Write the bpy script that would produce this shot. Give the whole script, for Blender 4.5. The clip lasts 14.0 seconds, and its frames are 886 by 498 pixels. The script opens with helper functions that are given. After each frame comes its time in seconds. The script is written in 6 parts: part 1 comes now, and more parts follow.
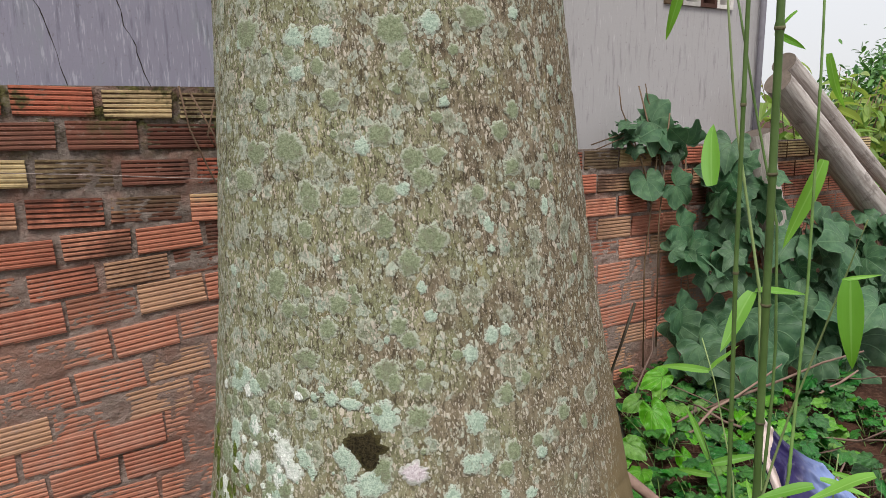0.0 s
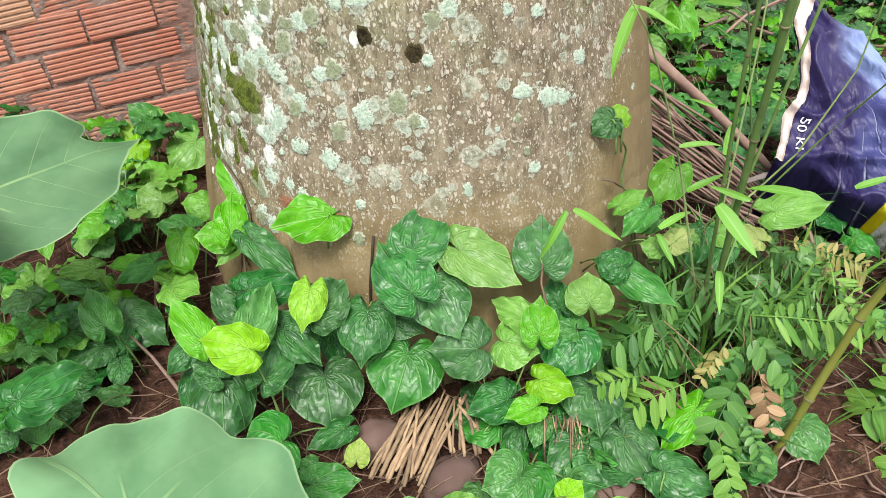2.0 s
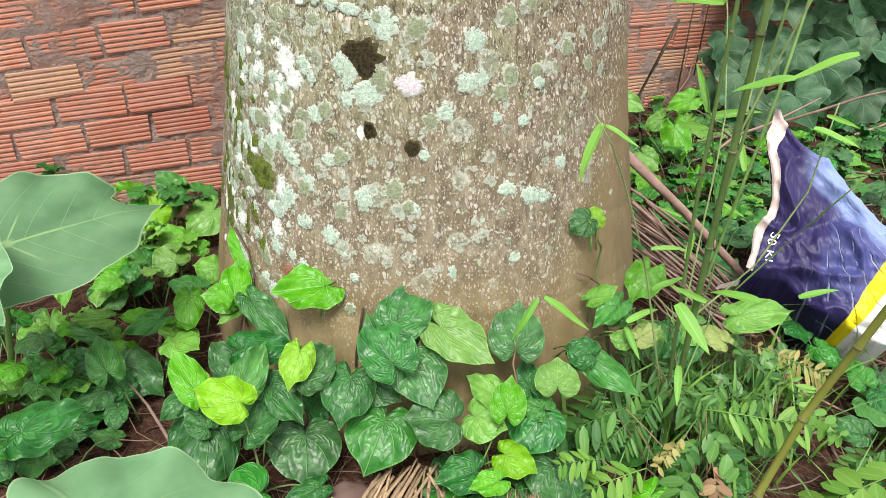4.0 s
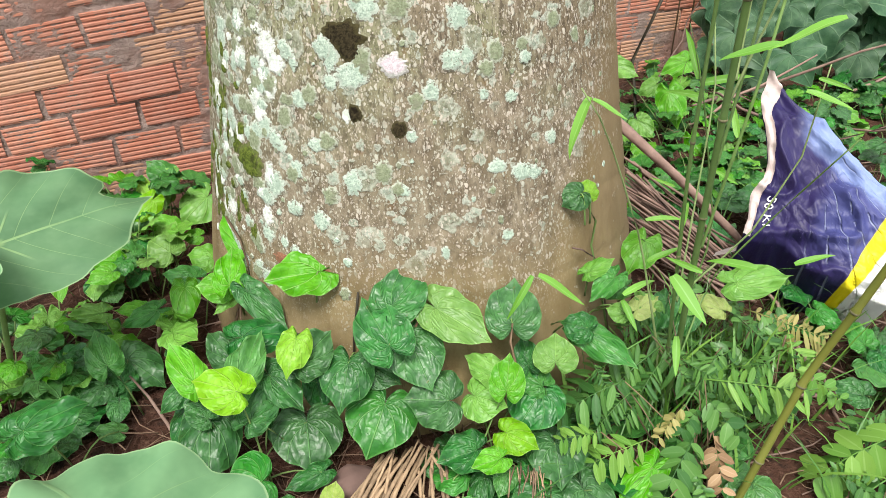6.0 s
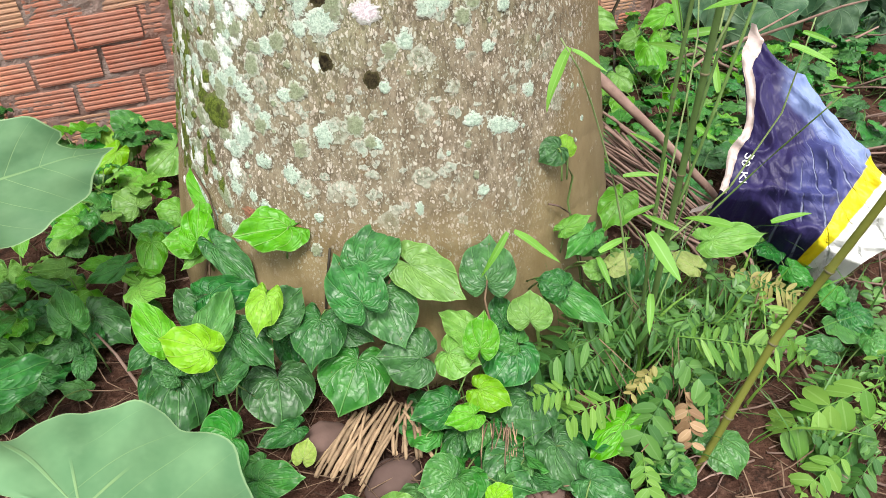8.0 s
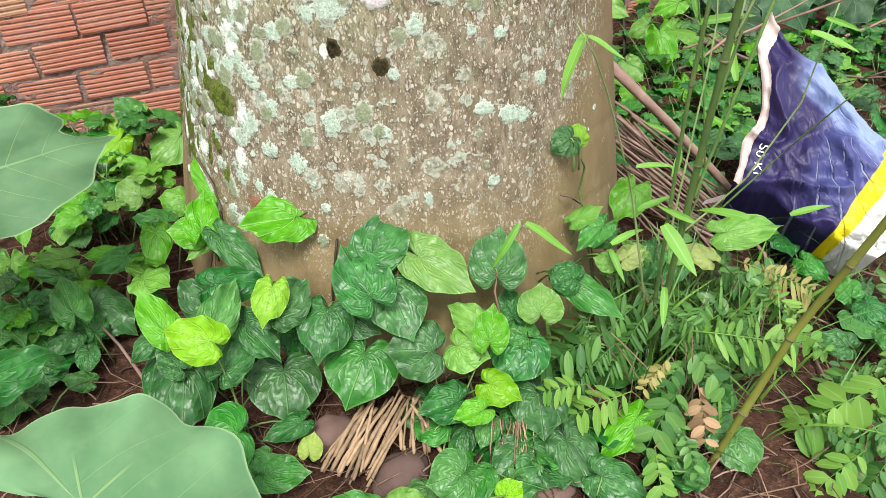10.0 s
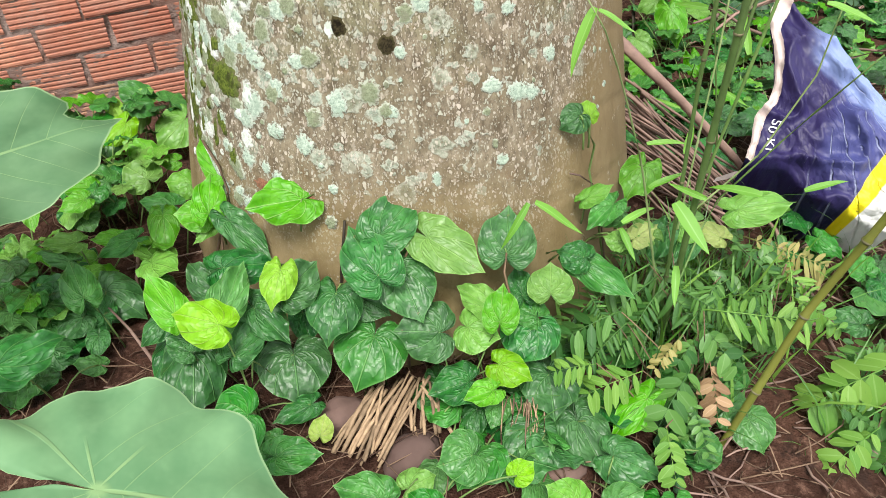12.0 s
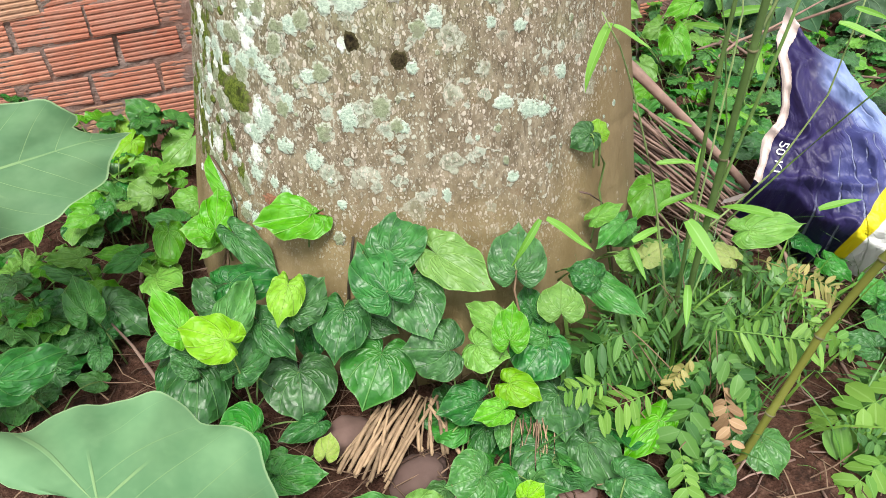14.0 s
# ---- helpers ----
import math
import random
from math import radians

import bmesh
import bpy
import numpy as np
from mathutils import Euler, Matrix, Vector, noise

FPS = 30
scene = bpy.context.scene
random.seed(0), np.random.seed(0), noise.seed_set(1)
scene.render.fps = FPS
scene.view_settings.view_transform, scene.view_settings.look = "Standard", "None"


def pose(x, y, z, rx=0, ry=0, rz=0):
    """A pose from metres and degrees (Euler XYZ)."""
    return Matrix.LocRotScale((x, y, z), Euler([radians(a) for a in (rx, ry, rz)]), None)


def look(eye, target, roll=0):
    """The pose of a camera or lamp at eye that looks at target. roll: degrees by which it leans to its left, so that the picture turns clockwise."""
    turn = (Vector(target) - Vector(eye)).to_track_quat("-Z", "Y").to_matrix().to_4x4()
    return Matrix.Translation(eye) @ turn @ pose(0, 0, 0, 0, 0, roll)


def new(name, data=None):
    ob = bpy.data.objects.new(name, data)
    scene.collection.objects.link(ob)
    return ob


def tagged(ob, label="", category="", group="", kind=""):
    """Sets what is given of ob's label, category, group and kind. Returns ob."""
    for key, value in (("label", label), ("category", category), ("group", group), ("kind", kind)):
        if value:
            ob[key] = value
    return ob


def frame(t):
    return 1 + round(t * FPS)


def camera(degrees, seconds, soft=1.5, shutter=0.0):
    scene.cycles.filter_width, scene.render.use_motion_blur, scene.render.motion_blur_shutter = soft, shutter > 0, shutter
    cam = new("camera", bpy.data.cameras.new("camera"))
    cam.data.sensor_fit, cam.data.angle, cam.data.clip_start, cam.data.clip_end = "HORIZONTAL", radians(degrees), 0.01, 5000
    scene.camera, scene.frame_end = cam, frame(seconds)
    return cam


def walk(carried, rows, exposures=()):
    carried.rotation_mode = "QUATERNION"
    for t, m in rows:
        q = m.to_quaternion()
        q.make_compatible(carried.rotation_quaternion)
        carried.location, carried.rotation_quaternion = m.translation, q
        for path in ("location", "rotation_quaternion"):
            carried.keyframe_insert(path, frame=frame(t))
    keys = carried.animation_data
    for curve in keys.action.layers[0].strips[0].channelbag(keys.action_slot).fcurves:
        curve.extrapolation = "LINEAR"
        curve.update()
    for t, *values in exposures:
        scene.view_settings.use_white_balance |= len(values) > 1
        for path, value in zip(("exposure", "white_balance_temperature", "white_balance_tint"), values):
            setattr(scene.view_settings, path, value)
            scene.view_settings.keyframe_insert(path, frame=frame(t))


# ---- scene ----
cam = camera(65.7, 14.0, soft=0.4)
EXPOSURES = [(0.0, -0.18), (0.5, 0.05), (1.0, 0.43), (1.5, 0.51), (14.0, 0.52)]
PATH = [
    (0, (0.037, -0.124, 1.297), (1.027, 1.572, 0.919), -0.8),
    (0.5, (0.045, -0.125, 1.228), (0.98, 1.566, 0.713), -1.2),
    (1, (0.049, -0.129, 1.131), (0.922, 1.504, 0.375), -1.2),
    (1.2, (0.061, -0.12, 1.093), (0.895, 1.471, 0.214), -2.0),
    (1.3, (0.083, -0.122, 1.083), (0.9, 1.44, 0.138), -1.8),
    (1.5, (0.071, -0.114, 1.059), (0.907, 1.378, 0.022), -0.8),
    (2, (0.076, -0.129, 1.017), (0.821, 1.264, -0.209), -0.8),
    (2.5, (0.074, -0.146, 1.019), (0.803, 1.254, -0.21), 0.0),
    (3, (0.068, -0.196, 1.063), (0.819, 1.325, 0.005), 2.6),
    (3.2, (0.068, -0.226, 1.065), (0.845, 1.311, 0.05), 3.7),
    (5.3, (0.073, -0.242, 1.081), (0.873, 1.272, 0.047), 1.8),
    (5.5, (0.078, -0.241, 1.082), (0.876, 1.264, 0.034), 1.7),
    (6, (0.091, -0.231, 1.078), (0.851, 1.268, -0.008), 0.6),
    (6.5, (0.087, -0.223, 1.08), (0.903, 1.257, 0.01), 3.9),
    (7, (0.085, -0.219, 1.075), (0.901, 1.236, -0.027), 3.7),
    (7.5, (0.097, -0.222, 1.083), (0.894, 1.244, -0.02), 0.8),
    (8, (0.106, -0.213, 1.065), (0.893, 1.186, -0.127), 2.3),
    (8.2, (0.108, -0.204, 1.053), (0.871, 1.137, -0.22), 2.6),
    (10.3, (0.108, -0.188, 1.052), (0.881, 1.203, -0.158), 2.4),
    (10.5, (0.11, -0.187, 1.052), (0.891, 1.201, -0.158), 2.3),
    (11, (0.106, -0.191, 1.059), (0.897, 1.194, -0.148), 2.7),
    (11.5, (0.11, -0.185, 1.05), (0.835, 1.183, -0.217), 0.4),
    (12, (0.11, -0.182, 1.045), (0.845, 1.186, -0.215), 1.3),
    (12.5, (0.104, -0.18, 1.047), (0.844, 1.182, -0.218), 2.3),
    (13, (0.105, -0.178, 1.046), (0.865, 1.19, -0.2), 3.4),
    (13.5, (0.108, -0.178, 1.046), (0.848, 1.204, -0.196), 2.2),
    (14, (0.092, -0.175, 1.023), (0.853, 1.235, -0.175), 1.9),
]
walk(cam, [(t, look(eye, target, roll)) for t, eye, target, roll in PATH], EXPOSURES)

# ---- world and light: bright overcast sky ----
world = bpy.data.worlds.new("overcast_sky")
scene.world = world
world.use_nodes = True
wn, wl = world.node_tree.nodes, world.node_tree.links
sky = wn.new("ShaderNodeTexSky")
sky.sky_type, sky.sun_disc = "NISHITA", False
sky.sun_elevation, sky.sun_rotation = radians(62), radians(215)
sky.air_density, sky.dust_density = 1.0, 4.0
cloud = wn.new("ShaderNodeMix")
cloud.data_type, cloud.blend_type = "RGBA", "MIX"
cloud.inputs[0].default_value = 0.78
# an overcast sky is brighter overhead than at the horizon
where, height, level, tint = wn.new("ShaderNodeTexCoord"), wn.new("ShaderNodeSeparateXYZ"), wn.new("ShaderNodeMapRange"), wn.new("ShaderNodeMix")
wl.new(where.outputs["Generated"], height.inputs[0])
wl.new(height.outputs[2], level.inputs[0])
level.inputs[3].default_value, level.inputs[4].default_value = 0.0, 1.0
tint.data_type = "RGBA"
tint.inputs[6].default_value, tint.inputs[7].default_value = (11.5, 11.6, 12.0, 1), (16.5, 16.5, 17.0, 1)
wl.new(level.outputs[0], tint.inputs[0])
wl.new(tint.outputs[2], cloud.inputs[7])
wl.new(sky.outputs[0], cloud.inputs[6])
wl.new(cloud.outputs[2], wn["Background"].inputs[0])
wn["Background"].inputs[1].default_value = 0.095
sun = new("sun", bpy.data.lights.new("sun", "SUN"))
sun.data.energy, sun.data.angle, sun.data.color = 3.5, radians(18), (1.0, 0.96, 0.9)
sun.matrix_world = look((-2, -3, 6.5), (0, 0, 0))


# ---- mesh and material helpers ----
def part(name, bm, material, parent=None, label="", smooth=True):
    me = bpy.data.meshes.new(name)
    bm.to_mesh(me)
    bm.free()
    return part_of(name, me, material, parent, label, smooth)


def part_of(name, me, material, parent=None, label="", smooth=True):
    if material is not None and not me.materials:
        me.materials.append(material)
    if smooth:
        me.polygons.foreach_set("use_smooth", [True] * len(me.polygons))
    ob = new(name, me)
    ob.parent = parent
    if label:
        ob["label"] = label
    return ob


def grid_mesh(name, points, rows, cols, uv=None, closed=False):
    """A mesh of rows x cols points (an array rows, cols, 3), with an optional array of uv."""
    pts = np.asarray(points, float).reshape(-1, 3)
    faces = []
    for i in range(rows - 1):
        for j in range(cols if closed else cols - 1):
            k = (j + 1) % cols
            faces.append((i * cols + j, i * cols + k, (i + 1) * cols + k, (i + 1) * cols + j))
    me = bpy.data.meshes.new(name)
    me.from_pydata(pts.tolist(), [], faces)
    if uv is not None:
        flat = np.asarray(uv, float).reshape(-1, 2)
        layer = me.uv_layers.new(name="UVMap")
        index = np.empty(len(me.loops), np.int32)
        me.loops.foreach_get("vertex_index", index)
        layer.data.foreach_set("uv", flat[index].ravel())
    me.update()
    return me


def box(bm, lo, hi):
    made = bmesh.ops.create_cube(bm, size=1)["verts"]
    size = [b - a for a, b in zip(lo, hi)]
    mid = [(b + a) / 2 for a, b in zip(lo, hi)]
    for v in made:
        v.co = Vector([c * s + m for c, s, m in zip(v.co, size, mid)])
    return made


def tube(bm, path, radii, sides=6):
    """A bent tube through the points of path, closed at both ends."""
    path = [Vector(p) for p in path]
    rings = []
    for i, p in enumerate(path):
        way = (path[min(i + 1, len(path) - 1)] - path[max(i - 1, 0)]).normalized()
        side = way.orthogonal() if abs(way.z) < 0.9 else way.cross(Vector((0, 1, 0)))
        side.normalize()
        up = way.cross(side)
        r = radii[i] if hasattr(radii, "__len__") else radii
        rings.append([bm.verts.new(p + r * (math.cos(a) * side + math.sin(a) * up)) for a in (2 * math.pi * k / sides for k in range(sides))])
    for a, b in zip(rings, rings[1:]):
        for k in range(sides):
            bm.faces.new((a[k], a[(k + 1) % sides], b[(k + 1) % sides], b[k]))
    bm.faces.new(rings[0][::-1])
    bm.faces.new(rings[-1])


class Nodes:
    """A node material, built up with short calls."""

    def __init__(self, name, roughness=0.6, specular=0.4):
        self.mat = bpy.data.materials.new(name)
        self.mat.use_nodes = True
        self.tree = self.mat.node_tree
        self.bsdf = self.tree.nodes["Principled BSDF"]
        self.bsdf.inputs["Roughness"].default_value = roughness
        self.bsdf.inputs["Specular IOR Level"].default_value = specular

    def add(self, kind):
        return self.tree.nodes.new("ShaderNode" + kind)

    def put(self, socket, value):
        if isinstance(value, bpy.types.NodeSocket):
            self.tree.links.new(value, socket)
        elif isinstance(value, tuple) and len(value) == 3 and socket.type == "RGBA":
            socket.default_value = (*value, 1)
        else:
            socket.default_value = value

    def coords(self, kind="Object", scale=(1, 1, 1), turn=(0, 0, 0)):
        c = self.add("TexCoord")
        m = self.add("Mapping")
        self.put(m.inputs["Vector"], c.outputs[kind])
        m.inputs["Scale"].default_value = scale
        m.inputs["Rotation"].default_value = turn
        return m.outputs[0]

    def noise(self, vector, scale, detail=4.0, rough=0.6, distortion=0.0):
        n = self.add("TexNoise")
        self.put(n.inputs["Vector"], vector)
        n.inputs["Scale"].default_value, n.inputs["Detail"].default_value = scale, detail
        n.inputs["Roughness"].default_value, n.inputs["Distortion"].default_value = rough, distortion
        return n.outputs[0]

    def voronoi(self, vector, scale, feature="F1", random=1.0):
        n = self.add("TexVoronoi")
        n.feature = feature
        self.put(n.inputs["Vector"], vector)
        n.inputs["Scale"].default_value, n.inputs["Randomness"].default_value = scale, random
        return n

    def math(self, op, a, b=0.0, c=0.0):
        n = self.add("Math")
        n.operation = op
        for s, v in zip(n.inputs, (a, b, c)):
            self.put(s, v)
        return n.outputs[0]

    def step(self, value, low, high, to=(0.0, 1.0)):
        n = self.add("MapRange")
        n.interpolation_type = "SMOOTHSTEP"
        self.put(n.inputs[0], value)
        for k, v in zip((1, 2, 3, 4), (low, high, *to)):
            self.put(n.inputs[k], v)
        return n.outputs[0]

    def mix(self, factor, a, b, blend="MIX"):
        n = self.add("Mix")
        n.data_type, n.blend_type = "RGBA", blend
        self.put(n.inputs[0], factor)
        self.put(n.inputs[6], a)
        self.put(n.inputs[7], b)
        return n.outputs[2]

    def split(self, vector):
        n = self.add("SeparateXYZ")
        self.put(n.inputs[0], vector)
        return n.outputs

    def chance(self):
        return self.add("ObjectInfo").outputs["Random"]

    def hue(self, colour, hue=0.5, sat=1.0, value=1.0):
        n = self.add("HueSaturation")
        for key, v in (("Hue", hue), ("Saturation", sat), ("Value", value), ("Color", colour)):
            self.put(n.inputs[key], v)
        return n.outputs[0]

    def done(self, colour, height=None, strength=0.5, distance=0.01, rough=None):
        self.put(self.bsdf.inputs["Base Color"], colour)
        if rough is not None:
            self.put(self.bsdf.inputs["Roughness"], rough)
        if height is not None:
            b = self.add("Bump")
            b.inputs["Strength"].default_value, b.inputs["Distance"].default_value = strength, distance
            self.put(b.inputs["Height"], height)
            self.put(self.bsdf.inputs["Normal"], b.outputs[0])
        return self.mat

    def lucent(self, colour, share):
        """Lets part of the light through, as thin leaves do."""
        t = self.add("BsdfTranslucent")
        self.put(t.inputs[0], colour)
        m = self.add("MixShader")
        m.inputs[0].default_value = share
        self.put(m.inputs[1], self.bsdf.outputs[0])
        self.put(m.inputs[2], t.outputs[0])
        self.put(self.tree.nodes["Material Output"].inputs[0], m.outputs[0])


# ---- materials ----
def soil_material():
    n = Nodes("red_soil", 0.95, 0.1)
    c = n.coords()
    big, fine = n.noise(c, 3.0, 5), n.noise(c, 55, 6, 0.7)
    col = n.mix(n.step(big, 0.35, 0.65), (0.034, 0.016, 0.011), (0.085, 0.042, 0.028))
    col = n.mix(n.step(fine, 0.46, 0.78), col, (0.17, 0.096, 0.068))
    col = n.mix(n.step(n.noise(c, 22, 4), 0.54, 0.66), col, (0.035, 0.02, 0.015))
    return n.done(col, n.math("ADD", fine, n.noise(c, 160, 3)), 0.8, 0.012)


def wobble(n, vector, scale, amount):
    """The vector, shifted by a fine noise, so that cells lose their smooth outlines."""
    nz, less, jit, out = n.add("TexNoise"), n.add("VectorMath"), n.add("VectorMath"), n.add("VectorMath")
    n.put(nz.inputs["Vector"], vector)
    nz.inputs["Scale"].default_value, nz.inputs["Detail"].default_value = scale, 4
    less.operation, jit.operation, out.operation = "SUBTRACT", "SCALE", "ADD"
    n.put(less.inputs[0], nz.outputs[1])
    less.inputs[1].default_value = (0.5, 0.5, 0.5)
    n.put(jit.inputs[0], less.outputs[0])
    jit.inputs["Scale"].default_value = amount
    n.put(out.inputs[0], vector)
    n.put(out.inputs[1], jit.outputs[0])
    return out.outputs[0]


def bark_material():
    n = Nodes("palm_bark", 0.9, 0.15)
    uv = n.coords("UV")
    u, v, _ = n.split(uv)
    tall = n.coords("UV", (1, 0.45, 1))
    base = n.mix(n.step(n.noise(tall, 34, 6, 0.7), 0.35, 0.68), (0.135, 0.106, 0.07), (0.285, 0.242, 0.172))
    base = n.mix(n.math("MULTIPLY", n.step(n.noise(uv, 7, 4), 0.45, 0.7), 0.6), base, (0.19, 0.16, 0.1))
    # the smooth foot of the trunk: bare ochre-brown bark
    edge = n.math("ADD", v, n.math("MULTIPLY", n.noise(uv, 5, 3), 0.16))
    edge = n.math("SUBTRACT", edge, n.math("MULTIPLY", n.step(u, 0.0, 0.35), 0.42))
    foot = n.step(edge, 0.52, 0.34)
    ochre = n.mix(n.step(n.noise(tall, 16, 5), 0.3, 0.75), (0.168, 0.124, 0.056), (0.275, 0.215, 0.115))
    base = n.mix(foot, base, ochre)
    bare = n.math("SUBTRACT", 1.0, foot)
    # damp green film on the shaded side, thicker upwards
    green = n.math("MULTIPLY", n.step(n.math("ADD", n.noise(uv, 9, 5), n.math("MULTIPLY", u, -0.4)), 0.46, 0.68), n.step(v, 0.4, 0.9))
    base = n.mix(n.math("MULTIPLY", green, 0.6), base, (0.25, 0.285, 0.15))
    # ochre streaks that run down, and rusty bare patches
    run = n.math("MULTIPLY", n.step(n.noise(n.coords("UV", (1, 0.16, 1)), 22, 4, 0.6), 0.56, 0.66), n.step(v, 0.75, 1.1))
    base = n.mix(n.math("MULTIPLY", run, 0.6), base, (0.36, 0.34, 0.185))
    rusty = n.math("MULTIPLY", n.step(n.noise(uv, 18, 5, 0.7), 0.58, 0.68), bare)
    base = n.mix(n.math("MULTIPLY", rusty, 0.6), base, (0.155, 0.09, 0.042))
    base = n.mix(n.math("MULTIPLY", n.step(n.math("ADD", u, n.math("MULTIPLY", n.noise(uv, 6, 4), 0.3)), 0.15, 0.45), 0.65), base, (0.175, 0.128, 0.07))
    # dark grain
    dark = n.step(n.noise(n.coords("UV", (1, 0.4, 1)), 95, 6, 0.8), 0.49, 0.585)
    base = n.mix(n.math("MULTIPLY", dark, n.math("ADD", n.math("MULTIPLY", bare, n.step(v, 0.45, 1.0, (0.4, 0.82))), 0.06)), base, (0.05, 0.038, 0.024))
    # grey-green crusts of lichen with paler rims
    shaken = wobble(n, uv, 55, 0.03)
    crust = None
    for scale, size, keep, colour in ((15, 0.36, 0.55, (0.26, 0.285, 0.2)), (27, 0.34, 0.6, (0.33, 0.385, 0.3)), (21, 0.3, 0.62, (0.36, 0.44, 0.35)), (46, 0.36, 0.66, (0.42, 0.46, 0.38))):
        vor = n.voronoi(shaken, scale)
        pick = n.split(vor.outputs["Color"])[0]
        want = n.math("ADD", pick, n.math("ADD", n.math("MULTIPLY", u, -0.42), n.math("MULTIPLY", n.math("SUBTRACT", v, 0.95), 0.5)))
        spot = n.math("MULTIPLY", n.step(vor.outputs["Distance"], size, size - 0.05), n.step(want, keep, keep + 0.03))
        spot = n.math("MULTIPLY", n.math("MULTIPLY", spot, bare), n.step(n.noise(uv, 120, 4, 0.7), 0.32, 0.52, (0.2, 0.85)))
        rim = n.step(vor.outputs["Distance"], size - 0.16, size - 0.07)
        tone = n.mix(n.step(n.noise(uv, 170, 4), 0.35, 0.65), n.hue(colour, 0.5, 1.0, 0.68), colour)
        tone = n.mix(n.math("MULTIPLY", rim, 0.6), tone, (0.48, 0.51, 0.42))
        base = n.mix(spot, base, tone)
        crust = spot if crust is None else n.math("MAXIMUM", crust, spot)
    # pale corky specks, a little taller than wide
    speck = None
    cork = wobble(n, n.coords("UV", (1, 0.6, 1)), 110, 0.012)
    for scale, size, keep, power in ((78, 0.3, 0.5, 0.9), (130, 0.34, 0.42, 0.85), (46, 0.18, 0.62, 1.0), (210, 0.4, 0.4, 0.75), (310, 0.4, 0.4, 0.5)):
        vor = n.voronoi(cork, scale)
        red, grn, _ = n.split(vor.outputs["Color"])
        limit = n.math("MULTIPLY", n.math("ADD", red, 0.5), size * 0.85)
        spot = n.math("MULTIPLY", n.step(n.math("SUBTRACT", vor.outputs["Distance"], limit), 0.0, -0.07), n.step(grn, keep, keep + 0.05))
        spot = n.math("MULTIPLY", spot, n.step(v, 0.45, 0.85, (power * (0.35 if scale < 100 else 0.9), power)))
        speck = spot if speck is None else n.math("MAXIMUM", speck, spot)
    few = n.step(edge, 0.26, 0.48)
    speck = n.math("MULTIPLY", speck, n.math("MAXIMUM", few, n.math("MULTIPLY", n.step(n.noise(uv, 25, 2), 0.6, 0.66), 0.6)))
    tint = n.mix(n.noise(uv, 70, 3), (0.36, 0.3, 0.23), (0.74, 0.68, 0.58))
    tint = n.mix(n.math("MULTIPLY", n.step(n.noise(uv, 13, 3), 0.42, 0.6), 0.7), tint, (0.44, 0.48, 0.39))
    base = n.mix(speck, base, tint)
    pore = n.math("MULTIPLY", n.step(n.noise(n.coords("UV", (1, 0.5, 1)), 190, 4, 0.8), 0.55, 0.64), n.math("MULTIPLY", bare, n.step(v, 0.5, 1.0, (0.3, 0.65))))
    base = n.mix(pore, base, (0.052, 0.042, 0.028))
    h = n.math("ADD", n.math("ADD", n.math("MULTIPLY", speck, 0.8), n.math("MULTIPLY", crust, 0.35)), n.math("MULTIPLY", n.noise(tall, 90, 5, 0.7), 0.7))
    return n.done(base, h, 0.8, 0.005)


def lichen_material(name, low, high, rim, gaps=0.5, edge=(0.5, 0.53, 0.46), pale=0.6):
    """A thin crust; v of its map runs from the middle to the rim, which is paler."""
    n = Nodes(name, 0.95, 0.1)
    c = n.coords()
    v = n.split(n.coords("UV"))[1]
    f = n.noise(c, 190, 6, 0.8)
    col = n.mix(n.step(f, 0.4, 0.6), low, high)
    col = n.mix(n.step(n.noise(c, 45, 3), 0.52, 0.66), col, rim)
    out = n.math("ADD", v, n.math("MULTIPLY", n.math("SUBTRACT", n.noise(c, 90, 3), 0.5), 0.5))
    col = n.mix(n.math("MULTIPLY", n.step(out, 0.6, 0.82), pale), col, edge)
    hole = n.step(n.noise(c, 130, 5, 0.75), n.math("SUBTRACT", 0.62, n.math("MULTIPLY", n.math("POWER", v, 3.0), 0.2)), n.math("SUBTRACT", 0.68, n.math("MULTIPLY", n.math("POWER", v, 3.0), 0.2)))
    col = n.mix(n.math("MULTIPLY", hole, gaps), col, (0.13, 0.105, 0.07))
    return n.done(col, n.math("ADD", f, n.noise(c, 400, 2)), 0.9, 0.0025)


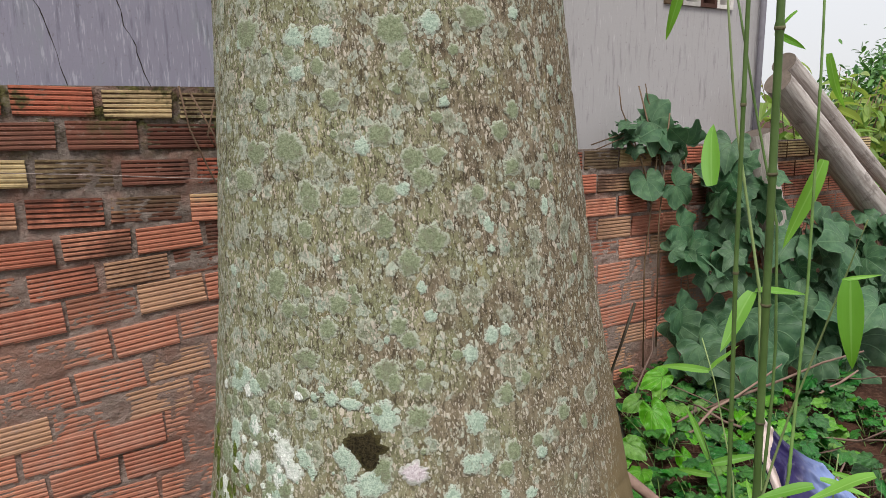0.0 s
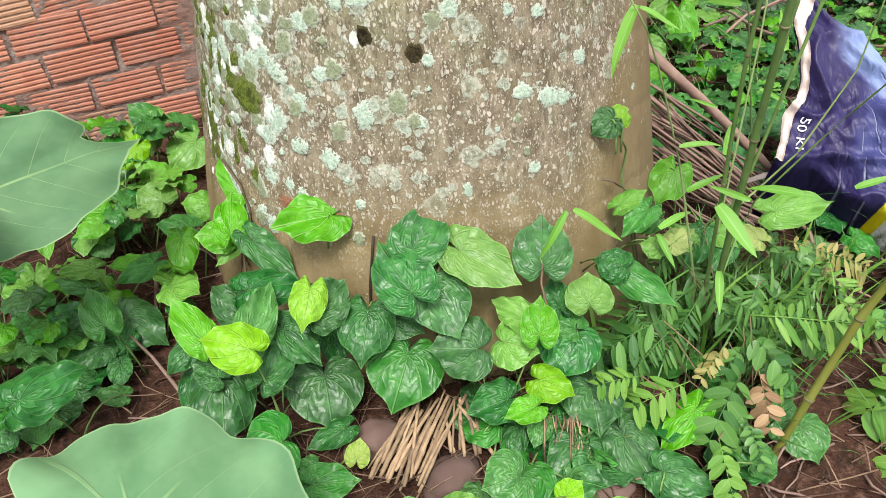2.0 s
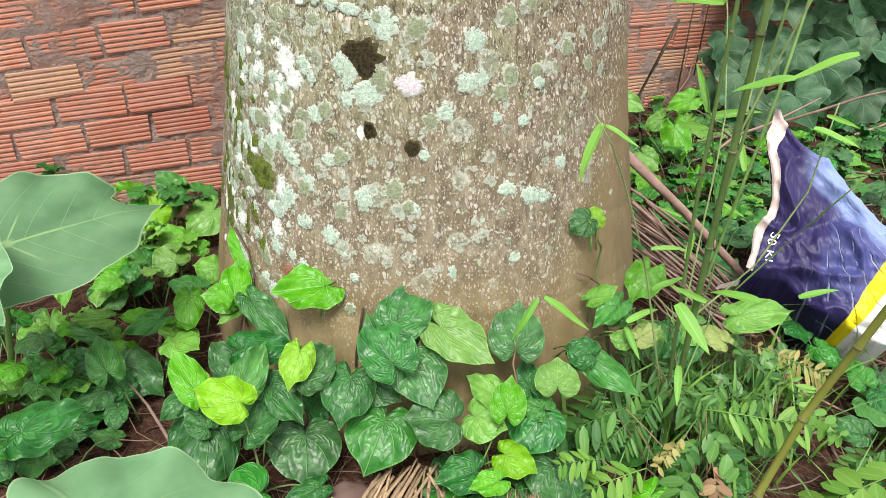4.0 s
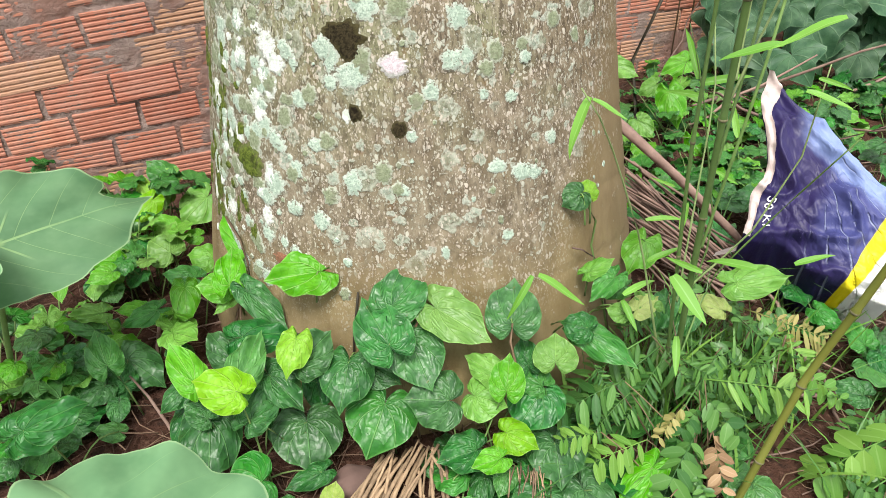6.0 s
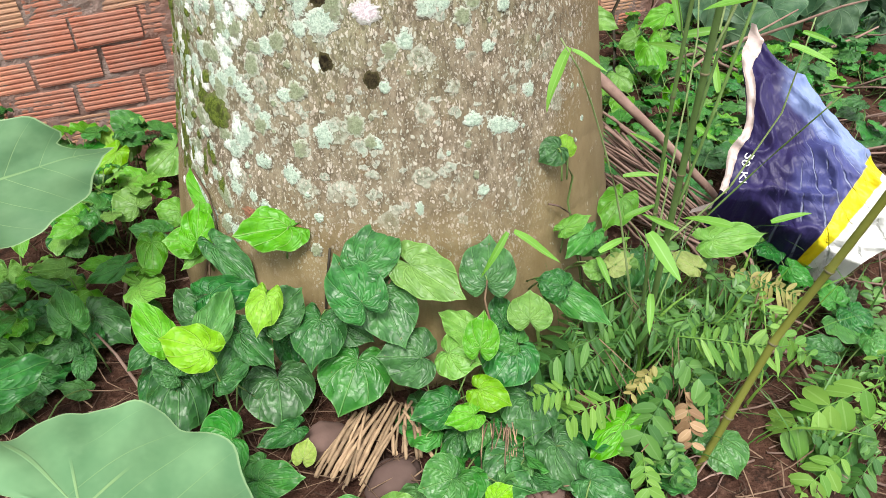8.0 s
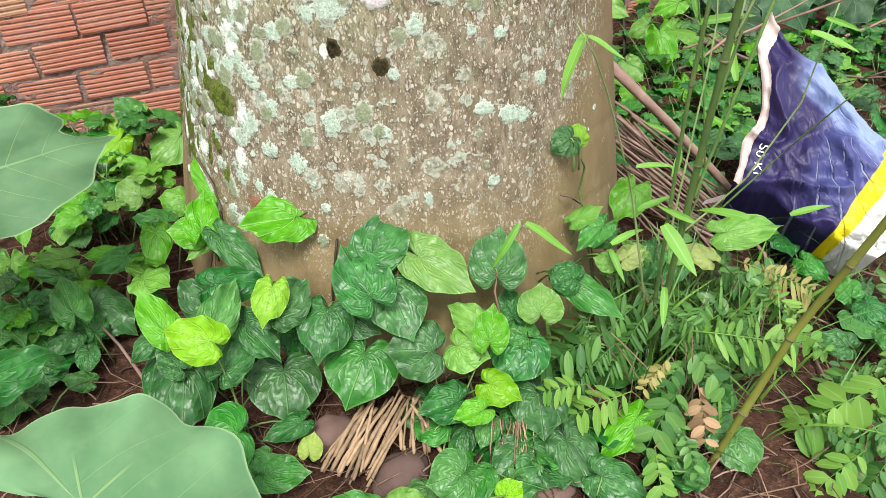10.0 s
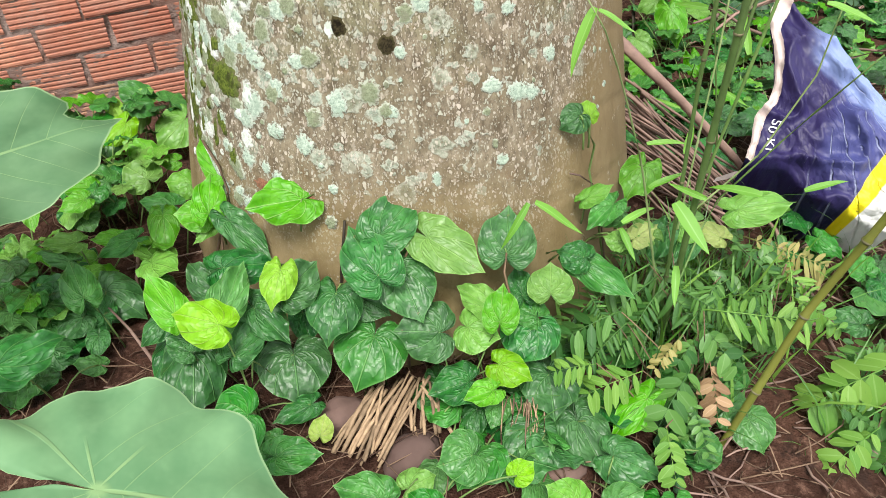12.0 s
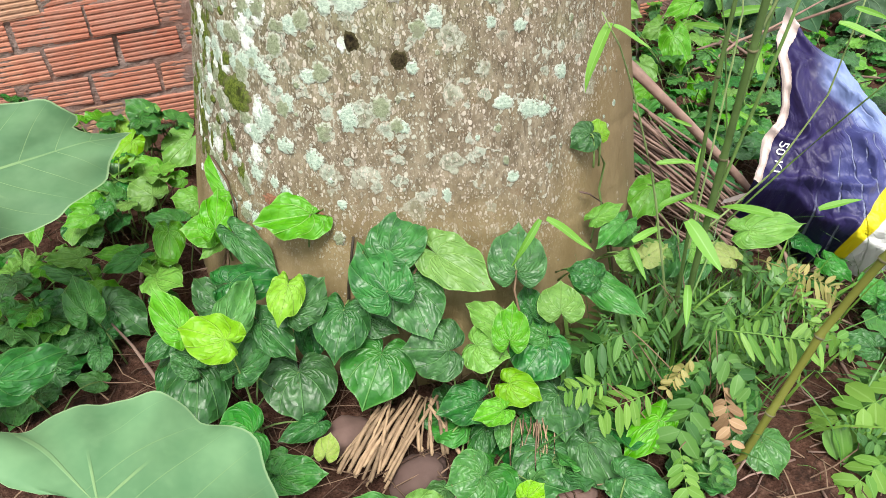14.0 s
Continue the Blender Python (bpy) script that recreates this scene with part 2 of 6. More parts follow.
def brick_material():
    n = Nodes("fired_clay", 0.92, 0.15)
    g = n.add("NewGeometry").outputs["Position"]
    x, y, z = n.split(g)
    r = n.chance()
    second = n.math("FRACT", n.math("MULTIPLY", r, 13.7))
    col = n.mix(r, (0.4, 0.135, 0.085), (0.58, 0.265, 0.17))
    col = n.mix(n.step(n.noise(g, 14, 5), 0.42, 0.68), col, (0.44, 0.165, 0.105))
    col = n.mix(n.step(n.math("FRACT", n.math("MULTIPLY", r, 7.3)), 0.8, 0.9), col, (0.47, 0.27, 0.165))
    # weathered upper courses: some bricks buff, some sooty, some still red
    top = n.step(n.math("ADD", z, n.math("MULTIPLY", n.noise(g, 4, 3), 0.2)), 1.1, 1.2)
    buff = n.mix(n.step(second, 0.2, 0.26), (0.17, 0.075, 0.055), (0.56, 0.45, 0.24))
    buff = n.mix(n.step(second, 0.7, 0.74), buff, (0.42, 0.13, 0.08))
    col = n.mix(n.math("MULTIPLY", top, 0.9), col, buff)
    grime = n.math("MULTIPLY", n.step(n.noise(g, 10, 6, 0.75), 0.44, 0.64), n.step(z, 0.55, 0.95, (0.08, 1.0)))
    col = n.mix(n.math("MULTIPLY", grime, 0.36), col, (0.12, 0.062, 0.048))
    moss = n.math("MULTIPLY", n.step(n.noise(g, 7, 5, 0.7), 0.5, 0.62), n.step(z, 1.2, 1.34))
    col = n.mix(moss, col, n.mix(n.noise(g, 60, 3), (0.045, 0.042, 0.022), (0.13, 0.12, 0.05)))
    dust = n.step(n.noise(g, 45, 4, 0.7), 0.57, 0.76)
    col = n.mix(n.math("MULTIPLY", dust, 0.35), col, (0.43, 0.33, 0.27))
    smear = n.step(n.noise(g, 8.5, 6, 0.75), 0.61, 0.68)
    low = n.step(z, 0.95, 0.6)
    col = n.mix(n.math("MULTIPLY", low, n.step(n.noise(g, 11, 6, 0.75), 0.36, 0.66, (0.1, 0.5))), col, n.mix(n.noise(g, 50, 4), (0.36, 0.2, 0.15), (0.46, 0.3, 0.24)))
    col = n.mix(n.math("MULTIPLY", smear, 0.65), col, n.mix(n.noise(g, 70, 4), (0.2, 0.15, 0.135), (0.38, 0.31, 0.28)))
    # darker colour in the grooves, stronger on the upper courses
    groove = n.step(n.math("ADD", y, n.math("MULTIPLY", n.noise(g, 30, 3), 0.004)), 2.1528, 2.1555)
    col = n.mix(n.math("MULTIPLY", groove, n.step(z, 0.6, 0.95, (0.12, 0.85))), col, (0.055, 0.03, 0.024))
    return n.done(col, n.math("ADD", n.noise(g, 120, 5, 0.7), n.noise(g, 35, 3)), 0.6, 0.004)


def mortar_material():
    n = Nodes("cement_mortar", 0.95, 0.1)
    g = n.add("NewGeometry").outputs["Position"]
    z = n.split(g)[2]
    f = n.noise(g, 90, 6, 0.75)
    col = n.mix(n.step(n.noise(g, 13, 4), 0.35, 0.7), (0.17, 0.135, 0.115), (0.36, 0.3, 0.265))
    col = n.mix(n.step(f, 0.45, 0.75), col, (0.37, 0.315, 0.28))
    col = n.mix(n.step(z, 0.95, 0.6, (0.0, 0.65)), col, n.mix(f, (0.24, 0.16, 0.135), (0.4, 0.3, 0.26)))
    col = n.mix(n.math("MULTIPLY", n.step(n.noise(g, 5, 4), 0.45, 0.65), 0.6), col, (0.29, 0.14, 0.1))
    # sooty and mossy towards the top courses
    old = n.math("MULTIPLY", n.step(n.noise(g, 16, 5, 0.7), 0.36, 0.62), n.step(z, 0.85, 1.2))
    col = n.mix(n.math("MULTIPLY", old, 0.45), col, (0.075, 0.055, 0.042))
    moss = n.math("MULTIPLY", n.step(n.noise(g, 8, 5, 0.7), 0.42, 0.6), n.step(z, 1.14, 1.3))
    col = n.mix(moss, col, n.mix(n.step(n.noise(g, 55, 4), 0.4, 0.6), (0.05, 0.045, 0.022), (0.15, 0.14, 0.05)))
    return n.done(col, n.math("ADD", f, n.noise(g, 30, 4)), 1.0, 0.009)


def render_material():
    n = Nodes("cement_render", 0.9, 0.15)
    g = n.coords()
    streak = n.coords("Object", (1, 1, 0.1))
    x, _, z = n.split(g)
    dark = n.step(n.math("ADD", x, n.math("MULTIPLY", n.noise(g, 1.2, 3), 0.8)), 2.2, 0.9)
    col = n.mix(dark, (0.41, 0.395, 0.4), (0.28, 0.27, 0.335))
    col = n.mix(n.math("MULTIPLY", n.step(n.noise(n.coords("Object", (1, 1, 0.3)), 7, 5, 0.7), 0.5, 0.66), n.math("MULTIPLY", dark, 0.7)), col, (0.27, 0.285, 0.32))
    pale = n.step(n.noise(streak, 130, 3, 0.6), n.math("SUBTRACT", 0.59, n.math("MULTIPLY", dark, 0.05)), n.math("SUBTRACT", 0.7, n.math("MULTIPLY", dark, 0.05)))
    col = n.mix(n.math("MULTIPLY", pale, n.math("MULTIPLY", n.step(n.noise(g, 7, 4), 0.3, 0.55), n.math("ADD", 0.3, n.math("MULTIPLY", dark, 0.3)))), col, n.hue(col, 0.5, 0.7, 1.7))
    col = n.mix(n.math("MULTIPLY", n.step(n.noise(streak, 60, 4, 0.6), 0.54, 0.7), 0.6), col, n.hue(col, 0.5, 1.2, 0.6))
    col = n.mix(n.math("MULTIPLY", n.step(n.noise(g, 9, 5, 0.7), 0.55, 0.7), n.math("MULTIPLY", n.step(z, 1.62, 1.78), n.math("MULTIPLY", dark, 0.8))), col, (0.2, 0.17, 0.11))
    col = n.mix(n.math("MULTIPLY", n.step(n.noise(g, 55, 5, 0.75), 0.6, 0.7), 0.4), col, (0.14, 0.12, 0.12))
    return n.done(col, n.math("ADD", n.noise(g, 140, 4), n.noise(streak, 60, 3)), 0.35, 0.004)


def leaf_material(name, deep, fresh, veins, rough=0.45, share=0.22, crimp=1.0, cells=9.0):
    """A crinkled leaf blade: u runs from edge to edge, v from the stalk to the rim; its veins bow towards the tip, and the blade swells between a net of side veins."""
    n = Nodes(name, rough, 0.36)
    u, v, _ = n.split(n.coords("UV"))
    s = n.math("ABSOLUTE", n.math("SUBTRACT", n.math("MULTIPLY", u, 2.0), 1.0))
    bend = n.math("MULTIPLY", s, n.math("ADD", 1.0, n.math("MULTIPLY", n.math("MULTIPLY", v, v), 0.7)))
    main = n.math("ABSOLUTE", n.math("SUBTRACT", n.math("FRACT", n.math("ADD", n.math("MULTIPLY", bend, 3.3), 0.5)), 0.5))
    width = n.math("DIVIDE", 0.045, n.math("ADD", v, 0.2))
    vein = n.step(main, width, n.math("MULTIPLY", width, 0.2))
    ob = n.coords("Object")
    # the blade swells between the main veins and between slanting side veins
    swell = n.step(main, 0.0, 0.42)
    drift = n.math("ADD", n.math("MULTIPLY", n.noise(ob, 2.2, 2), 7.0), n.math("MULTIPLY", n.chance(), 20.0))
    wave = n.math("SINE", n.math("ADD", n.math("ADD", n.math("MULTIPLY", v, cells * 1.75), drift), n.math("MULTIPLY", main, -6.5)))
    side = n.math("POWER", n.math("ABSOLUTE", wave), 0.75)
    r = n.chance()
    col = n.mix(n.step(n.noise(ob, 3.0, 5, 0.65), 0.3, 0.7), deep, fresh)
    col = n.hue(col, n.math("ADD", 0.494, n.math("MULTIPLY", r, 0.02)), n.math("ADD", 0.88, n.math("MULTIPLY", r, 0.22)), n.math("ADD", 0.86, n.math("MULTIPLY", n.math("FRACT", n.math("MULTIPLY", r, 5.7)), 0.32)))
    col = n.mix(n.math("MULTIPLY", n.step(side, 0.5, 0.1), 0.24), col, n.hue(col, 0.5, 1.1, 0.6))
    col = n.mix(n.math("MULTIPLY", vein, 0.6), col, veins)
    col = n.mix(n.math("MULTIPLY", n.step(v, 0.955, 0.985), 0.35), col, veins)
    col = n.mix(n.math("MULTIPLY", n.step(n.noise(ob, 7.0, 3), 0.69, 0.74), 0.6), col, (0.15, 0.11, 0.045))
    n.lucent(n.hue(col, 0.5, 1.1, 1.5), share)
    h = n.math("ADD", n.math("MULTIPLY", swell, 0.34), n.math("ADD", n.math("MULTIPLY", side, n.step(n.noise(ob, 3.5, 2), 0.35, 0.65, (0.1, 0.24))), n.math("MULTIPLY", n.noise(ob, 5, 2), 0.4)))
    h = n.math("SUBTRACT", n.math("MULTIPLY", h, crimp), n.math("MULTIPLY", vein, 0.3))
    return n.done(col, h, 0.9, 0.0042, n.step(n.noise(ob, 4, 3), 0.3, 0.7, (rough - 0.06, rough + 0.08)))


def taro_material():
    n = Nodes("taro_leaf", 0.62, 0.25)
    u, v, _ = n.split(n.coords("UV"))
    ob = n.coords("Object")
    x, y, _ = n.split(ob)
    side = n.math("ABSOLUTE", y)
    s = n.math("ABSOLUTE", n.math("SUBTRACT", n.math("MULTIPLY", u, 2.0), 1.0))
    thin = n.math("SUBTRACT", 0.016, n.math("MULTIPLY", v, 0.011))
    rib = n.math("MULTIPLY", n.step(side, thin, n.math("MULTIPLY", thin, 0.4)), n.step(x, -0.03, 0.0))
    back = n.step(n.math("ABSOLUTE", n.math("SUBTRACT", s, 0.82)), 0.014, 0.006)
    row = n.math("DIVIDE", n.math("SUBTRACT", x, n.math("ADD", n.math("MULTIPLY", side, 0.55), n.math("MULTIPLY", n.math("MULTIPLY", side, side), 0.5))), 0.21)
    near = n.math("ABSOLUTE", n.math("SUBTRACT", n.math("FRACT", row), 0.5))
    lateral = n.math("MULTIPLY", n.step(near, 0.022, 0.008), n.step(x, -0.12, 0.02))
    lateral = n.math("MULTIPLY", lateral, n.step(v, 1.0, 0.55, (0.15, 0.8)))
    near_stalk = n.step(v, 0.6, 0.12, (0.45, 1.0))
    vein = n.math("MAXIMUM", n.math("MULTIPLY", n.math("MAXIMUM", rib, back), near_stalk), n.math("MULTIPLY", lateral, 0.7))
    star = n.math("ABSOLUTE", n.math("SUBTRACT", n.math("FRACT", n.math("ADD", n.math("MULTIPLY", s, 3.0), 0.5)), 0.5))
    fine = n.math("DIVIDE", 0.018, n.math("ADD", v, 0.06))
    star = n.math("MULTIPLY", n.step(star, fine, n.math("MULTIPLY", fine, 0.4)), n.step(v, 0.5, 0.22))
    vein = n.math("MAXIMUM", n.math("MAXIMUM", vein, star), n.step(v, 0.09, 0.03))
    soft = n.noise(ob, 2.2, 4)
    col = n.mix(n.step(soft, 0.3, 0.7), (0.088, 0.2, 0.092), (0.14, 0.27, 0.13))
    col = n.mix(n.math("MULTIPLY", n.step(n.noise(ob, 9, 4), 0.5, 0.8), 0.3), col, (0.155, 0.29, 0.15))
    col = n.hue(col, 0.5, 1.0, n.math("ADD", 0.85, n.math("MULTIPLY", n.chance(), 0.4)))
    col = n.mix(n.math("MULTIPLY", vein, 0.6), col, (0.3, 0.46, 0.2))
    col = n.mix(n.math("MULTIPLY", n.step(v, 0.978, 0.99), 0.6), col, (0.32, 0.46, 0.24))
    n.lucent(n.hue(col, 0.49, 1.1, 1.5), 0.25)
    h = n.math("ADD", n.math("MULTIPLY", vein, -0.5), n.math("ADD", n.math("MULTIPLY", n.math("SINE", n.math("MULTIPLY", row, 6.283)), 0.06), n.math("MULTIPLY", soft, 0.9)))
    return n.done(col, h, 0.4, 0.006)


def plain_leaf_material(name, deep, fresh, rough=0.45, share=0.25):
    n = Nodes(name, rough, 0.4)
    c = n.coords("UV")
    u, v, _ = n.split(c)
    s = n.math("ABSOLUTE", n.math("SUBTRACT", n.math("MULTIPLY", u, 2.0), 1.0))
    island = n.add("NewGeometry").outputs["Random Per Island"]
    r = n.math("FRACT", n.math("ADD", n.chance(), island))
    col = n.mix(r, deep, fresh)
    col = n.mix(n.math("MULTIPLY", n.step(s, 0.14, 0.04), 0.35), col, n.hue(fresh if isinstance(fresh, bpy.types.NodeSocket) else col, 0.49, 0.8, 1.5))
    line = n.math("SINE", n.math("MULTIPLY", u, 60.0))
    n.lucent(n.hue(col, 0.49, 1.1, 1.6), share)
    return n.done(col, line, 0.06, 0.002)


def stem_material(name, low, high, rough=0.6, scale=40):
    n = Nodes(name, rough, 0.3)
    c = n.coords()
    col = n.mix(n.noise(c, scale, 4), low, high)
    col = n.hue(col, 0.5, 1.0, n.math("ADD", 0.6, n.math("MULTIPLY", n.chance(), 0.7)))
    col = n.mix(n.math("MULTIPLY", n.step(n.noise(c, scale * 0.4, 5, 0.7), 0.52, 0.66), 0.4), col, n.hue(col, 0.5, 0.9, 0.5))
    return n.done(col, n.noise(c, scale * 3, 3), 0.4, 0.003)


def log_material():
    """Grey weathered wood: long fibres and dark splits along x of the map."""
    n = Nodes("grey_weathered_log", 0.92, 0.15)
    fibre = n.coords("UV", (1, 6, 1))
    c = n.coords()
    col = n.mix(n.step(n.noise(fibre, 3, 6, 0.7), 0.35, 0.65), (0.3, 0.262, 0.238), (0.54, 0.5, 0.465))
    split = n.step(n.noise(n.coords("UV", (0.6, 22, 1)), 2.2, 4, 0.6), 0.62, 0.68)
    col = n.mix(n.math("MULTIPLY", split, 0.6), col, (0.1, 0.08, 0.065))
    col = n.mix(n.math("MULTIPLY", n.step(n.noise(c, 9, 5, 0.7), 0.52, 0.68), 0.6), col, (0.13, 0.105, 0.095))
    return n.done(col, n.math("SUBTRACT", n.noise(fibre, 6, 5), n.math("MULTIPLY", split, 0.5)), 0.45, 0.006)


def stuff_material(name, low, high, rough=0.85):
    n = Nodes(name, rough, 0.2)
    r = n.add("NewGeometry").outputs["Random Per Island"]
    col = n.mix(r, low, high)
    col = n.mix(n.step(n.noise(n.coords(), 60, 3), 0.5, 0.75), col, n.hue(col, 0.5, 1.0, 0.55))
    return n.done(col)


SOIL = soil_material()
BARK = bark_material()
LICHEN = {
    "teal": lichen_material("teal_lichen", (0.28, 0.37, 0.29), (0.50, 0.60, 0.49), (0.33, 0.42, 0.33), 0.85),
    "green": lichen_material("grey_green_lichen", (0.17, 0.205, 0.12), (0.29, 0.33, 0.21), (0.21, 0.225, 0.15), 0.75, (0.46, 0.49, 0.4), 0.75),
    "white": lichen_material("white_lichen", (0.56, 0.6, 0.54), (0.83, 0.85, 0.8), (0.5, 0.56, 0.48), 0.6),
    "pink": lichen_material("pinkish_white_lichen", (0.5, 0.42, 0.45), (0.72, 0.66, 0.68), (0.4, 0.38, 0.36), 0.4),
    "rust": lichen_material("rusty_scar", (0.2, 0.085, 0.05), (0.33, 0.16, 0.1), (0.22, 0.12, 0.07), 0.7, (0.2, 0.11, 0.06), 0.3),
    "moss": lichen_material("green_moss", (0.05, 0.075, 0.012), (0.14, 0.18, 0.03), (0.04, 0.05, 0.012), 0.5, (0.1, 0.12, 0.04), 0.5),
    "pit": lichen_material("dark_pit", (0.014, 0.011, 0.006), (0.05, 0.04, 0.02), (0.012, 0.009, 0.005), 0.0, (0.1, 0.09, 0.035), 0.4),
}
BRICK = brick_material()
MORTAR = mortar_material()
RENDER = render_material()
HEART = {
    "dark": leaf_material("dark_betel_leaf", (0.011, 0.07, 0.012), (0.036, 0.15, 0.028), (0.085, 0.22, 0.06), 0.39, 0.05, 1.3),
    "mid": leaf_material("green_betel_leaf", (0.026, 0.125, 0.018), (0.056, 0.205, 0.03), (0.13, 0.29, 0.08), 0.38, 0.1, 1.15),
    "light": leaf_material("fresh_betel_leaf", (0.085, 0.255, 0.02), (0.135, 0.33, 0.034), (0.26, 0.46, 0.12), 0.4, 0.2, 1.0),
    "lime": leaf_material("young_betel_leaf", (0.15, 0.33, 0.012), (0.215, 0.42, 0.025), (0.32, 0.5, 0.1), 0.42, 0.25, 0.8),
    "yellow": leaf_material("fading_betel_leaf", (0.26, 0.36, 0.08), (0.36, 0.42, 0.13), (0.4, 0.45, 0.2), 0.5, 0.3, 0.7),
}
TARO = taro_material()
VINE = leaf_material("gourd_vine_leaf", (0.034, 0.092, 0.042), (0.08, 0.165, 0.075), (0.14, 0.24, 0.125), 0.55, 0.16, 0.3, 7.0)
BAMBOO_LEAF = plain_leaf_material("bamboo_leaf", (0.11, 0.29, 0.03), (0.19, 0.42, 0.065), 0.5, 0.32)
PINNATE = {
    "green": plain_leaf_material("feathery_leaf", (0.03, 0.108, 0.022), (0.105, 0.24, 0.05), 0.4, 0.2),
    "lime": plain_leaf_material("young_feathery_leaf", (0.085, 0.22, 0.03), (0.17, 0.32, 0.055), 0.45, 0.2),
    "brown": plain_leaf_material("withered_feathery_leaf", (0.2, 0.12, 0.06), (0.36, 0.24, 0.13), 0.7, 0.15),
    "yellow": plain_leaf_material("yellowing_feathery_leaf", (0.2, 0.21, 0.06), (0.36, 0.31, 0.11), 0.6, 0.2),
}
GREEN_STEM = stem_material("green_stem", (0.09, 0.17, 0.04), (0.17, 0.25, 0.08))
BROWN_STEM = stem_material("brown_stem", (0.1, 0.06, 0.035), (0.22, 0.15, 0.09))
DARK_STEM = stem_material("dark_stem", (0.025, 0.022, 0.014), (0.07, 0.055, 0.035))
BAMBOO = stem_material("green_bamboo_culm", (0.06, 0.13, 0.025), (0.17, 0.27, 0.085), 0.5, 26)
SHOOT = stem_material("pale_bamboo_sheath", (0.12, 0.21, 0.05), (0.3, 0.36, 0.17), 0.55, 20)
JOINT = stem_material("bamboo_joint", (0.06, 0.05, 0.03), (0.2, 0.19, 0.1), 0.7, 60)
OLD_BAMBOO = stem_material("olive_bamboo_culm", (0.17, 0.2, 0.03), (0.27, 0.28, 0.06), 0.45, 14)
LOG = log_material()
LOG_END = stem_material("sawn_log_end", (0.07, 0.055, 0.045), (0.19, 0.155, 0.13), 0.9, 30)
DRY_STALK = stem_material("dry_frond_stalk", (0.1, 0.055, 0.045), (0.31, 0.215, 0.17), 0.75, 22)
ROOT = stem_material("tan_palm_root", (0.12, 0.075, 0.045), (0.46, 0.33, 0.2), 0.85, 70)
STONE = stem_material("red_brown_stone", (0.1, 0.06, 0.05), (0.19, 0.125, 0.105), 0.9, 16)
STRAW = stuff_material("dry_straw", (0.06, 0.034, 0.024), (0.24, 0.16, 0.105))


# ---- ground ----
def ground_height(x, y):
    rise = 0.02 * noise.noise(Vector((x * 2.1, y * 2.1, 3.0))) + 0.012 * noise.noise(Vector((x * 7, y * 7, 9.0)))
    back = max(0.0, min(1.0, (y - 1.2) / 0.8)) * max(0.0, min(1.0, (x - 1.2) / 1.2)) * 0.06
    side = -0.07 * max(0.0, min(1.0, (y - 1.2) / 0.8)) * max(0.0, min(1.0, (0.9 - x) / 0.6))
    return rise + back + side


def make_ground():
    xs = np.concatenate(([-400, -120, -40, -14, -6, -3], np.linspace(-1.6, 4.6, 150), [7, 14, 40, 120, 400]))
    ys = np.concatenate(([-400, -120, -40, -14, -6, -2.5], np.linspace(-1.0, 2.9, 100), [5, 9, 16, 40, 120, 400]))
    pts = [[(x, y, ground_height(x, y) if -2 < x < 5 and -2 < y < 3 else 0.0) for x in xs] for y in ys]
    me = grid_mesh("ground", pts, len(ys), len(xs))
    tagged(part_of("ground", me, SOIL), "bare red-brown garden soil with dry litter", "ground", kind="structure")


make_ground()

# ---- the palm ----
TRUNK_X, TRUNK_Y, LEAN_X, LEAN_Y = 0.738, 1.14, -0.01, 0.078
TRUNK_Z = (-0.15, 0.0, 0.15, 0.35, 0.6, 0.9, 1.2, 1.6, 2.2, 3.2, 4.6)
TRUNK_R = (0.562, 0.542, 0.524, 0.492, 0.452, 0.413, 0.387, 0.36, 0.335, 0.31, 0.3)


def trunk_radius(z):
    return float(np.interp(z, TRUNK_Z, TRUNK_R))


def on_trunk(angle, z, out=0.0):
    """A place on the bark: angle in degrees from the side that faces -y, positive towards +x."""
    a = radians(angle)
    r = trunk_radius(z) + out
    return Vector((TRUNK_X + LEAN_X * z + r * math.sin(a), TRUNK_Y + LEAN_Y * z - r * math.cos(a), z))


def bark_swell(angle, z):
    k = radians(angle)
    c, s = math.cos(k), math.sin(k)
    return 0.006 * noise.noise(Vector((c * 2, s * 2, z * 1.5))) + 0.0022 * noise.noise(Vector((c * 9, s * 9, z * 8)))


def make_palm():
    tree = tagged(new("palm_tree"), "thick grey-brown palm trunk spotted with lichen", "tree")
    tree.location = (TRUNK_X, TRUNK_Y, 0)
    zs = np.concatenate((np.linspace(-0.15, 1.9, 206), np.linspace(1.95, 4.6, 40)))
    cols = 240
    pts, uv = [], []
    for z in zs:
        for j in range(cols + 1):
            a = -180 + 360 * j / cols
            k = radians(a)
            c, s = math.cos(k), math.sin(k)
            bump = bark_swell(a, z)
            bump += 0.0012 * noise.noise(Vector((c * 40, s * 40, z * 26)))
            ring = z * 7.5 + 0.5 * noise.noise(Vector((c, s, z)))
            bump -= 0.0028 * math.exp(-(((ring - round(ring)) / 0.05) ** 2))
            p = on_trunk(a, z, bump)
            pts.append((p.x - TRUNK_X, p.y - TRUNK_Y, p.z))
            uv.append((k * 0.45, z))
    me = grid_mesh("trunk", pts, len(zs), cols + 1, uv)
    part_of("trunk", me, BARK, tree)
    bm = bmesh.new()
    bmesh.ops.create_circle(bm, cap_ends=True, segments=40, radius=0.31, matrix=Matrix.Translation((LEAN_X * 4.6, LEAN_Y * 4.6, 4.6)))
    part("crown_shaft", bm, GREEN_STEM, tree, "smooth green shaft at the trunk's top")
    return tree


PALM = make_palm()


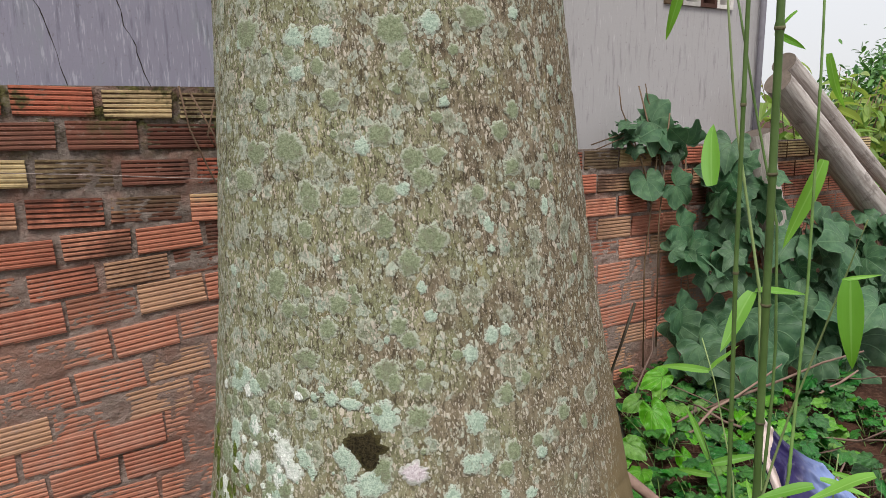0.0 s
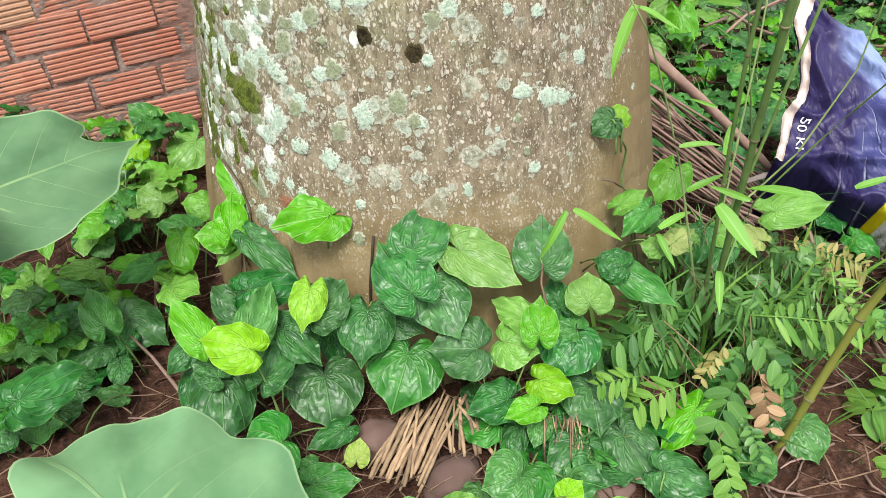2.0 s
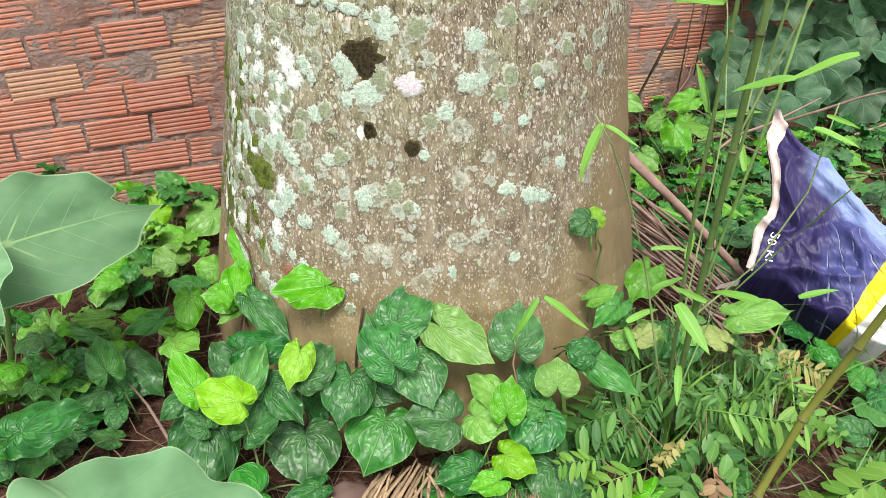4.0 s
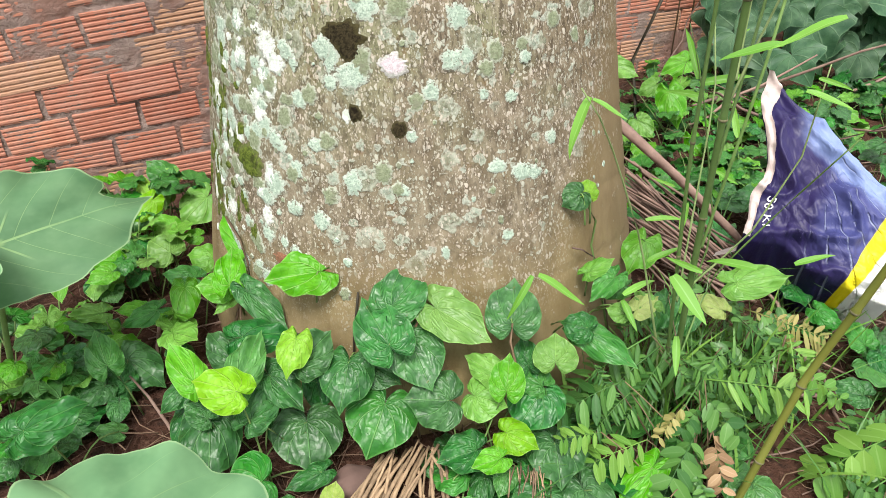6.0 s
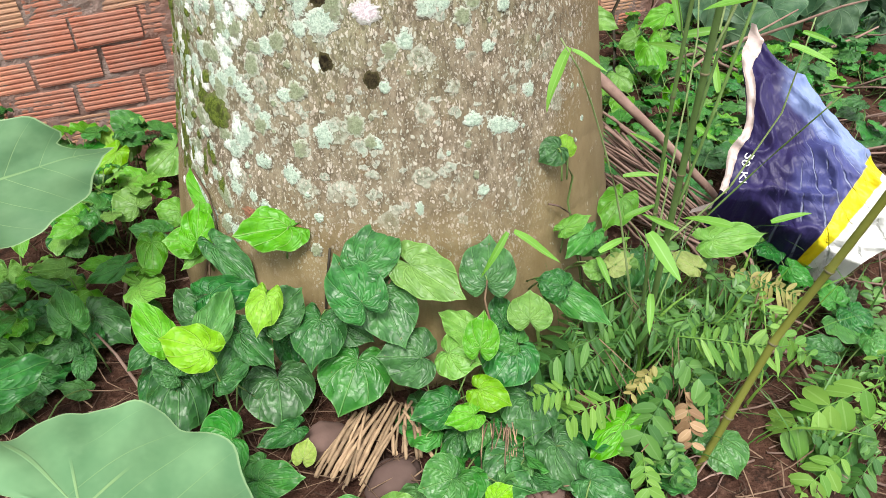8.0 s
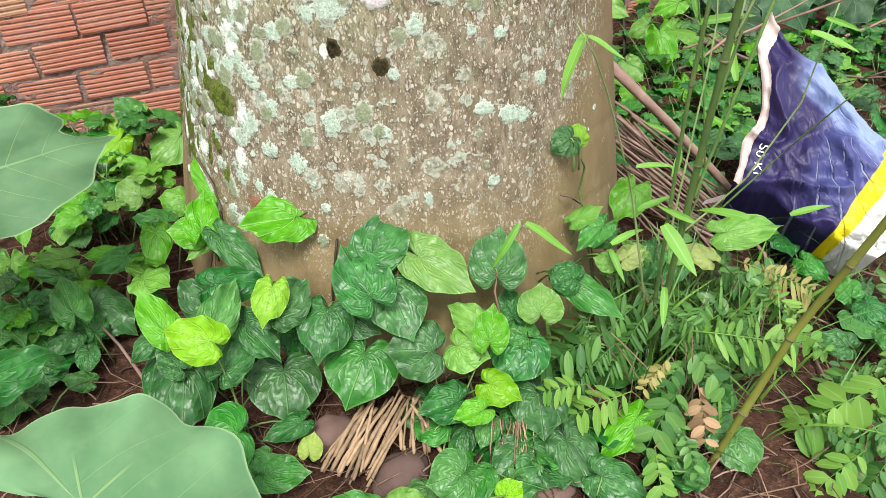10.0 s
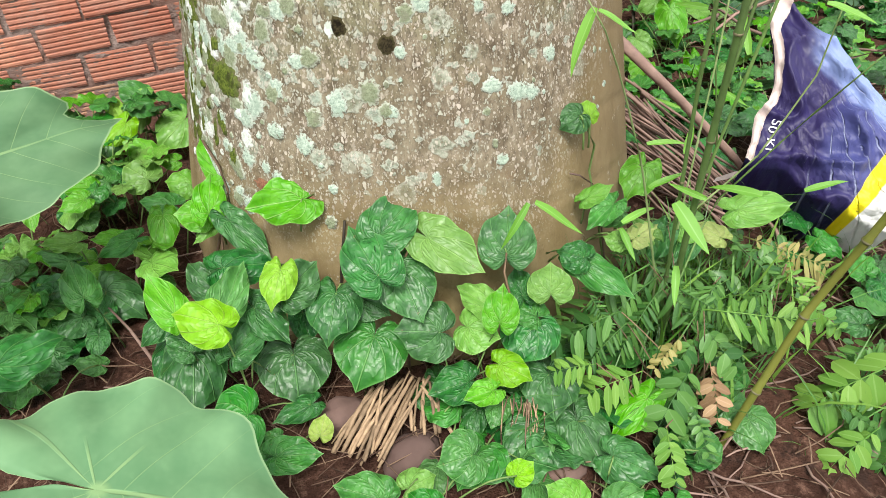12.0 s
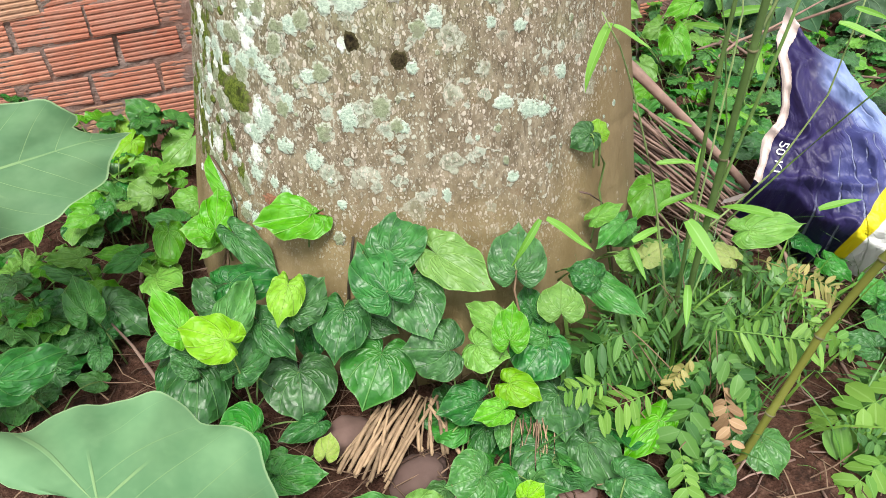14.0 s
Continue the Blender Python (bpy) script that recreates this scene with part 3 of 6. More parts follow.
def lichen(angle, z, width, tone, height=0.0, depth=0.0007):
    """A crust on the bark: an uneven low cushion that follows the curve of the trunk."""
    height = height or width
    rng = random.Random(int(angle * 131 + z * 7717))
    seed = Vector((rng.random() * 50, rng.random() * 50, 0))
    bm = bmesh.new()
    layer = bm.loops.layers.uv.new("UVMap")
    rings, sides = 4, 48
    lace = 0.09 if tone == "pit" else 0.15
    rows = []
    for i in range(rings + 1):
        f = i / rings
        row = []
        for k in range(sides):
            t = 2 * math.pi * k / sides
            c, s = math.cos(t), math.sin(t)
            r = f * (1 + 0.3 * noise.noise(seed + Vector((c * 1.4, s * 1.4, 0))) + 0.24 * noise.noise(seed + Vector((c * 3.4, s * 3.4, 7))) + lace * noise.noise(seed + Vector((c * 7, s * 7, 3))))
            du, dv = 0.5 * width * r * c, 0.5 * height * r * s
            up = depth * (1 - f**4) - 0.002 * (f > 0.99) + 0.0005 * (noise.noise(seed + Vector((du * 300, dv * 300, 3))) if 0 < f < 1 else 0)
            a = angle + math.degrees(du / trunk_radius(z))
            p = on_trunk(a, z + dv, bark_swell(a, z + dv) + 0.0011 + up)
            row.append(bm.verts.new((p.x - TRUNK_X, p.y - TRUNK_Y, p.z)))
        rows.append(row)
    for i, (a, b) in enumerate(zip(rows, rows[1:])):
        for k in range(sides):
            q = (a[k], a[(k + 1) % sides], b[(k + 1) % sides], b[k])
            face = bm.faces.new(q[::-1])
            for loop, m in zip(face.loops, (i + 1, i + 1, i, i)):
                loop[layer].uv = (k / sides, m / rings)
    bmesh.ops.remove_doubles(bm, verts=bm.verts, dist=1e-6)
    part("moss_patch" if tone in ("moss", "pit") else "lichen", bm, LICHEN[tone], PALM)


lichen(-34.5, 0.809, 0.055, "teal", 0.060)
lichen(-39.6, 0.760, 0.082, "pit", 0.052)
lichen(-43.0, 0.724, 0.037, "teal", 0.061)
lichen(-38.1, 0.693, 0.061, "teal", 0.051)
lichen(-38.2, 0.736, 0.046, "pit", 0.050)
lichen(-44.2, 0.738, 0.040, "teal", 0.046, 0.0018)
lichen(-28.6, 0.714, 0.056, "pink", 0.042)
lichen(-35.4, 0.717, 0.038, "green", 0.060)
lichen(-37.6, 0.631, 0.030, "pit", 0.032)
lichen(-39.6, 0.625, 0.017, "white", 0.028)
lichen(-27.9, 0.608, 0.031, "pit", 0.032)
lichen(-25.2, 0.596, 0.021, "teal", 0.026)
lichen(-60.0, 0.728, 0.053, "white", 0.046)
lichen(-57.0, 0.697, 0.049, "white", 0.041)
lichen(-59.7, 0.654, 0.044, "white", 0.048)
lichen(-71.6, 0.685, 0.042, "teal", 0.039)
lichen(-69.5, 0.742, 0.049, "green", 0.037)
lichen(-51.2, 0.645, 0.035, "teal", 0.035)
lichen(-53.6, 0.719, 0.032, "teal", 0.028)
lichen(-72.0, 0.605, 0.050, "teal", 0.035)
lichen(-71.0, 0.557, 0.030, "moss", 0.028, 0.002)
lichen(-75.8, 0.563, 0.048, "teal", 0.033)
lichen(-61.8, 0.579, 0.043, "teal", 0.045)
lichen(-57.7, 0.556, 0.044, "teal", 0.033)
lichen(-52.7, 0.518, 0.034, "teal", 0.044)
lichen(-58.9, 0.481, 0.052, "teal", 0.057)
lichen(-60.6, 0.492, 0.034, "white", 0.05)
lichen(-53.7, 0.444, 0.035, "teal", 0.035)
lichen(-62.3, 0.451, 0.056, "teal", 0.039)
lichen(-61.7, 0.377, 0.036, "teal", 0.037)
lichen(-69.2, 0.377, 0.036, "teal", 0.027)
lichen(-77.4, 0.383, 0.052, "white", 0.038)
lichen(-67.5, 0.505, 0.092, "moss", 0.066, 0.003)
lichen(-74.5, 0.528, 0.074, "moss", 0.050)
lichen(-47.1, 0.570, 0.038, "teal", 0.030)
lichen(-42.2, 0.826, 0.040, "teal", 0.025)
lichen(-32.0, 0.531, 0.041, "green", 0.045)
lichen(-13.6, 0.789, 0.044, "teal", 0.045)
lichen(-15.5, 0.721, 0.043, "teal", 0.040)
lichen(-12.1, 0.728, 0.030, "teal", 0.030)
lichen(-7.7, 0.704, 0.037, "green", 0.035)
lichen(-5.2, 0.730, 0.034, "green", 0.041)
lichen(-20.4, 0.672, 0.033, "teal", 0.035)
lichen(-23.7, 0.655, 0.032, "green", 0.037)
lichen(-7.5, 0.928, 0.029, "teal", 0.033)
lichen(-13.3, 0.902, 0.033, "teal", 0.038)
lichen(-0.1, 0.518, 0.053, "teal", 0.035)
lichen(2.9, 0.511, 0.031, "teal", 0.031)
lichen(8.4, 0.567, 0.026, "teal", 0.028)
lichen(-8.5, 0.662, 0.022, "teal", 0.023)
lichen(-1.9, 0.653, 0.027, "teal", 0.024)
lichen(-27.5, 0.501, 0.024, "teal", 0.023)
lichen(-19.1, 0.386, 0.019, "teal", 0.028)
lichen(-4.8, 0.406, 0.028, "teal", 0.023)
lichen(-30.0, 0.955, 0.037, "green", 0.046)
lichen(-27.7, 0.933, 0.038, "green", 0.037)
lichen(-47.2, 0.949, 0.043, "green", 0.038)
lichen(-76.3, 0.836, 0.073, "teal", 0.044)
lichen(-58.5, 0.972, 0.034, "green", 0.032)
lichen(-54.1, 0.974, 0.031, "green", 0.029)
lichen(-51.5, 0.803, 0.028, "green", 0.026)
lichen(-54.3, 0.833, 0.029, "green", 0.026)
lichen(-31.6, 0.863, 0.033, "green", 0.038)
lichen(-24.7, 0.862, 0.031, "green", 0.034)
lichen(-53.0, 0.893, 0.059, "green", 0.043)
lichen(11.3, 0.766, 0.039, "green", 0.036)
lichen(18.7, 0.733, 0.030, "green", 0.034)
lichen(1.7, 0.736, 0.033, "green", 0.027)
lichen(-83.0, 0.673, 0.064, "green", 0.060)
lichen(-86.0, 0.422, 0.069, "moss", 0.111)
lichen(-82.0, 0.575, 0.052, "moss", 0.087)
lichen(-20.6, 1.096, 0.067, "green", 0.061)
lichen(-26.4, 1.060, 0.047, "green", 0.048)
lichen(-31.9, 1.121, 0.042, "green", 0.046)
lichen(-39.9, 1.168, 0.046, "green", 0.044)
lichen(-21.5, 1.198, 0.047, "green", 0.047)
lichen(-31.6, 1.269, 0.051, "green", 0.045)
lichen(-36.2, 1.251, 0.035, "teal", 0.034)
lichen(-56.4, 1.251, 0.079, "green", 0.066)
lichen(-44.9, 1.430, 0.043, "teal", 0.040)
lichen(-53.0, 1.432, 0.044, "teal", 0.041)
lichen(-52.7, 1.372, 0.036, "teal", 0.030)
lichen(-61.9, 1.017, 0.055, "green", 0.063)
lichen(-58.4, 0.976, 0.035, "green", 0.035)
lichen(-53.3, 0.977, 0.029, "green", 0.027)
lichen(-14.9, 1.322, 0.022, "teal", 0.021)
lichen(4.6, 1.307, 0.032, "green", 0.038)
lichen(0.3, 1.274, 0.039, "green", 0.040)
lichen(2.8, 1.211, 0.038, "green", 0.036)
lichen(-64.7, 1.323, 0.041, "green", 0.037)
lichen(7.7, 1.471, 0.026, "teal", 0.025)
lichen(-5.3, 1.461, 0.068, "green", 0.050)
lichen(-43.5, 1.329, 0.042, "green", 0.039)
lichen(-5.5, 1.075, 0.018, "teal", 0.018)
lichen(-18.2, 1.235, 0.039, "green", 0.038)
lichen(-44.1, 0.990, 0.042, "green", 0.040)
lichen(-67.8, 1.240, 0.068, "green", 0.052)
lichen(-73.3, 1.189, 0.074, "green", 0.053)
lichen(-27.2, 1.440, 0.068, "green", 0.059)
lichen(-69.3, 1.444, 0.073, "green", 0.065)
lichen(-17.1, 1.450, 0.040, "teal", 0.043)
lichen(-55.0, 0.335, 0.1, "rust", 0.03, 0.0004)
lichen(-48.0, 0.33, 0.06, "rust", 0.022, 0.0004)
CRUST = random.Random(77)


def pitted(angle, z):
    """Where the bark's dark pits lie open."""
    return any(abs(angle - a) < 7 and abs(z - h) < 0.045 for a, h in ((-39.5, 0.755), (-37.6, 0.631), (-27.9, 0.608)))


for k in range(210):
    z = CRUST.uniform(0.28, 0.85)
    angle = -90 + abs(CRUST.gauss(0, 24)) + 8 * (z - 0.3)
    size = CRUST.uniform(0.009, 0.036)
    tone = CRUST.choice(("teal", "teal", "green", "green", "white"))
    if pitted(angle, z) or (abs(angle + 67.5) < 6 and abs(z - 0.505) < 0.035):
        continue
    lichen(angle, z, size * 1.2, "teal" if tone == "white" and angle > -54 else tone, size * CRUST.uniform(0.9, 1.5), 0.0012)
for k in range(46):
    z = CRUST.uniform(0.34, 0.7)
    lichen(-96 + abs(CRUST.gauss(0, 14)), z, CRUST.uniform(0.008, 0.03), "moss", CRUST.uniform(0.014, 0.045), 0.002)
for k in range(110):
    z = CRUST.uniform(0.4, 1.45)
    size = CRUST.uniform(0.010, 0.028) * (0.55 if z < 0.8 else 1.0)
    angle = CRUST.uniform(-85, 35)
    if pitted(angle, z):
        continue
    lichen(angle, z, size, CRUST.choice(("teal", "green", "green")), size * CRUST.uniform(0.9, 1.3), 0.0004)
for k in range(14):
    size = CRUST.uniform(0.03, 0.05)
    lichen(-60 + abs(CRUST.gauss(0, 30)), CRUST.uniform(0.75, 1.5), size, "green", size * CRUST.uniform(0.9, 1.25), 0.0003)

# ---- brick wall, its mortar, and the rendered house wall behind it ----
PITCH_X, PITCH_Z, WALL_Y = 0.205, 0.105, 2.15
LEFT_TOP, RIGHT_TOP, STEP_X = 1.40, 1.15, 1.25
# the taller part was laid by eye: height of each course, one of its joints, and its slope
COURSES = ((1.355, 0.417, -0.02), (1.259, 0.097, -0.02), (1.153, 0.236, -0.03), (1.039, 0.207, -0.03), (0.927, 0.054, 0.03), (0.826, 0.168, 0.07), (0.72, 0.056, 0.09), (0.603, 0.176, 0.10), (0.489, 0.062, 0.10), (0.388, 0.19, 0.08), (0.295, 0.099, 0.06), (0.195, 0.169, 0.05), (0.09, 0.07, 0.03), (-0.01, 0.17, 0.0))


def brick_mesh(seed, length):
    """A ribbed hollow clay block: seven ridges run along its face."""
    rng = random.Random(seed)
    bm = bmesh.new()
    h, d, ribs = 0.088, 0.08, 6
    prof = [(d, h / 2)]
    z = h / 2 - 0.002
    prof.append((0.002, z))
    for i in range(ribs):
        top = h / 2 - h * i / ribs
        low = h / 2 - h * (i + 1) / ribs
        w = top - low
        prof += [(0.0, top - 0.22 * w), (0.0, top - 0.66 * w), (0.0034, top - 0.78 * w), (0.0034, top - 0.97 * w)]
    prof += [(0.002, -h / 2), (d, -h / 2)]
    ends = []
    for x in (-length / 2, length / 2):
        slant = rng.uniform(-0.003, 0.003)
        ends.append([bm.verts.new((x + slant * (b * 20) + rng.uniform(-0.0012, 0.0012), a + rng.uniform(0, 0.001), b)) for a, b in prof])
    n = len(prof)
    for i in range(n - 1):
        bm.faces.new((ends[0][i], ends[1][i], ends[1][i + 1], ends[0][i + 1]))
    bm.faces.new(ends[0][::-1])
    bm.faces.new(ends[1])
    bmesh.ops.recalc_face_normals(bm, faces=bm.faces)
    me = bpy.data.meshes.new("brick")
    bm.to_mesh(me)
    bm.free()
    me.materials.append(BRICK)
    return me


def make_brick_wall():
    wall = tagged(new("wall_brick"), "weathered wall of ribbed red clay bricks with rough mortar", "wall", kind="structure")
    rng = random.Random(5)
    meshes = [brick_mesh(k, length) for k, length in enumerate((0.194, 0.192, 0.196, 0.190, 0.186, 0.198))]
    hidden = bmesh.new()
    # mortar bed: a rough sheet a little behind the brick faces, swelling over them here and there
    for x0, x1, top in ((-1.3, STEP_X, LEFT_TOP), (STEP_X, 4.3, RIGHT_TOP)):
        cols, rows = int((x1 - x0) / 0.0095), int((top + 0.15) / 0.0095)
        pts = []
        for i in range(rows + 1):
            z = -0.15 + (top + 0.15) * i / rows
            for j in range(cols + 1):
                x = x0 + (x1 - x0) * j / cols
                n1 = noise.noise(Vector((x * 9, z * 11, 1.0)))
                n2 = noise.noise(Vector((x * 38, z * 42, 5.0)))
                n3 = noise.noise(Vector((x * 3, z * 3.2, 8.0)))
                crust = max(0.0, min(1.0, (z - LEFT_TOP + 0.2) / 0.1))
                base = 0.0085 if z > 0.85 else 0.004
                n4 = noise.noise(Vector((x * 95, z * 95, 2.0)))
                out = base - 0.006 * n1 - 0.0065 * n2 - 0.006 * n3 - 0.003 * n4 - 0.001 * crust
                pts.append((x, WALL_Y + max(out, 0.0008), z))
        me = grid_mesh("mortar", pts, rows + 1, cols + 1)
        part_of("mortar", me, MORTAR, wall, "rough grey cement mortar")
        bm = bmesh.new()
        box(bm, (x0, WALL_Y + 0.02, -0.2), (x1, WALL_Y + 0.10, top - 0.004))
        part("wall_core", bm, MORTAR, wall, "grey mortar core", smooth=False)
        course = 0
        z = top - PITCH_Z / 2 + 0.004
        while z > -0.05:
            slope = 0.0
            x = x0 + 0.02 + (course % 2) * PITCH_X * 0.5 + rng.uniform(-0.035, 0.035)
            pitch = PITCH_X
            if top == LEFT_TOP and course < len(COURSES):
                z, joint, slope = COURSES[course]
                pitch = 0.22 if course < 4 else 0.204
                x = joint - pitch * math.floor((joint - x0) / pitch)
            while x < x1 - 0.1:
                me = rng.choice(meshes)
                cx = x + pitch / 2
                if not (0.85 < cx < 1.75) and -0.75 < cx < 3.1:
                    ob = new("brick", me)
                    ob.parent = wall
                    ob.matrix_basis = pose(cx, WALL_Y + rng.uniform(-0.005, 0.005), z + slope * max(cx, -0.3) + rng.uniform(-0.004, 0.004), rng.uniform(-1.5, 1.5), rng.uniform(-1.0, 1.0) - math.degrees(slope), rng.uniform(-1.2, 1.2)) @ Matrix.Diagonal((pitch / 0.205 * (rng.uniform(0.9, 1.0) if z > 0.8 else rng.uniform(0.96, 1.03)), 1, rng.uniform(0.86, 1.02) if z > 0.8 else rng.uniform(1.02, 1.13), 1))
                else:
                    other = bmesh.new()
                    other.from_mesh(me)
                    other.transform(pose(cx, WALL_Y, z))
                    tmp = bpy.data.meshes.new("brick_row")
                    other.to_mesh(tmp)
                    other.free()
                    hidden.from_mesh(tmp)
                    bpy.data.meshes.remove(tmp)
                x += pitch + rng.uniform(-0.003, 0.003)
            z -= PITCH_Z
            course += 1
    tagged(part("brick_courses", hidden, BRICK, wall, smooth=False), kind="stuff")


def make_house_wall():
    y0, y1, right, top = 2.33, 2.48, 3.47, 3.2
    wall = tagged(new("wall_house"), "grey cement-rendered house wall streaked by rain", "wall", kind="structure")
    x0, x1, z0, z1 = 2.72, 3.22, 1.82, 2.06
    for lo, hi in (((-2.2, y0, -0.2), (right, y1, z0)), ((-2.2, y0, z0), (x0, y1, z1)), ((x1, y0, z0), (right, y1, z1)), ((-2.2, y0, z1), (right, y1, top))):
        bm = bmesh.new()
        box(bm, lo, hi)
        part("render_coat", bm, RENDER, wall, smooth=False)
    bm = bmesh.new()
    box(bm, (right - 0.15, y1, -0.2), (right, 6.0, top))
    part("gable_side", bm, RENDER, wall, smooth=False)
    vent = tagged(new("vent_blocks"), "pierced clay vent blocks with white-washed edges", "vent", kind="structure")
    white = stem_material("whitewash", (0.6, 0.56, 0.52), (0.8, 0.78, 0.75), 0.9)
    for i in range(4):
        bm = bmesh.new()
        a = x0 + i * 0.125
        for lo, hi in (((a, y0 - 0.012, z0), (a + 0.02, y1, z1)), ((a + 0.105, y0 - 0.012, z0), (a + 0.125, y1, z1)), ((a + 0.02, y0 - 0.012, z0), (a + 0.105, y1, z0 + 0.02)), ((a + 0.02, y0 - 0.012, z0 + 0.11), (a + 0.105, y1, z0 + 0.13)), ((a + 0.02, y0 - 0.012, z1 - 0.02), (a + 0.105, y1, z1))):
            box(bm, lo, hi)
        part("vent_block", bm, white if i % 2 else BRICK, vent, smooth=False)
    bm = bmesh.new()
    tube(bm, [(right - 0.03, y0 - 0.03, 0.2), (right - 0.03, y0 - 0.03, 1.6), (right - 0.03, y0 - 0.03, 3.1)], 0.016, 10)
    pipe = part("drain_pipe", bm, stem_material("grey_plastic_pipe", (0.2, 0.19, 0.22), (0.3, 0.29, 0.33), 0.6))
    tagged(pipe, "thin grey drain pipe on the house corner", "pipe")

    for x, z, drift in ((0.045, 1.76, 0.3), (0.265, 1.79, 0.28)):
        rng = random.Random(int(z * 100))
        bm = bmesh.new()
        pts, wide = [], []
        while z > 1.36:
            pts.append((x, y0, z))
            wide.append(rng.uniform(0.0006, 0.002))
            step = rng.uniform(0.012, 0.035)
            x, z = x + drift * step + rng.uniform(-0.008, 0.008), z - step
        tube(bm, pts, wide, 4)
        part("crack", bm, LICHEN["pit"], wall, "thin dark crack")


make_brick_wall()
make_house_wall()


# ---- leaf blades ----
def polar_leaf(name, rim, rows, cols, reach, fold, droop, wave, seed, cup=0.0, quilt=0.0):
    """A blade of length 1 along +x from its stalk at the origin, normal +z. rim(t): its radius at t radians off the tip."""
    pts, uv = [], []
    off = Vector((seed * 3.7, seed * 1.9, seed))
    for i in range(rows):
        f = (i + 0.02) / (rows - 1 + 0.02)
        for j in range(cols):
            s = -1 + 2 * j / (cols - 1)
            t = s * reach
            r = rim(t) * f
            x, y = r * math.cos(t), r * math.sin(t)
            z = fold * abs(y) - droop * x * abs(x) - cup * y * y + wave * f * f * noise.noise(off + Vector((x * 2.6, y * 2.6, 0)))
            z += 0.35 * wave * f**3 * math.sin(9 * t + seed)
            z += quilt * f * (1 - 0.5 * f) * abs(math.sin(math.pi * 3.3 * abs(s) * (1 + 0.7 * f * f)))
            pts.append((x, y, z))
            uv.append((s * 0.5 + 0.5, f))
    return grid_mesh(name, pts, rows, cols, uv)


def rim_from(angles, radii):
    return lambda t: float(np.interp(abs(math.degrees(t)), angles, radii))


HEART_RIM = rim_from((0, 3, 7, 13, 22, 36, 52, 70, 90, 110, 128, 145, 158, 168, 176), (1.0, 0.94, 0.885, 0.84, 0.805, 0.78, 0.75, 0.7, 0.645, 0.575, 0.505, 0.415, 0.315, 0.205, 0.1))
# blades differ in fold, droop and curl; the last two roll their edges down
HEART_MESH = {tone: [polar_leaf("leaf", HEART_RIM, 10, 53, radians(176), fold, droop, wave, k + 1, cup, 0.05) for k, (fold, droop, wave, cup) in enumerate(((0.2, 0.08, 0.12, 0.25), (0.12, 0.14, 0.16, 0.28), (0.05, 0.2, 0.14, 0.34), (0.26, 0.06, 0.18, 0.32), (0.0, 0.24, 0.2, 0.4)))] for tone in HEART}
for tone, some in HEART_MESH.items():
    for me in some:
        me.materials.append(HEART[tone])

TARO_OUTLINE = rim_from((0, 6, 16, 30, 45, 60, 78, 95, 115, 135, 152, 165, 172, 177), (1.0, 0.92, 0.84, 0.77, 0.71, 0.65, 0.595, 0.57, 0.565, 0.575, 0.575, 0.545, 0.46, 0.24))


def taro_rim(t):
    """The blade's outline with a shallow, uneven scallop."""
    return TARO_OUTLINE(t) * (1 + 0.014 * math.sin(11 * t + 1) + 0.009 * math.sin(23 * t) + 0.02 * noise.noise(Vector((t * 2.4, 7.0, 0.0))))


def taro_torn(t):
    """The same outline with a bite torn out beside the tip."""
    d = math.degrees(t)
    bite = max(0.0, 1 - abs((d - 12) / 6.5) ** 3)
    return taro_rim(t) * (1 - 0.15 * bite)


VINE_RIM = rim_from((0, 10, 24, 36, 50, 64, 78, 95, 110, 130, 150, 168), (1.0, 0.84, 0.68, 0.62, 0.7, 0.84, 0.66, 0.58, 0.66, 0.72, 0.5, 0.16))
VINE_MESH = [polar_leaf("leaf", VINE_RIM, 6, 41, radians(168), 0.12, 0.15 + 0.1 * k, 0.12, 40 + k, 0.2) for k in range(4)]
for me in VINE_MESH:
    me.materials.append(VINE)


def blade_mesh(seed, width=0.11, droop=0.25):
    """A lance-shaped grass-like blade of length 1 along +x."""
    pts, uv = [], []
    n = 11
    for i in range(n):
        f = i / (n - 1)
        w = width * (math.sin(math.pi * min(1, f * 0.92 + 0.08) ** 0.75) ** 0.8) * 0.5 + 0.004 * (1 - f)
        for k, s in enumerate((-1, -0.5, 0, 0.5, 1)):
            pts.append((f * (1 - 0.1 * droop * f), s * w, -droop * f * f + 0.35 * w * abs(s) + 0.015 * math.sin(seed + 7 * f)))
            uv.append((s * 0.5 + 0.5, f))
    return grid_mesh("leaf", pts, n, 5, uv)


BLADE_MESH = [blade_mesh(k, 0.15 + 0.025 * (k % 3), 0.08 + 0.13 * k) for k in range(4)]
for me in BLADE_MESH:
    me.materials.append(BAMBOO_LEAF)


def add_oval(bm, layer, at, way, normal, length, width, curl):
    side = normal.cross(way).normalized()
    rows = []
    for f, w in ((0, 0.12), (0.2, 0.8), (0.5, 1.0), (0.8, 0.78), (1.0, 0.1)):
        c = at + way * (length * f) - normal * (curl * length * f * f)
        rows.append([bm.verts.new(c + side * (s * w * width / 2) + normal * (0.18 * width * abs(s) * w)) for s in (-1, 0, 1)])
    for i, (a, b) in enumerate(zip(rows, rows[1:])):
        for k in range(2):
            face = bm.faces.new((a[k], a[k + 1], b[k + 1], b[k]))
            for loop, uv in zip(face.loops, ((k * 0.5, i / 4), (k * 0.5 + 0.5, i / 4), (k * 0.5 + 0.5, i / 4 + 0.25), (k * 0.5, i / 4 + 0.25))):
                loop[layer].uv = uv


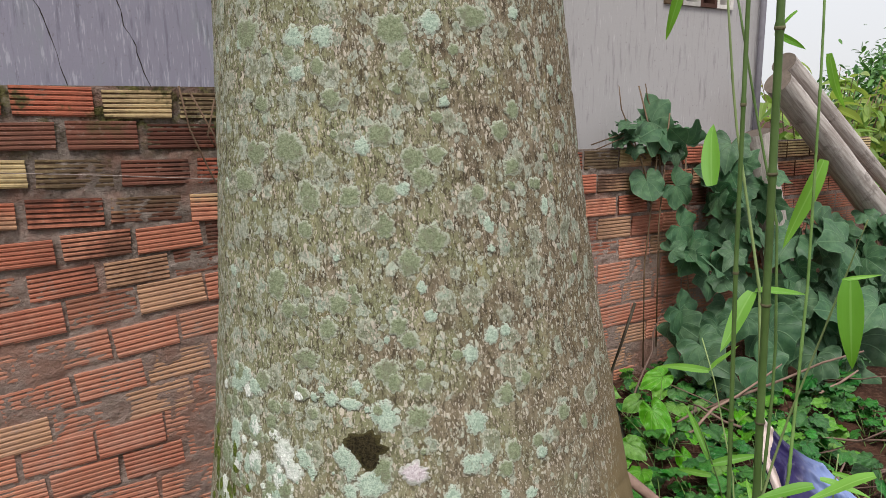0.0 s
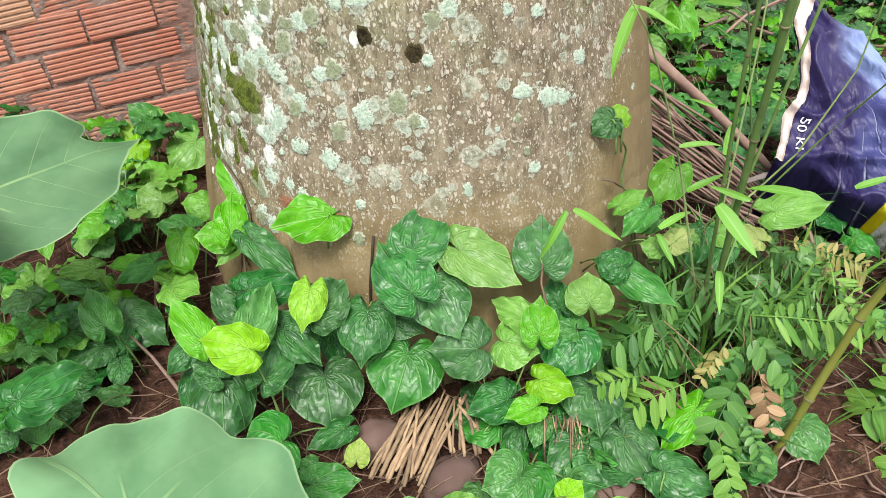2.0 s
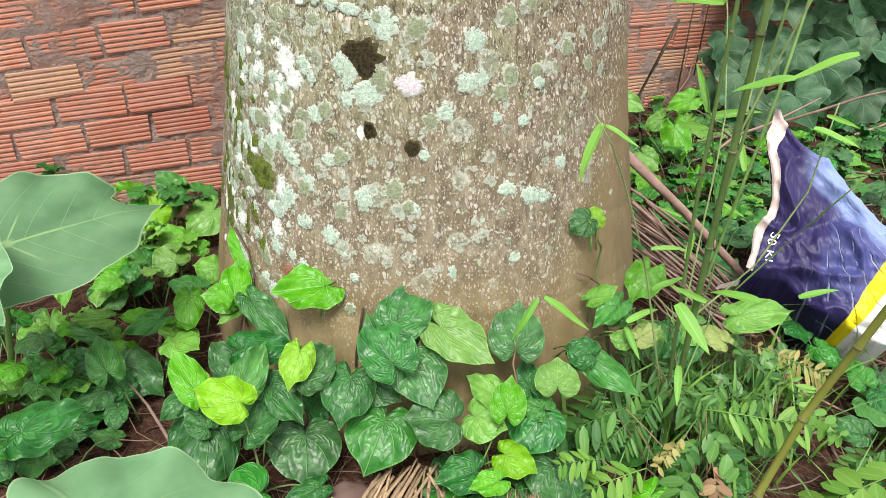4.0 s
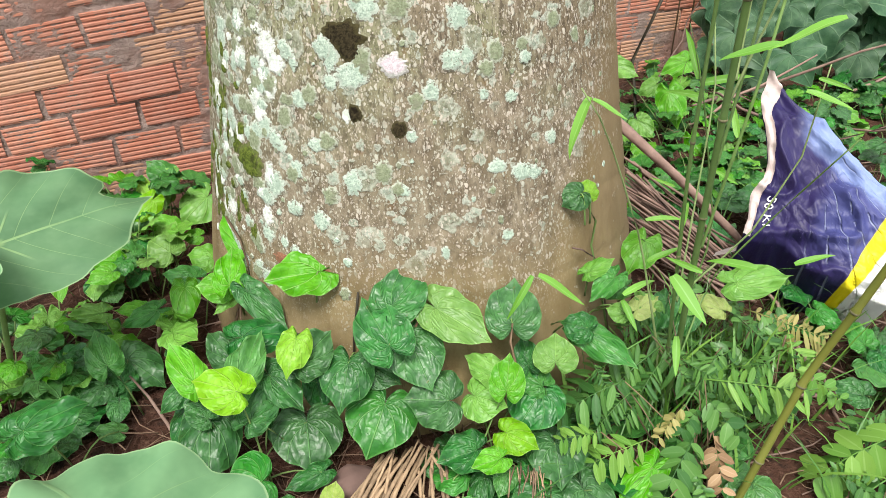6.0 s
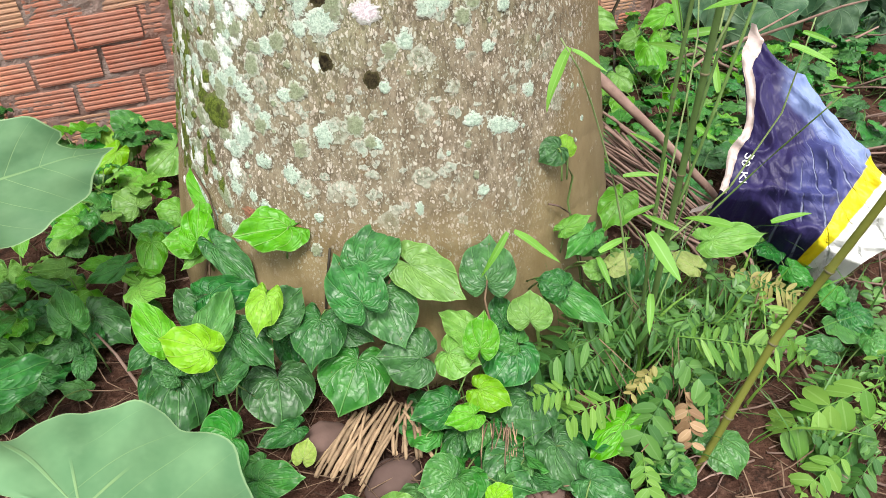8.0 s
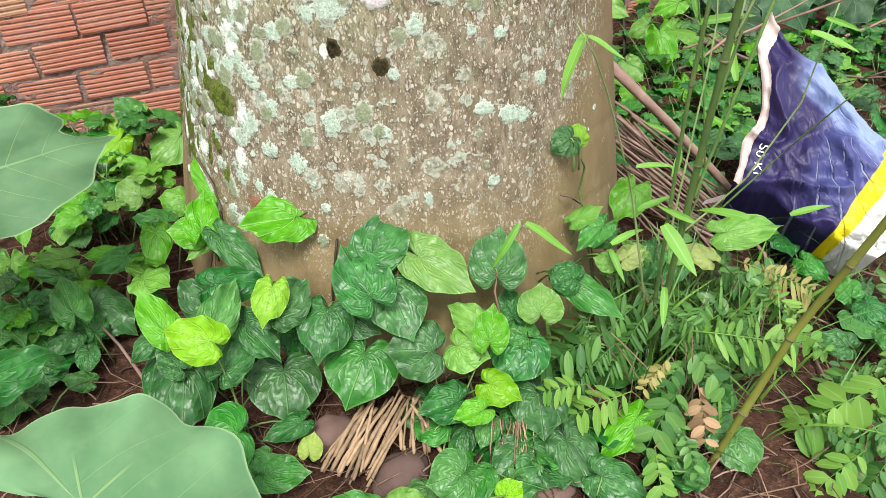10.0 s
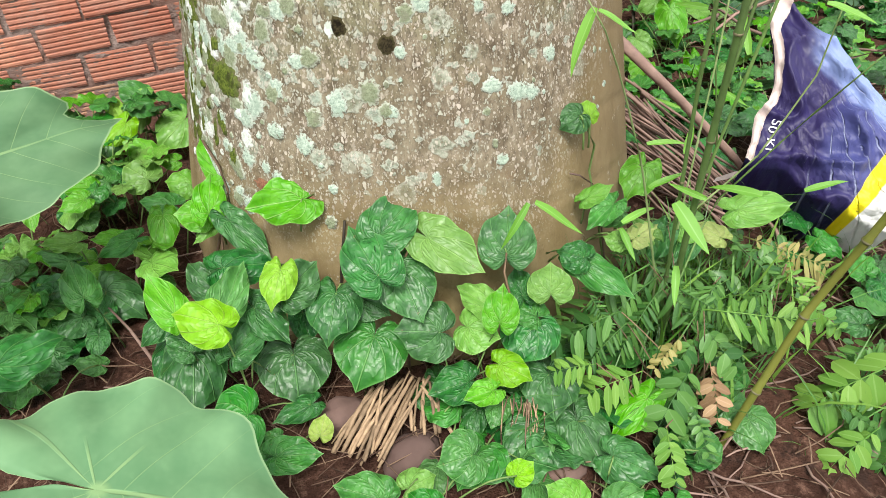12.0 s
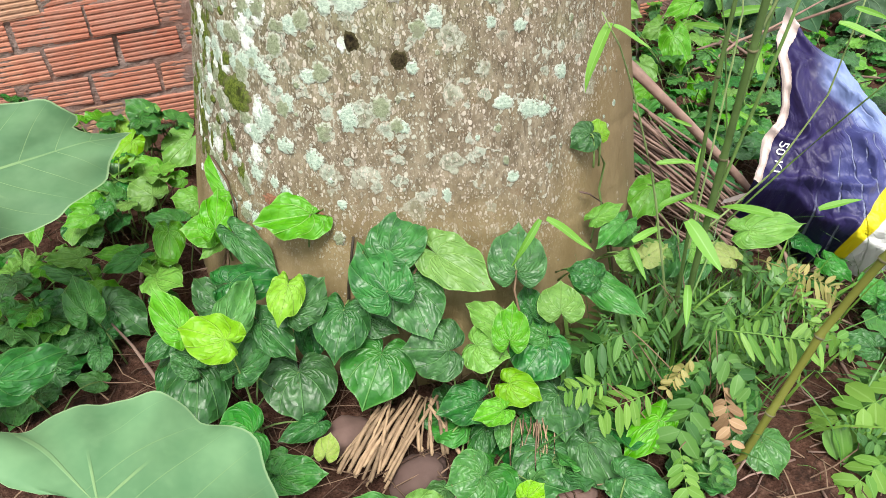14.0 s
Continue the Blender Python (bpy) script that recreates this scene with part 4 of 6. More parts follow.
def pinnate_mesh(seed, pairs, leaflet=0.2, width=0.42, droop=0.2, hang=0.0):
    """A feather-shaped compound leaf of length 1 along +x: a thin rib with pairs of oval leaflets."""
    rng = random.Random(seed)
    bm = bmesh.new()
    layer = bm.loops.layers.uv.new("UVMap")
    spine = lambda f: Vector((f, 0.02 * math.sin(3 * f + seed), -droop * f * f))
    tube(bm, [spine(f) for f in (0, 0.3, 0.6, 0.85, 1.0)], [0.011, 0.009, 0.007, 0.005, 0.003], 4)
    for i in range(pairs):
        f = 0.16 + 0.82 * i / (pairs - 1)
        size = leaflet * (0.75 + 0.4 * math.sin(math.pi * (0.15 + 0.7 * i / pairs))) * rng.uniform(0.8, 1.2)
        for side in (-1, 1):
            if rng.random() < 0.1:
                continue
            a = radians(rng.uniform(45, 85))
            way = Vector((math.cos(a), side * math.sin(a), rng.uniform(-0.6, 0.25) - hang)).normalized()
            normal = Vector((rng.uniform(-0.3, 0.3), rng.uniform(-0.45, 0.45), 1)).normalized()
            add_oval(bm, layer, spine(f), way, normal, size, size * width, rng.uniform(0.05, 0.25))
    me = bpy.data.meshes.new("leaf")
    bm.to_mesh(me)
    bm.free()
    me.polygons.foreach_set("use_smooth", [True] * len(me.polygons))
    return me


PINNATE_MESH = {}
for tone, material in PINNATE.items():
    PINNATE_MESH[tone] = [pinnate_mesh(k, 8 + k, 0.2 - 0.012 * k, 0.52, 0.15 + 0.2 * k) for k in range(4)]
    for me in PINNATE_MESH[tone]:
        me.materials.append(material)

FROND_SHAPE = {"long": (8, 0.42, 0.3), "narrow": (13, 0.3, 0.2), "broad": (7, 0.33, 0.5)}
FROND_MESH = {}
for tone, material in PINNATE.items():
    for kind, (pairs, leaflet, width) in FROND_SHAPE.items():
        FROND_MESH[kind, tone] = [pinnate_mesh(40 + k, pairs + k, leaflet - 0.02 * k, width, 0.12 + 0.1 * k, 0.55) for k in range(3)]
        for me in FROND_MESH[kind, tone]:
            me.materials.append(material)

PICK = random.Random(11)


def leaf_part(name, me, parent, x, y, z, size, heading, rise, roll, wide=1.0, label=""):
    """Hangs a shared blade under its plant; the plant stands upright, so its own place is taken off."""
    me.polygons.foreach_set("use_smooth", [True] * len(me.polygons))
    ob = new(name, me)
    ob.parent = parent
    ob.matrix_basis = Matrix.Translation(-parent.location) @ pose(x, y, z, roll, -rise, heading) @ Matrix.Diagonal((size, size * wide, size, 1))
    if label:
        ob["label"] = label
    return ob


def stalk(parent, start, end, radius, material, sag=0.0, name="stalk", taper=0.6):
    """A thin bent stalk between two places."""
    a, b = Vector(start) - parent.location, Vector(end) - parent.location
    bm = bmesh.new()
    pts = [a.lerp(b, f) + Vector((0, 0, sag * math.sin(math.pi * f))) for f in (0, 0.2, 0.4, 0.6, 0.8, 1.0)]
    tube(bm, pts, [radius * (1 - (1 - taper) * f) for f in (0, 0.2, 0.4, 0.6, 0.8, 1.0)], 6)
    return part(name, bm, material, parent)


def betel_plant(x, y):
    ob = new("betel_plant")
    ob.location = (x, y, ground_height(x, y))
    return tagged(ob, "low betel plant with glossy crinkled heart-shaped leaves", "plant", group="betel plants")


def heart_leaf(plant, x, y, z, size, heading, rise, roll, tone, wide=1.05):
    leaf_part("leaf", PICK.choice(HEART_MESH[tone]), plant, x, y, z, size * 1.06, heading, rise, roll, wide, {"lime": "bright lime-green young leaf", "yellow": "yellowing leaf"}.get(tone, ""))
    root = plant.location + Vector((PICK.uniform(-0.05, 0.05), PICK.uniform(-0.05, 0.05), 0.0))
    away = math.hypot(x - TRUNK_X, y - TRUNK_Y)
    if z > 0.21 and away < 0.68:
        # a climbing shoot: the stalk springs from the bark just below the blade
        near = (trunk_radius(z - 0.06) + 0.002) / away
        root = Vector((TRUNK_X + (x - TRUNK_X) * near, TRUNK_Y + (y - TRUNK_Y) * near, z - 0.06))
    stalk(plant, root, (x, y, z), 0.0021, GREEN_STEM, PICK.uniform(0.0, 0.03))


plant = betel_plant(0.296, 0.734)
heart_leaf(plant, 0.364, 0.826, 0.335, 0.098, 167, -1, -33, "light", 0.71)
heart_leaf(plant, 0.320, 0.767, 0.120, 0.064, -98, -27, 2, "dark", 0.66)
heart_leaf(plant, 0.283, 0.725, 0.275, 0.066, -126, -27, -12, "lime", 0.68)
heart_leaf(plant, 0.284, 0.714, 0.230, 0.079, 26, 18, 22, "dark", 0.84)
heart_leaf(plant, 0.239, 0.763, 0.060, 0.067, -104, -26, -3, "dark", 0.64)
heart_leaf(plant, 0.362, 0.679, 0.225, 0.085, -124, -27, -8, "dark", 0.84)
plant = betel_plant(0.431, 0.625)
heart_leaf(plant, 0.459, 0.698, 0.310, 0.096, 24, 23, 21, "dark", 0.72)
heart_leaf(plant, 0.474, 0.653, 0.255, 0.096, -89, -27, 11, "dark", 0.82)
heart_leaf(plant, 0.406, 0.675, 0.200, 0.059, -50, -15, 23, "dark", 0.85)
heart_leaf(plant, 0.427, 0.638, 0.275, 0.102, 98, 26, -13, "dark", 0.72)
heart_leaf(plant, 0.535, 0.666, 0.300, 0.112, -55, -16, 26, "light", 0.61)
heart_leaf(plant, 0.406, 0.620, 0.155, 0.095, -135, -24, -11, "mid", 1.01)
plant = betel_plant(0.663, 0.540)
heart_leaf(plant, 0.655, 0.594, 0.275, 0.090, 58, 30, -1, "dark", 0.83)
heart_leaf(plant, 0.671, 0.554, 0.200, 0.060, 72, 27, -9, "dark", 0.61)
heart_leaf(plant, 0.604, 0.553, 0.200, 0.071, 120, 13, -24, "light", 0.62)
heart_leaf(plant, 0.676, 0.516, 0.180, 0.058, 115, 13, -24, "mid", 0.73)
heart_leaf(plant, 0.669, 0.506, 0.170, 0.078, -157, -24, -12, "dark", 1.01)
heart_leaf(plant, 0.703, 0.516, 0.225, 0.058, 59, 28, -4, "light", 1.03)
plant = betel_plant(0.549, 0.508)
heart_leaf(plant, 0.503, 0.556, 0.180, 0.077, 151, 1, -26, "dark", 1.06)
heart_leaf(plant, 0.553, 0.544, 0.180, 0.058, -44, -6, 25, "light", 1.10)
heart_leaf(plant, 0.530, 0.494, 0.100, 0.071, 168, -8, -22, "dark", 0.80)
heart_leaf(plant, 0.534, 0.466, 0.050, 0.060, -134, -22, -4, "dark", 0.57)
heart_leaf(plant, 0.597, 0.511, 0.205, 0.068, 55, 27, 1, "light", 0.69)
heart_leaf(plant, 0.580, 0.474, 0.140, 0.059, -49, -7, 24, "lime", 0.81)
plant = betel_plant(0.215, 0.683)
heart_leaf(plant, 0.274, 0.688, 0.105, 0.090, -104, -25, -2, "dark", 1.06)
heart_leaf(plant, 0.230, 0.736, 0.200, 0.087, -63, -24, 16, "dark", 0.60)
heart_leaf(plant, 0.272, 0.602, 0.060, 0.068, -179, -5, -22, "dark", 0.50)
heart_leaf(plant, 0.176, 0.676, 0.170, 0.083, 35, 17, 20, "dark", 0.57)
heart_leaf(plant, 0.174, 0.718, 0.225, 0.102, 50, 23, 16, "mid", 0.47)
heart_leaf(plant, 0.162, 0.680, 0.240, 0.079, 144, 16, -23, "lime", 0.76)
plant = betel_plant(0.129, 0.786)
heart_leaf(plant, 0.177, 0.811, 0.200, 0.078, 112, 27, -12, "dark", 0.62)
heart_leaf(plant, 0.202, 0.805, 0.250, 0.088, -8, -2, 30, "dark", 0.65)
heart_leaf(plant, 0.089, 0.798, 0.120, 0.093, -120, -24, -14, "dark", 0.53)
heart_leaf(plant, 0.086, 0.805, 0.170, 0.056, -154, -13, -26, "dark", 0.65)
heart_leaf(plant, 0.114, 0.742, 0.135, 0.117, -109, -26, -8, "dark", 0.68)
heart_leaf(plant, 0.103, 0.753, 0.225, 0.090, 108, 28, -8, "light", 0.50)
plant = betel_plant(0.166, 0.959)
heart_leaf(plant, 0.244, 0.922, 0.260, 0.107, -60, -27, 19, "dark", 0.41)
heart_leaf(plant, 0.214, 0.967, 0.260, 0.082, 68, 32, 9, "light", 0.58)
heart_leaf(plant, 0.226, 0.985, 0.220, 0.060, -156, -17, -28, "light", 0.40)
heart_leaf(plant, 0.209, 0.993, 0.240, 0.057, 161, 9, -32, "light", 0.93)
heart_leaf(plant, 0.261, 1.033, 0.305, 0.096, 101, 33, -10, "light", 0.45)
plant = betel_plant(0.136, 0.665)
heart_leaf(plant, 0.108, 0.734, 0.150, 0.049, 132, 21, -18, "dark", 0.74)
heart_leaf(plant, 0.165, 0.596, 0.100, 0.064, 175, 0, -23, "mid", 1.34)
plant = betel_plant(0.217, 0.539)
heart_leaf(plant, 0.188, 0.526, 0.060, 0.072, -19, -5, 21, "mid", 0.65)
heart_leaf(plant, 0.195, 0.549, 0.065, 0.054, -166, -8, -20, "mid", 0.65)
heart_leaf(plant, 0.268, 0.542, 0.050, 0.037, 56, 20, 8, "yellow", 0.83)
plant = betel_plant(0.586, 0.419)
heart_leaf(plant, 0.555, 0.451, 0.110, 0.052, 167, -9, -22, "light", 0.70)
heart_leaf(plant, 0.568, 0.445, 0.070, 0.045, -140, -22, -6, "mid", 0.70)
heart_leaf(plant, 0.606, 0.428, 0.060, 0.075, -124, -23, 2, "dark", 0.59)
heart_leaf(plant, 0.637, 0.380, 0.050, 0.061, -142, -22, -4, "mid", 0.57)
heart_leaf(plant, 0.481, 0.366, 0.060, 0.067, -37, -1, 20, "mid", 0.68)
heart_leaf(plant, 0.667, 0.444, 0.100, 0.079, -113, -23, 7, "dark", 0.98)
plant = betel_plant(0.822, 0.546)
heart_leaf(plant, 0.776, 0.528, 0.270, 0.049, 130, 4, -30, "dark", 0.93)
heart_leaf(plant, 0.781, 0.539, 0.250, 0.111, -63, -12, 28, "mid", 0.40)
heart_leaf(plant, 0.904, 0.614, 0.290, 0.068, -172, -27, -20, "mid", 0.55)
plant = betel_plant(1.053, 0.630)
heart_leaf(plant, 1.074, 0.718, 0.270, 0.079, -155, -33, -11, "light", 0.76)
heart_leaf(plant, 1.015, 0.570, 0.220, 0.078, -151, -32, -6, "dark", 0.52)
plant = betel_plant(1.112, 0.533)
heart_leaf(plant, 1.165, 0.530, 0.250, 0.110, -28, 17, 30, "light", 0.50)
heart_leaf(plant, 1.058, 0.536, 0.200, 0.061, -163, -30, -11, "dark", 0.58)
plant = betel_plant(0.211, 1.807)
heart_leaf(plant, 0.279, 1.749, 0.060, 0.106, -154, -21, -31, "light", 0.86)
heart_leaf(plant, 0.207, 1.825, 0.120, 0.060, -171, -9, -37, "light", 0.66)
heart_leaf(plant, 0.187, 1.821, 0.120, 0.081, 131, 30, -25, "mid", 0.78)
heart_leaf(plant, 0.172, 1.835, 0.080, 0.073, -105, -37, -8, "light", 0.69)
plant = betel_plant(0.089, 1.435)
heart_leaf(plant, 0.131, 1.412, 0.100, 0.067, 132, 27, -23, "light", 1.08)
heart_leaf(plant, 0.042, 1.439, 0.100, 0.076, 148, 22, -28, "mid", 0.80)
heart_leaf(plant, 0.212, 1.463, 0.100, 0.042, 166, 7, -35, "light", 0.84)
heart_leaf(plant, 0.004, 1.396, 0.120, 0.070, 165, 12, -33, "light", 0.60)
heart_leaf(plant, 0.156, 1.554, 0.090, 0.071, 143, 23, -29, "light", 0.72)
heart_leaf(plant, -0.012, 1.346, 0.120, 0.057, -169, -5, -34, "light", 0.66)
plant = betel_plant(0.116, 1.754)
heart_leaf(plant, 0.123, 1.701, 0.110, 0.089, -149, -22, -31, "lime", 0.58)
heart_leaf(plant, 0.108, 1.806, 0.120, 0.062, -77, -38, 8, "lime", 0.59)
plant = betel_plant(0.144, 1.223)
heart_leaf(plant, 0.219, 1.275, 0.140, 0.060, 153, 15, -31, "light", 0.92)
heart_leaf(plant, 0.165, 1.221, 0.130, 0.071, 154, 15, -30, "mid", 0.68)
heart_leaf(plant, 0.138, 1.159, 0.150, 0.080, -103, -33, -6, "light", 0.59)
plant = betel_plant(-0.141, 1.309)
heart_leaf(plant, -0.126, 1.364, 0.130, 0.064, -91, -35, -6, "light", 0.49)
heart_leaf(plant, -0.155, 1.254, 0.100, 0.072, -95, -33, -8, "light", 0.55)
plant = betel_plant(-0.028, 1.128)
heart_leaf(plant, -0.041, 1.173, 0.130, 0.065, 172, 9, -32, "light", 0.54)
heart_leaf(plant, -0.062, 1.145, 0.110, 0.067, 152, 20, -26, "mid", 0.46)
heart_leaf(plant, 0.037, 1.179, 0.110, 0.053, 170, 8, -32, "light", 0.56)
heart_leaf(plant, 0.069, 1.145, 0.120, 0.074, -171, -4, -32, "mid", 0.56)
heart_leaf(plant, -0.098, 1.071, 0.090, 0.041, 160, 16, -27, "dark", 0.96)
heart_leaf(plant, -0.073, 1.056, 0.100, 0.049, -122, -25, -19, "dark", 0.92)
plant = betel_plant(-0.037, 1.003)
heart_leaf(plant, -0.046, 1.000, 0.120, 0.082, 97, 31, -0, "mid", 0.62)
heart_leaf(plant, -0.063, 0.998, 0.070, 0.057, -155, -10, -28, "dark", 0.78)
heart_leaf(plant, -0.035, 1.014, 0.060, 0.062, -103, -28, -10, "dark", 0.62)
heart_leaf(plant, -0.025, 1.002, 0.060, 0.058, 101, 30, -2, "dark", 0.72)
heart_leaf(plant, -0.043, 0.954, 0.050, 0.043, -110, -26, -13, "dark", 0.75)
heart_leaf(plant, -0.010, 1.050, 0.080, 0.090, -46, -25, 19, "dark", 0.83)
plant = betel_plant(-0.112, 0.836)
heart_leaf(plant, -0.052, 0.887, 0.040, 0.048, 158, 15, -24, "mid", 0.62)
heart_leaf(plant, -0.171, 0.786, 0.200, 0.103, 20, 2, 29, "dark", 0.62)
plant = betel_plant(-0.175, 1.029)
heart_leaf(plant, -0.175, 1.029, 0.100, 0.045, 7, -3, 31, "mid", 0.87)
plant = betel_plant(0.407, 0.354)
heart_leaf(plant, 0.469, 0.371, 0.080, 0.057, 168, -7, -19, "mid", 1.17)
heart_leaf(plant, 0.519, 0.311, 0.070, 0.035, 9, 15, 13, "lime", 0.93)
heart_leaf(plant, 0.374, 0.325, 0.050, 0.051, 112, 12, -13, "mid", 0.93)
heart_leaf(plant, 0.361, 0.381, 0.050, 0.047, 1, 8, 17, "light", 0.91)
heart_leaf(plant, 0.312, 0.383, 0.050, 0.077, 139, 7, -17, "mid", 0.70)
plant = betel_plant(0.677, 0.281)
heart_leaf(plant, 0.676, 0.359, 0.060, 0.098, -92, -17, 15, "dark", 0.62)
heart_leaf(plant, 0.687, 0.275, 0.060, 0.080, -52, -1, 22, "dark", 0.75)
heart_leaf(plant, 0.790, 0.322, 0.100, 0.091, -168, -22, -11, "light", 0.48)
heart_leaf(plant, 0.586, 0.239, 0.050, 0.051, 120, 4, -19, "light", 0.97)
heart_leaf(plant, 0.644, 0.210, 0.050, 0.052, -7, 14, 14, "mid", 0.77)
plant = betel_plant(1.469, 0.445)
heart_leaf(plant, 1.442, 0.503, 0.100, 0.062, -78, -10, 32, "mid", 0.63)
heart_leaf(plant, 1.496, 0.388, 0.090, 0.064, -162, -33, -3, "dark", 0.47)
plant = betel_plant(1.356, 0.275)
heart_leaf(plant, 1.312, 0.287, 0.080, 0.059, 119, -4, -31, "dark", 0.76)
heart_leaf(plant, 1.400, 0.262, 0.100, 0.051, -106, -20, 26, "mid", 0.78)
plant = betel_plant(0.946, 0.577)
heart_leaf(plant, 0.932, 0.615, 0.260, 0.058, 156, -13, -30, "mid", 0.57)
plant = betel_plant(0.98, 0.56)
heart_leaf(plant, 0.917, 0.550, 0.250, 0.052, 0, 24, 21, "yellow", 0.69)
heart_leaf(plant, 1.100, 0.505, 0.220, 0.054, 109, 11, -31, "yellow", 0.63)
heart_leaf(plant, 0.860, 0.641, 0.300, 0.059, -5, 21, 26, "light", 0.47)
heart_leaf(plant, 0.945, 0.540, 0.250, 0.048, 101, 17, -27, "light", 0.64)
heart_leaf(plant, 1.048, 0.565, 0.220, 0.049, -71, -12, 30, "light", 0.68)
heart_leaf(plant, 0.883, 0.550, 0.250, 0.034, 128, 4, -31, "light", 0.93)
plant = betel_plant(1.03, 0.60)
heart_leaf(plant, 0.850, 0.687, 0.456, 0.040, 178, -25, -45, "dark", 1.05)
heart_leaf(plant, 0.866, 0.684, 0.454, 0.034, 46, 37, 20, "lime", 0.95)
plant = betel_plant(1.917, 1.55)
heart_leaf(plant, 2.144, 1.720, 0.241, 0.103, 155, -26, -48, "light", 0.64)
heart_leaf(plant, 1.964, 1.600, 0.182, 0.129, -100, -46, 27, "light", 0.61)
heart_leaf(plant, 1.739, 1.500, 0.146, 0.075, -73, -30, 42, "light", 0.74)
heart_leaf(plant, 2.579, 1.750, 0.100, 0.118, 136, -10, -52, "light", 0.37)
heart_leaf(plant, 1.760, 1.700, 0.288, 0.097, -54, -16, 51, "light", 0.57)
heart_leaf(plant, 1.967, 1.450, 0.058, 0.092, -97, -41, 30, "light", 0.48)
plant = betel_plant(2.2, 1.5)
heart_leaf(plant, 2.503, 1.600, 0.037, 0.110, 142, -18, -49, "light", 0.70)
heart_leaf(plant, 2.143, 1.600, 0.096, 0.082, -83, -35, 39, "light", 0.60)
heart_leaf(plant, 2.235, 1.500, 0.047, 0.089, -59, -9, 50, "light", 0.71)
heart_leaf(plant, 1.899, 1.600, 0.046, 0.072, 122, 15, -47, "light", 0.81)
heart_leaf(plant, 1.984, 1.700, 0.179, 0.070, 159, -27, -46, "light", 0.76)
heart_leaf(plant, 2.338, 1.700, 0.078, 0.083, -67, -21, 49, "light", 0.64)
plant = betel_plant(1.453, 0.449)
heart_leaf(plant, 1.497, 0.635, 0.100, 0.067, -70, 3, 19, "light", 0.92)
heart_leaf(plant, 1.431, 0.376, 0.100, 0.061, 68, 16, -14, "mid", 0.72)
heart_leaf(plant, 1.432, 0.335, 0.100, 0.059, -94, -16, 25, "dark", 0.81)


# ---- taro ----
def taro_plant(x, y):
    ob = new("taro_plant")
    ob.location = (x, y, 0)
    return tagged(ob, "taro plant with large matt pale-green arrow-shaped leaves", "plant", group="taro plants")


def taro_leaf(plant, rim, place, size, heading, rise, roll, seed, wide=1.0, droop=0.1):
    x, y, z = place
    me = polar_leaf("leaf", rim, 18, 121, radians(177), 0.1, droop, 0.13, seed, 0.1)
    me.materials.append(TARO)
    blade_ob = leaf_part("leaf", me, plant, x, y, z, size, heading, rise, roll, wide)
    blade_ob.name = "leaf"
    stalk(plant, plant.location, (x, y, z - 0.004), 0.007, GREEN_STEM, 0.03, "leaf_stalk", 0.55)


plant = taro_plant(-0.24, 1.12)
taro_leaf(plant, taro_torn, (-0.151, 1.013, 0.43), 0.28, 15, 3, 37, 3, 0.74)
taro_leaf(plant, taro_rim, (-0.23, 0.93, 0.46), 0.15, -60, -20, 30, 5)
plant = taro_plant(-0.12, 0.60)
taro_leaf(plant, taro_rim, (-0.036, 0.405, 0.300), 0.268, -22, -19, -8, 8, 1.12)


# ---- bamboo ----
def culm(plant, points, radius, material, gap=0.16, name="culm", taper=0.75):
    """A jointed cane through the points: rings at the joints."""
    pts = [Vector(p) - plant.location for p in points]
    length = [0.0]
    for a, b in zip(pts, pts[1:]):
        length.append(length[-1] + (b - a).length)
    path, radii = [], []
    count = max(2, int(length[-1] / gap))
    for k in range(count):
        for f, w in ((0.0, 1.12), (0.02, 1.24), (0.05, 1.0), (0.5, 0.97), (0.95, 0.98)):
            d = (k + f) / count * length[-1]
            i = max(j for j in range(len(length) - 1) if length[j] <= d + 1e-9)
            path.append(pts[i].lerp(pts[i + 1], (d - length[i]) / (length[i + 1] - length[i])))
            radii.append(radius * w * (1 - (1 - taper) * d / length[-1]))
    bm = bmesh.new()
    tube(bm, path, radii, 12)
    cane_ob = part(name, bm, material, plant)
    if radius > 0.0033:
        for k in range(1, count):
            p, q = path[5 * k], path[5 * k + 2]
            way = (q - p).normalized()
            bm = bmesh.new()
            r = radii[5 * k]
            tube(bm, [p - way * 0.0016, p, p + way * 0.0024, p + way * 0.005], [r * 0.98, r * 1.16, r * 1.18, r * 0.9], 12)
            part("joint", bm, JOINT, cane_ob)
    return cane_ob


def blade(plant, x, y, z, size, heading, rise, roll, wide=0):
    leaf_part("leaf", PICK.choice(BLADE_MESH), plant, x, y, z, size, heading, rise, roll, wide or PICK.uniform(0.75, 1.1))


bamboo = new("bamboo")
bamboo.location = (0.967, 0.464, 0)
tagged(bamboo, "young green bamboo with thin jointed canes and lance-shaped leaves", "bamboo")
culm(bamboo, [(0.967, 0.464, -0.02), (0.917, 0.45, 0.5), (0.855, 0.425, 1.1), (0.79, 0.40, 1.75)], 0.0062, BAMBOO, 0.17)
culm(bamboo, [(0.975, 0.48, -0.02), (0.885, 0.475, 0.6), (0.83, 0.455, 1.1), (0.775, 0.43, 1.75)], 0.0036, BAMBOO, 0.2)
culm(bamboo, [(0.955, 0.49, -0.02), (0.937, 0.491, 0.17), (0.881, 0.541, 0.423), (0.783, 0.531, 0.611), (0.717, 0.524, 0.718), (0.693, 0.532, 0.744)], 0.0028, SHOOT, 0.12, "shoot", 0.4)
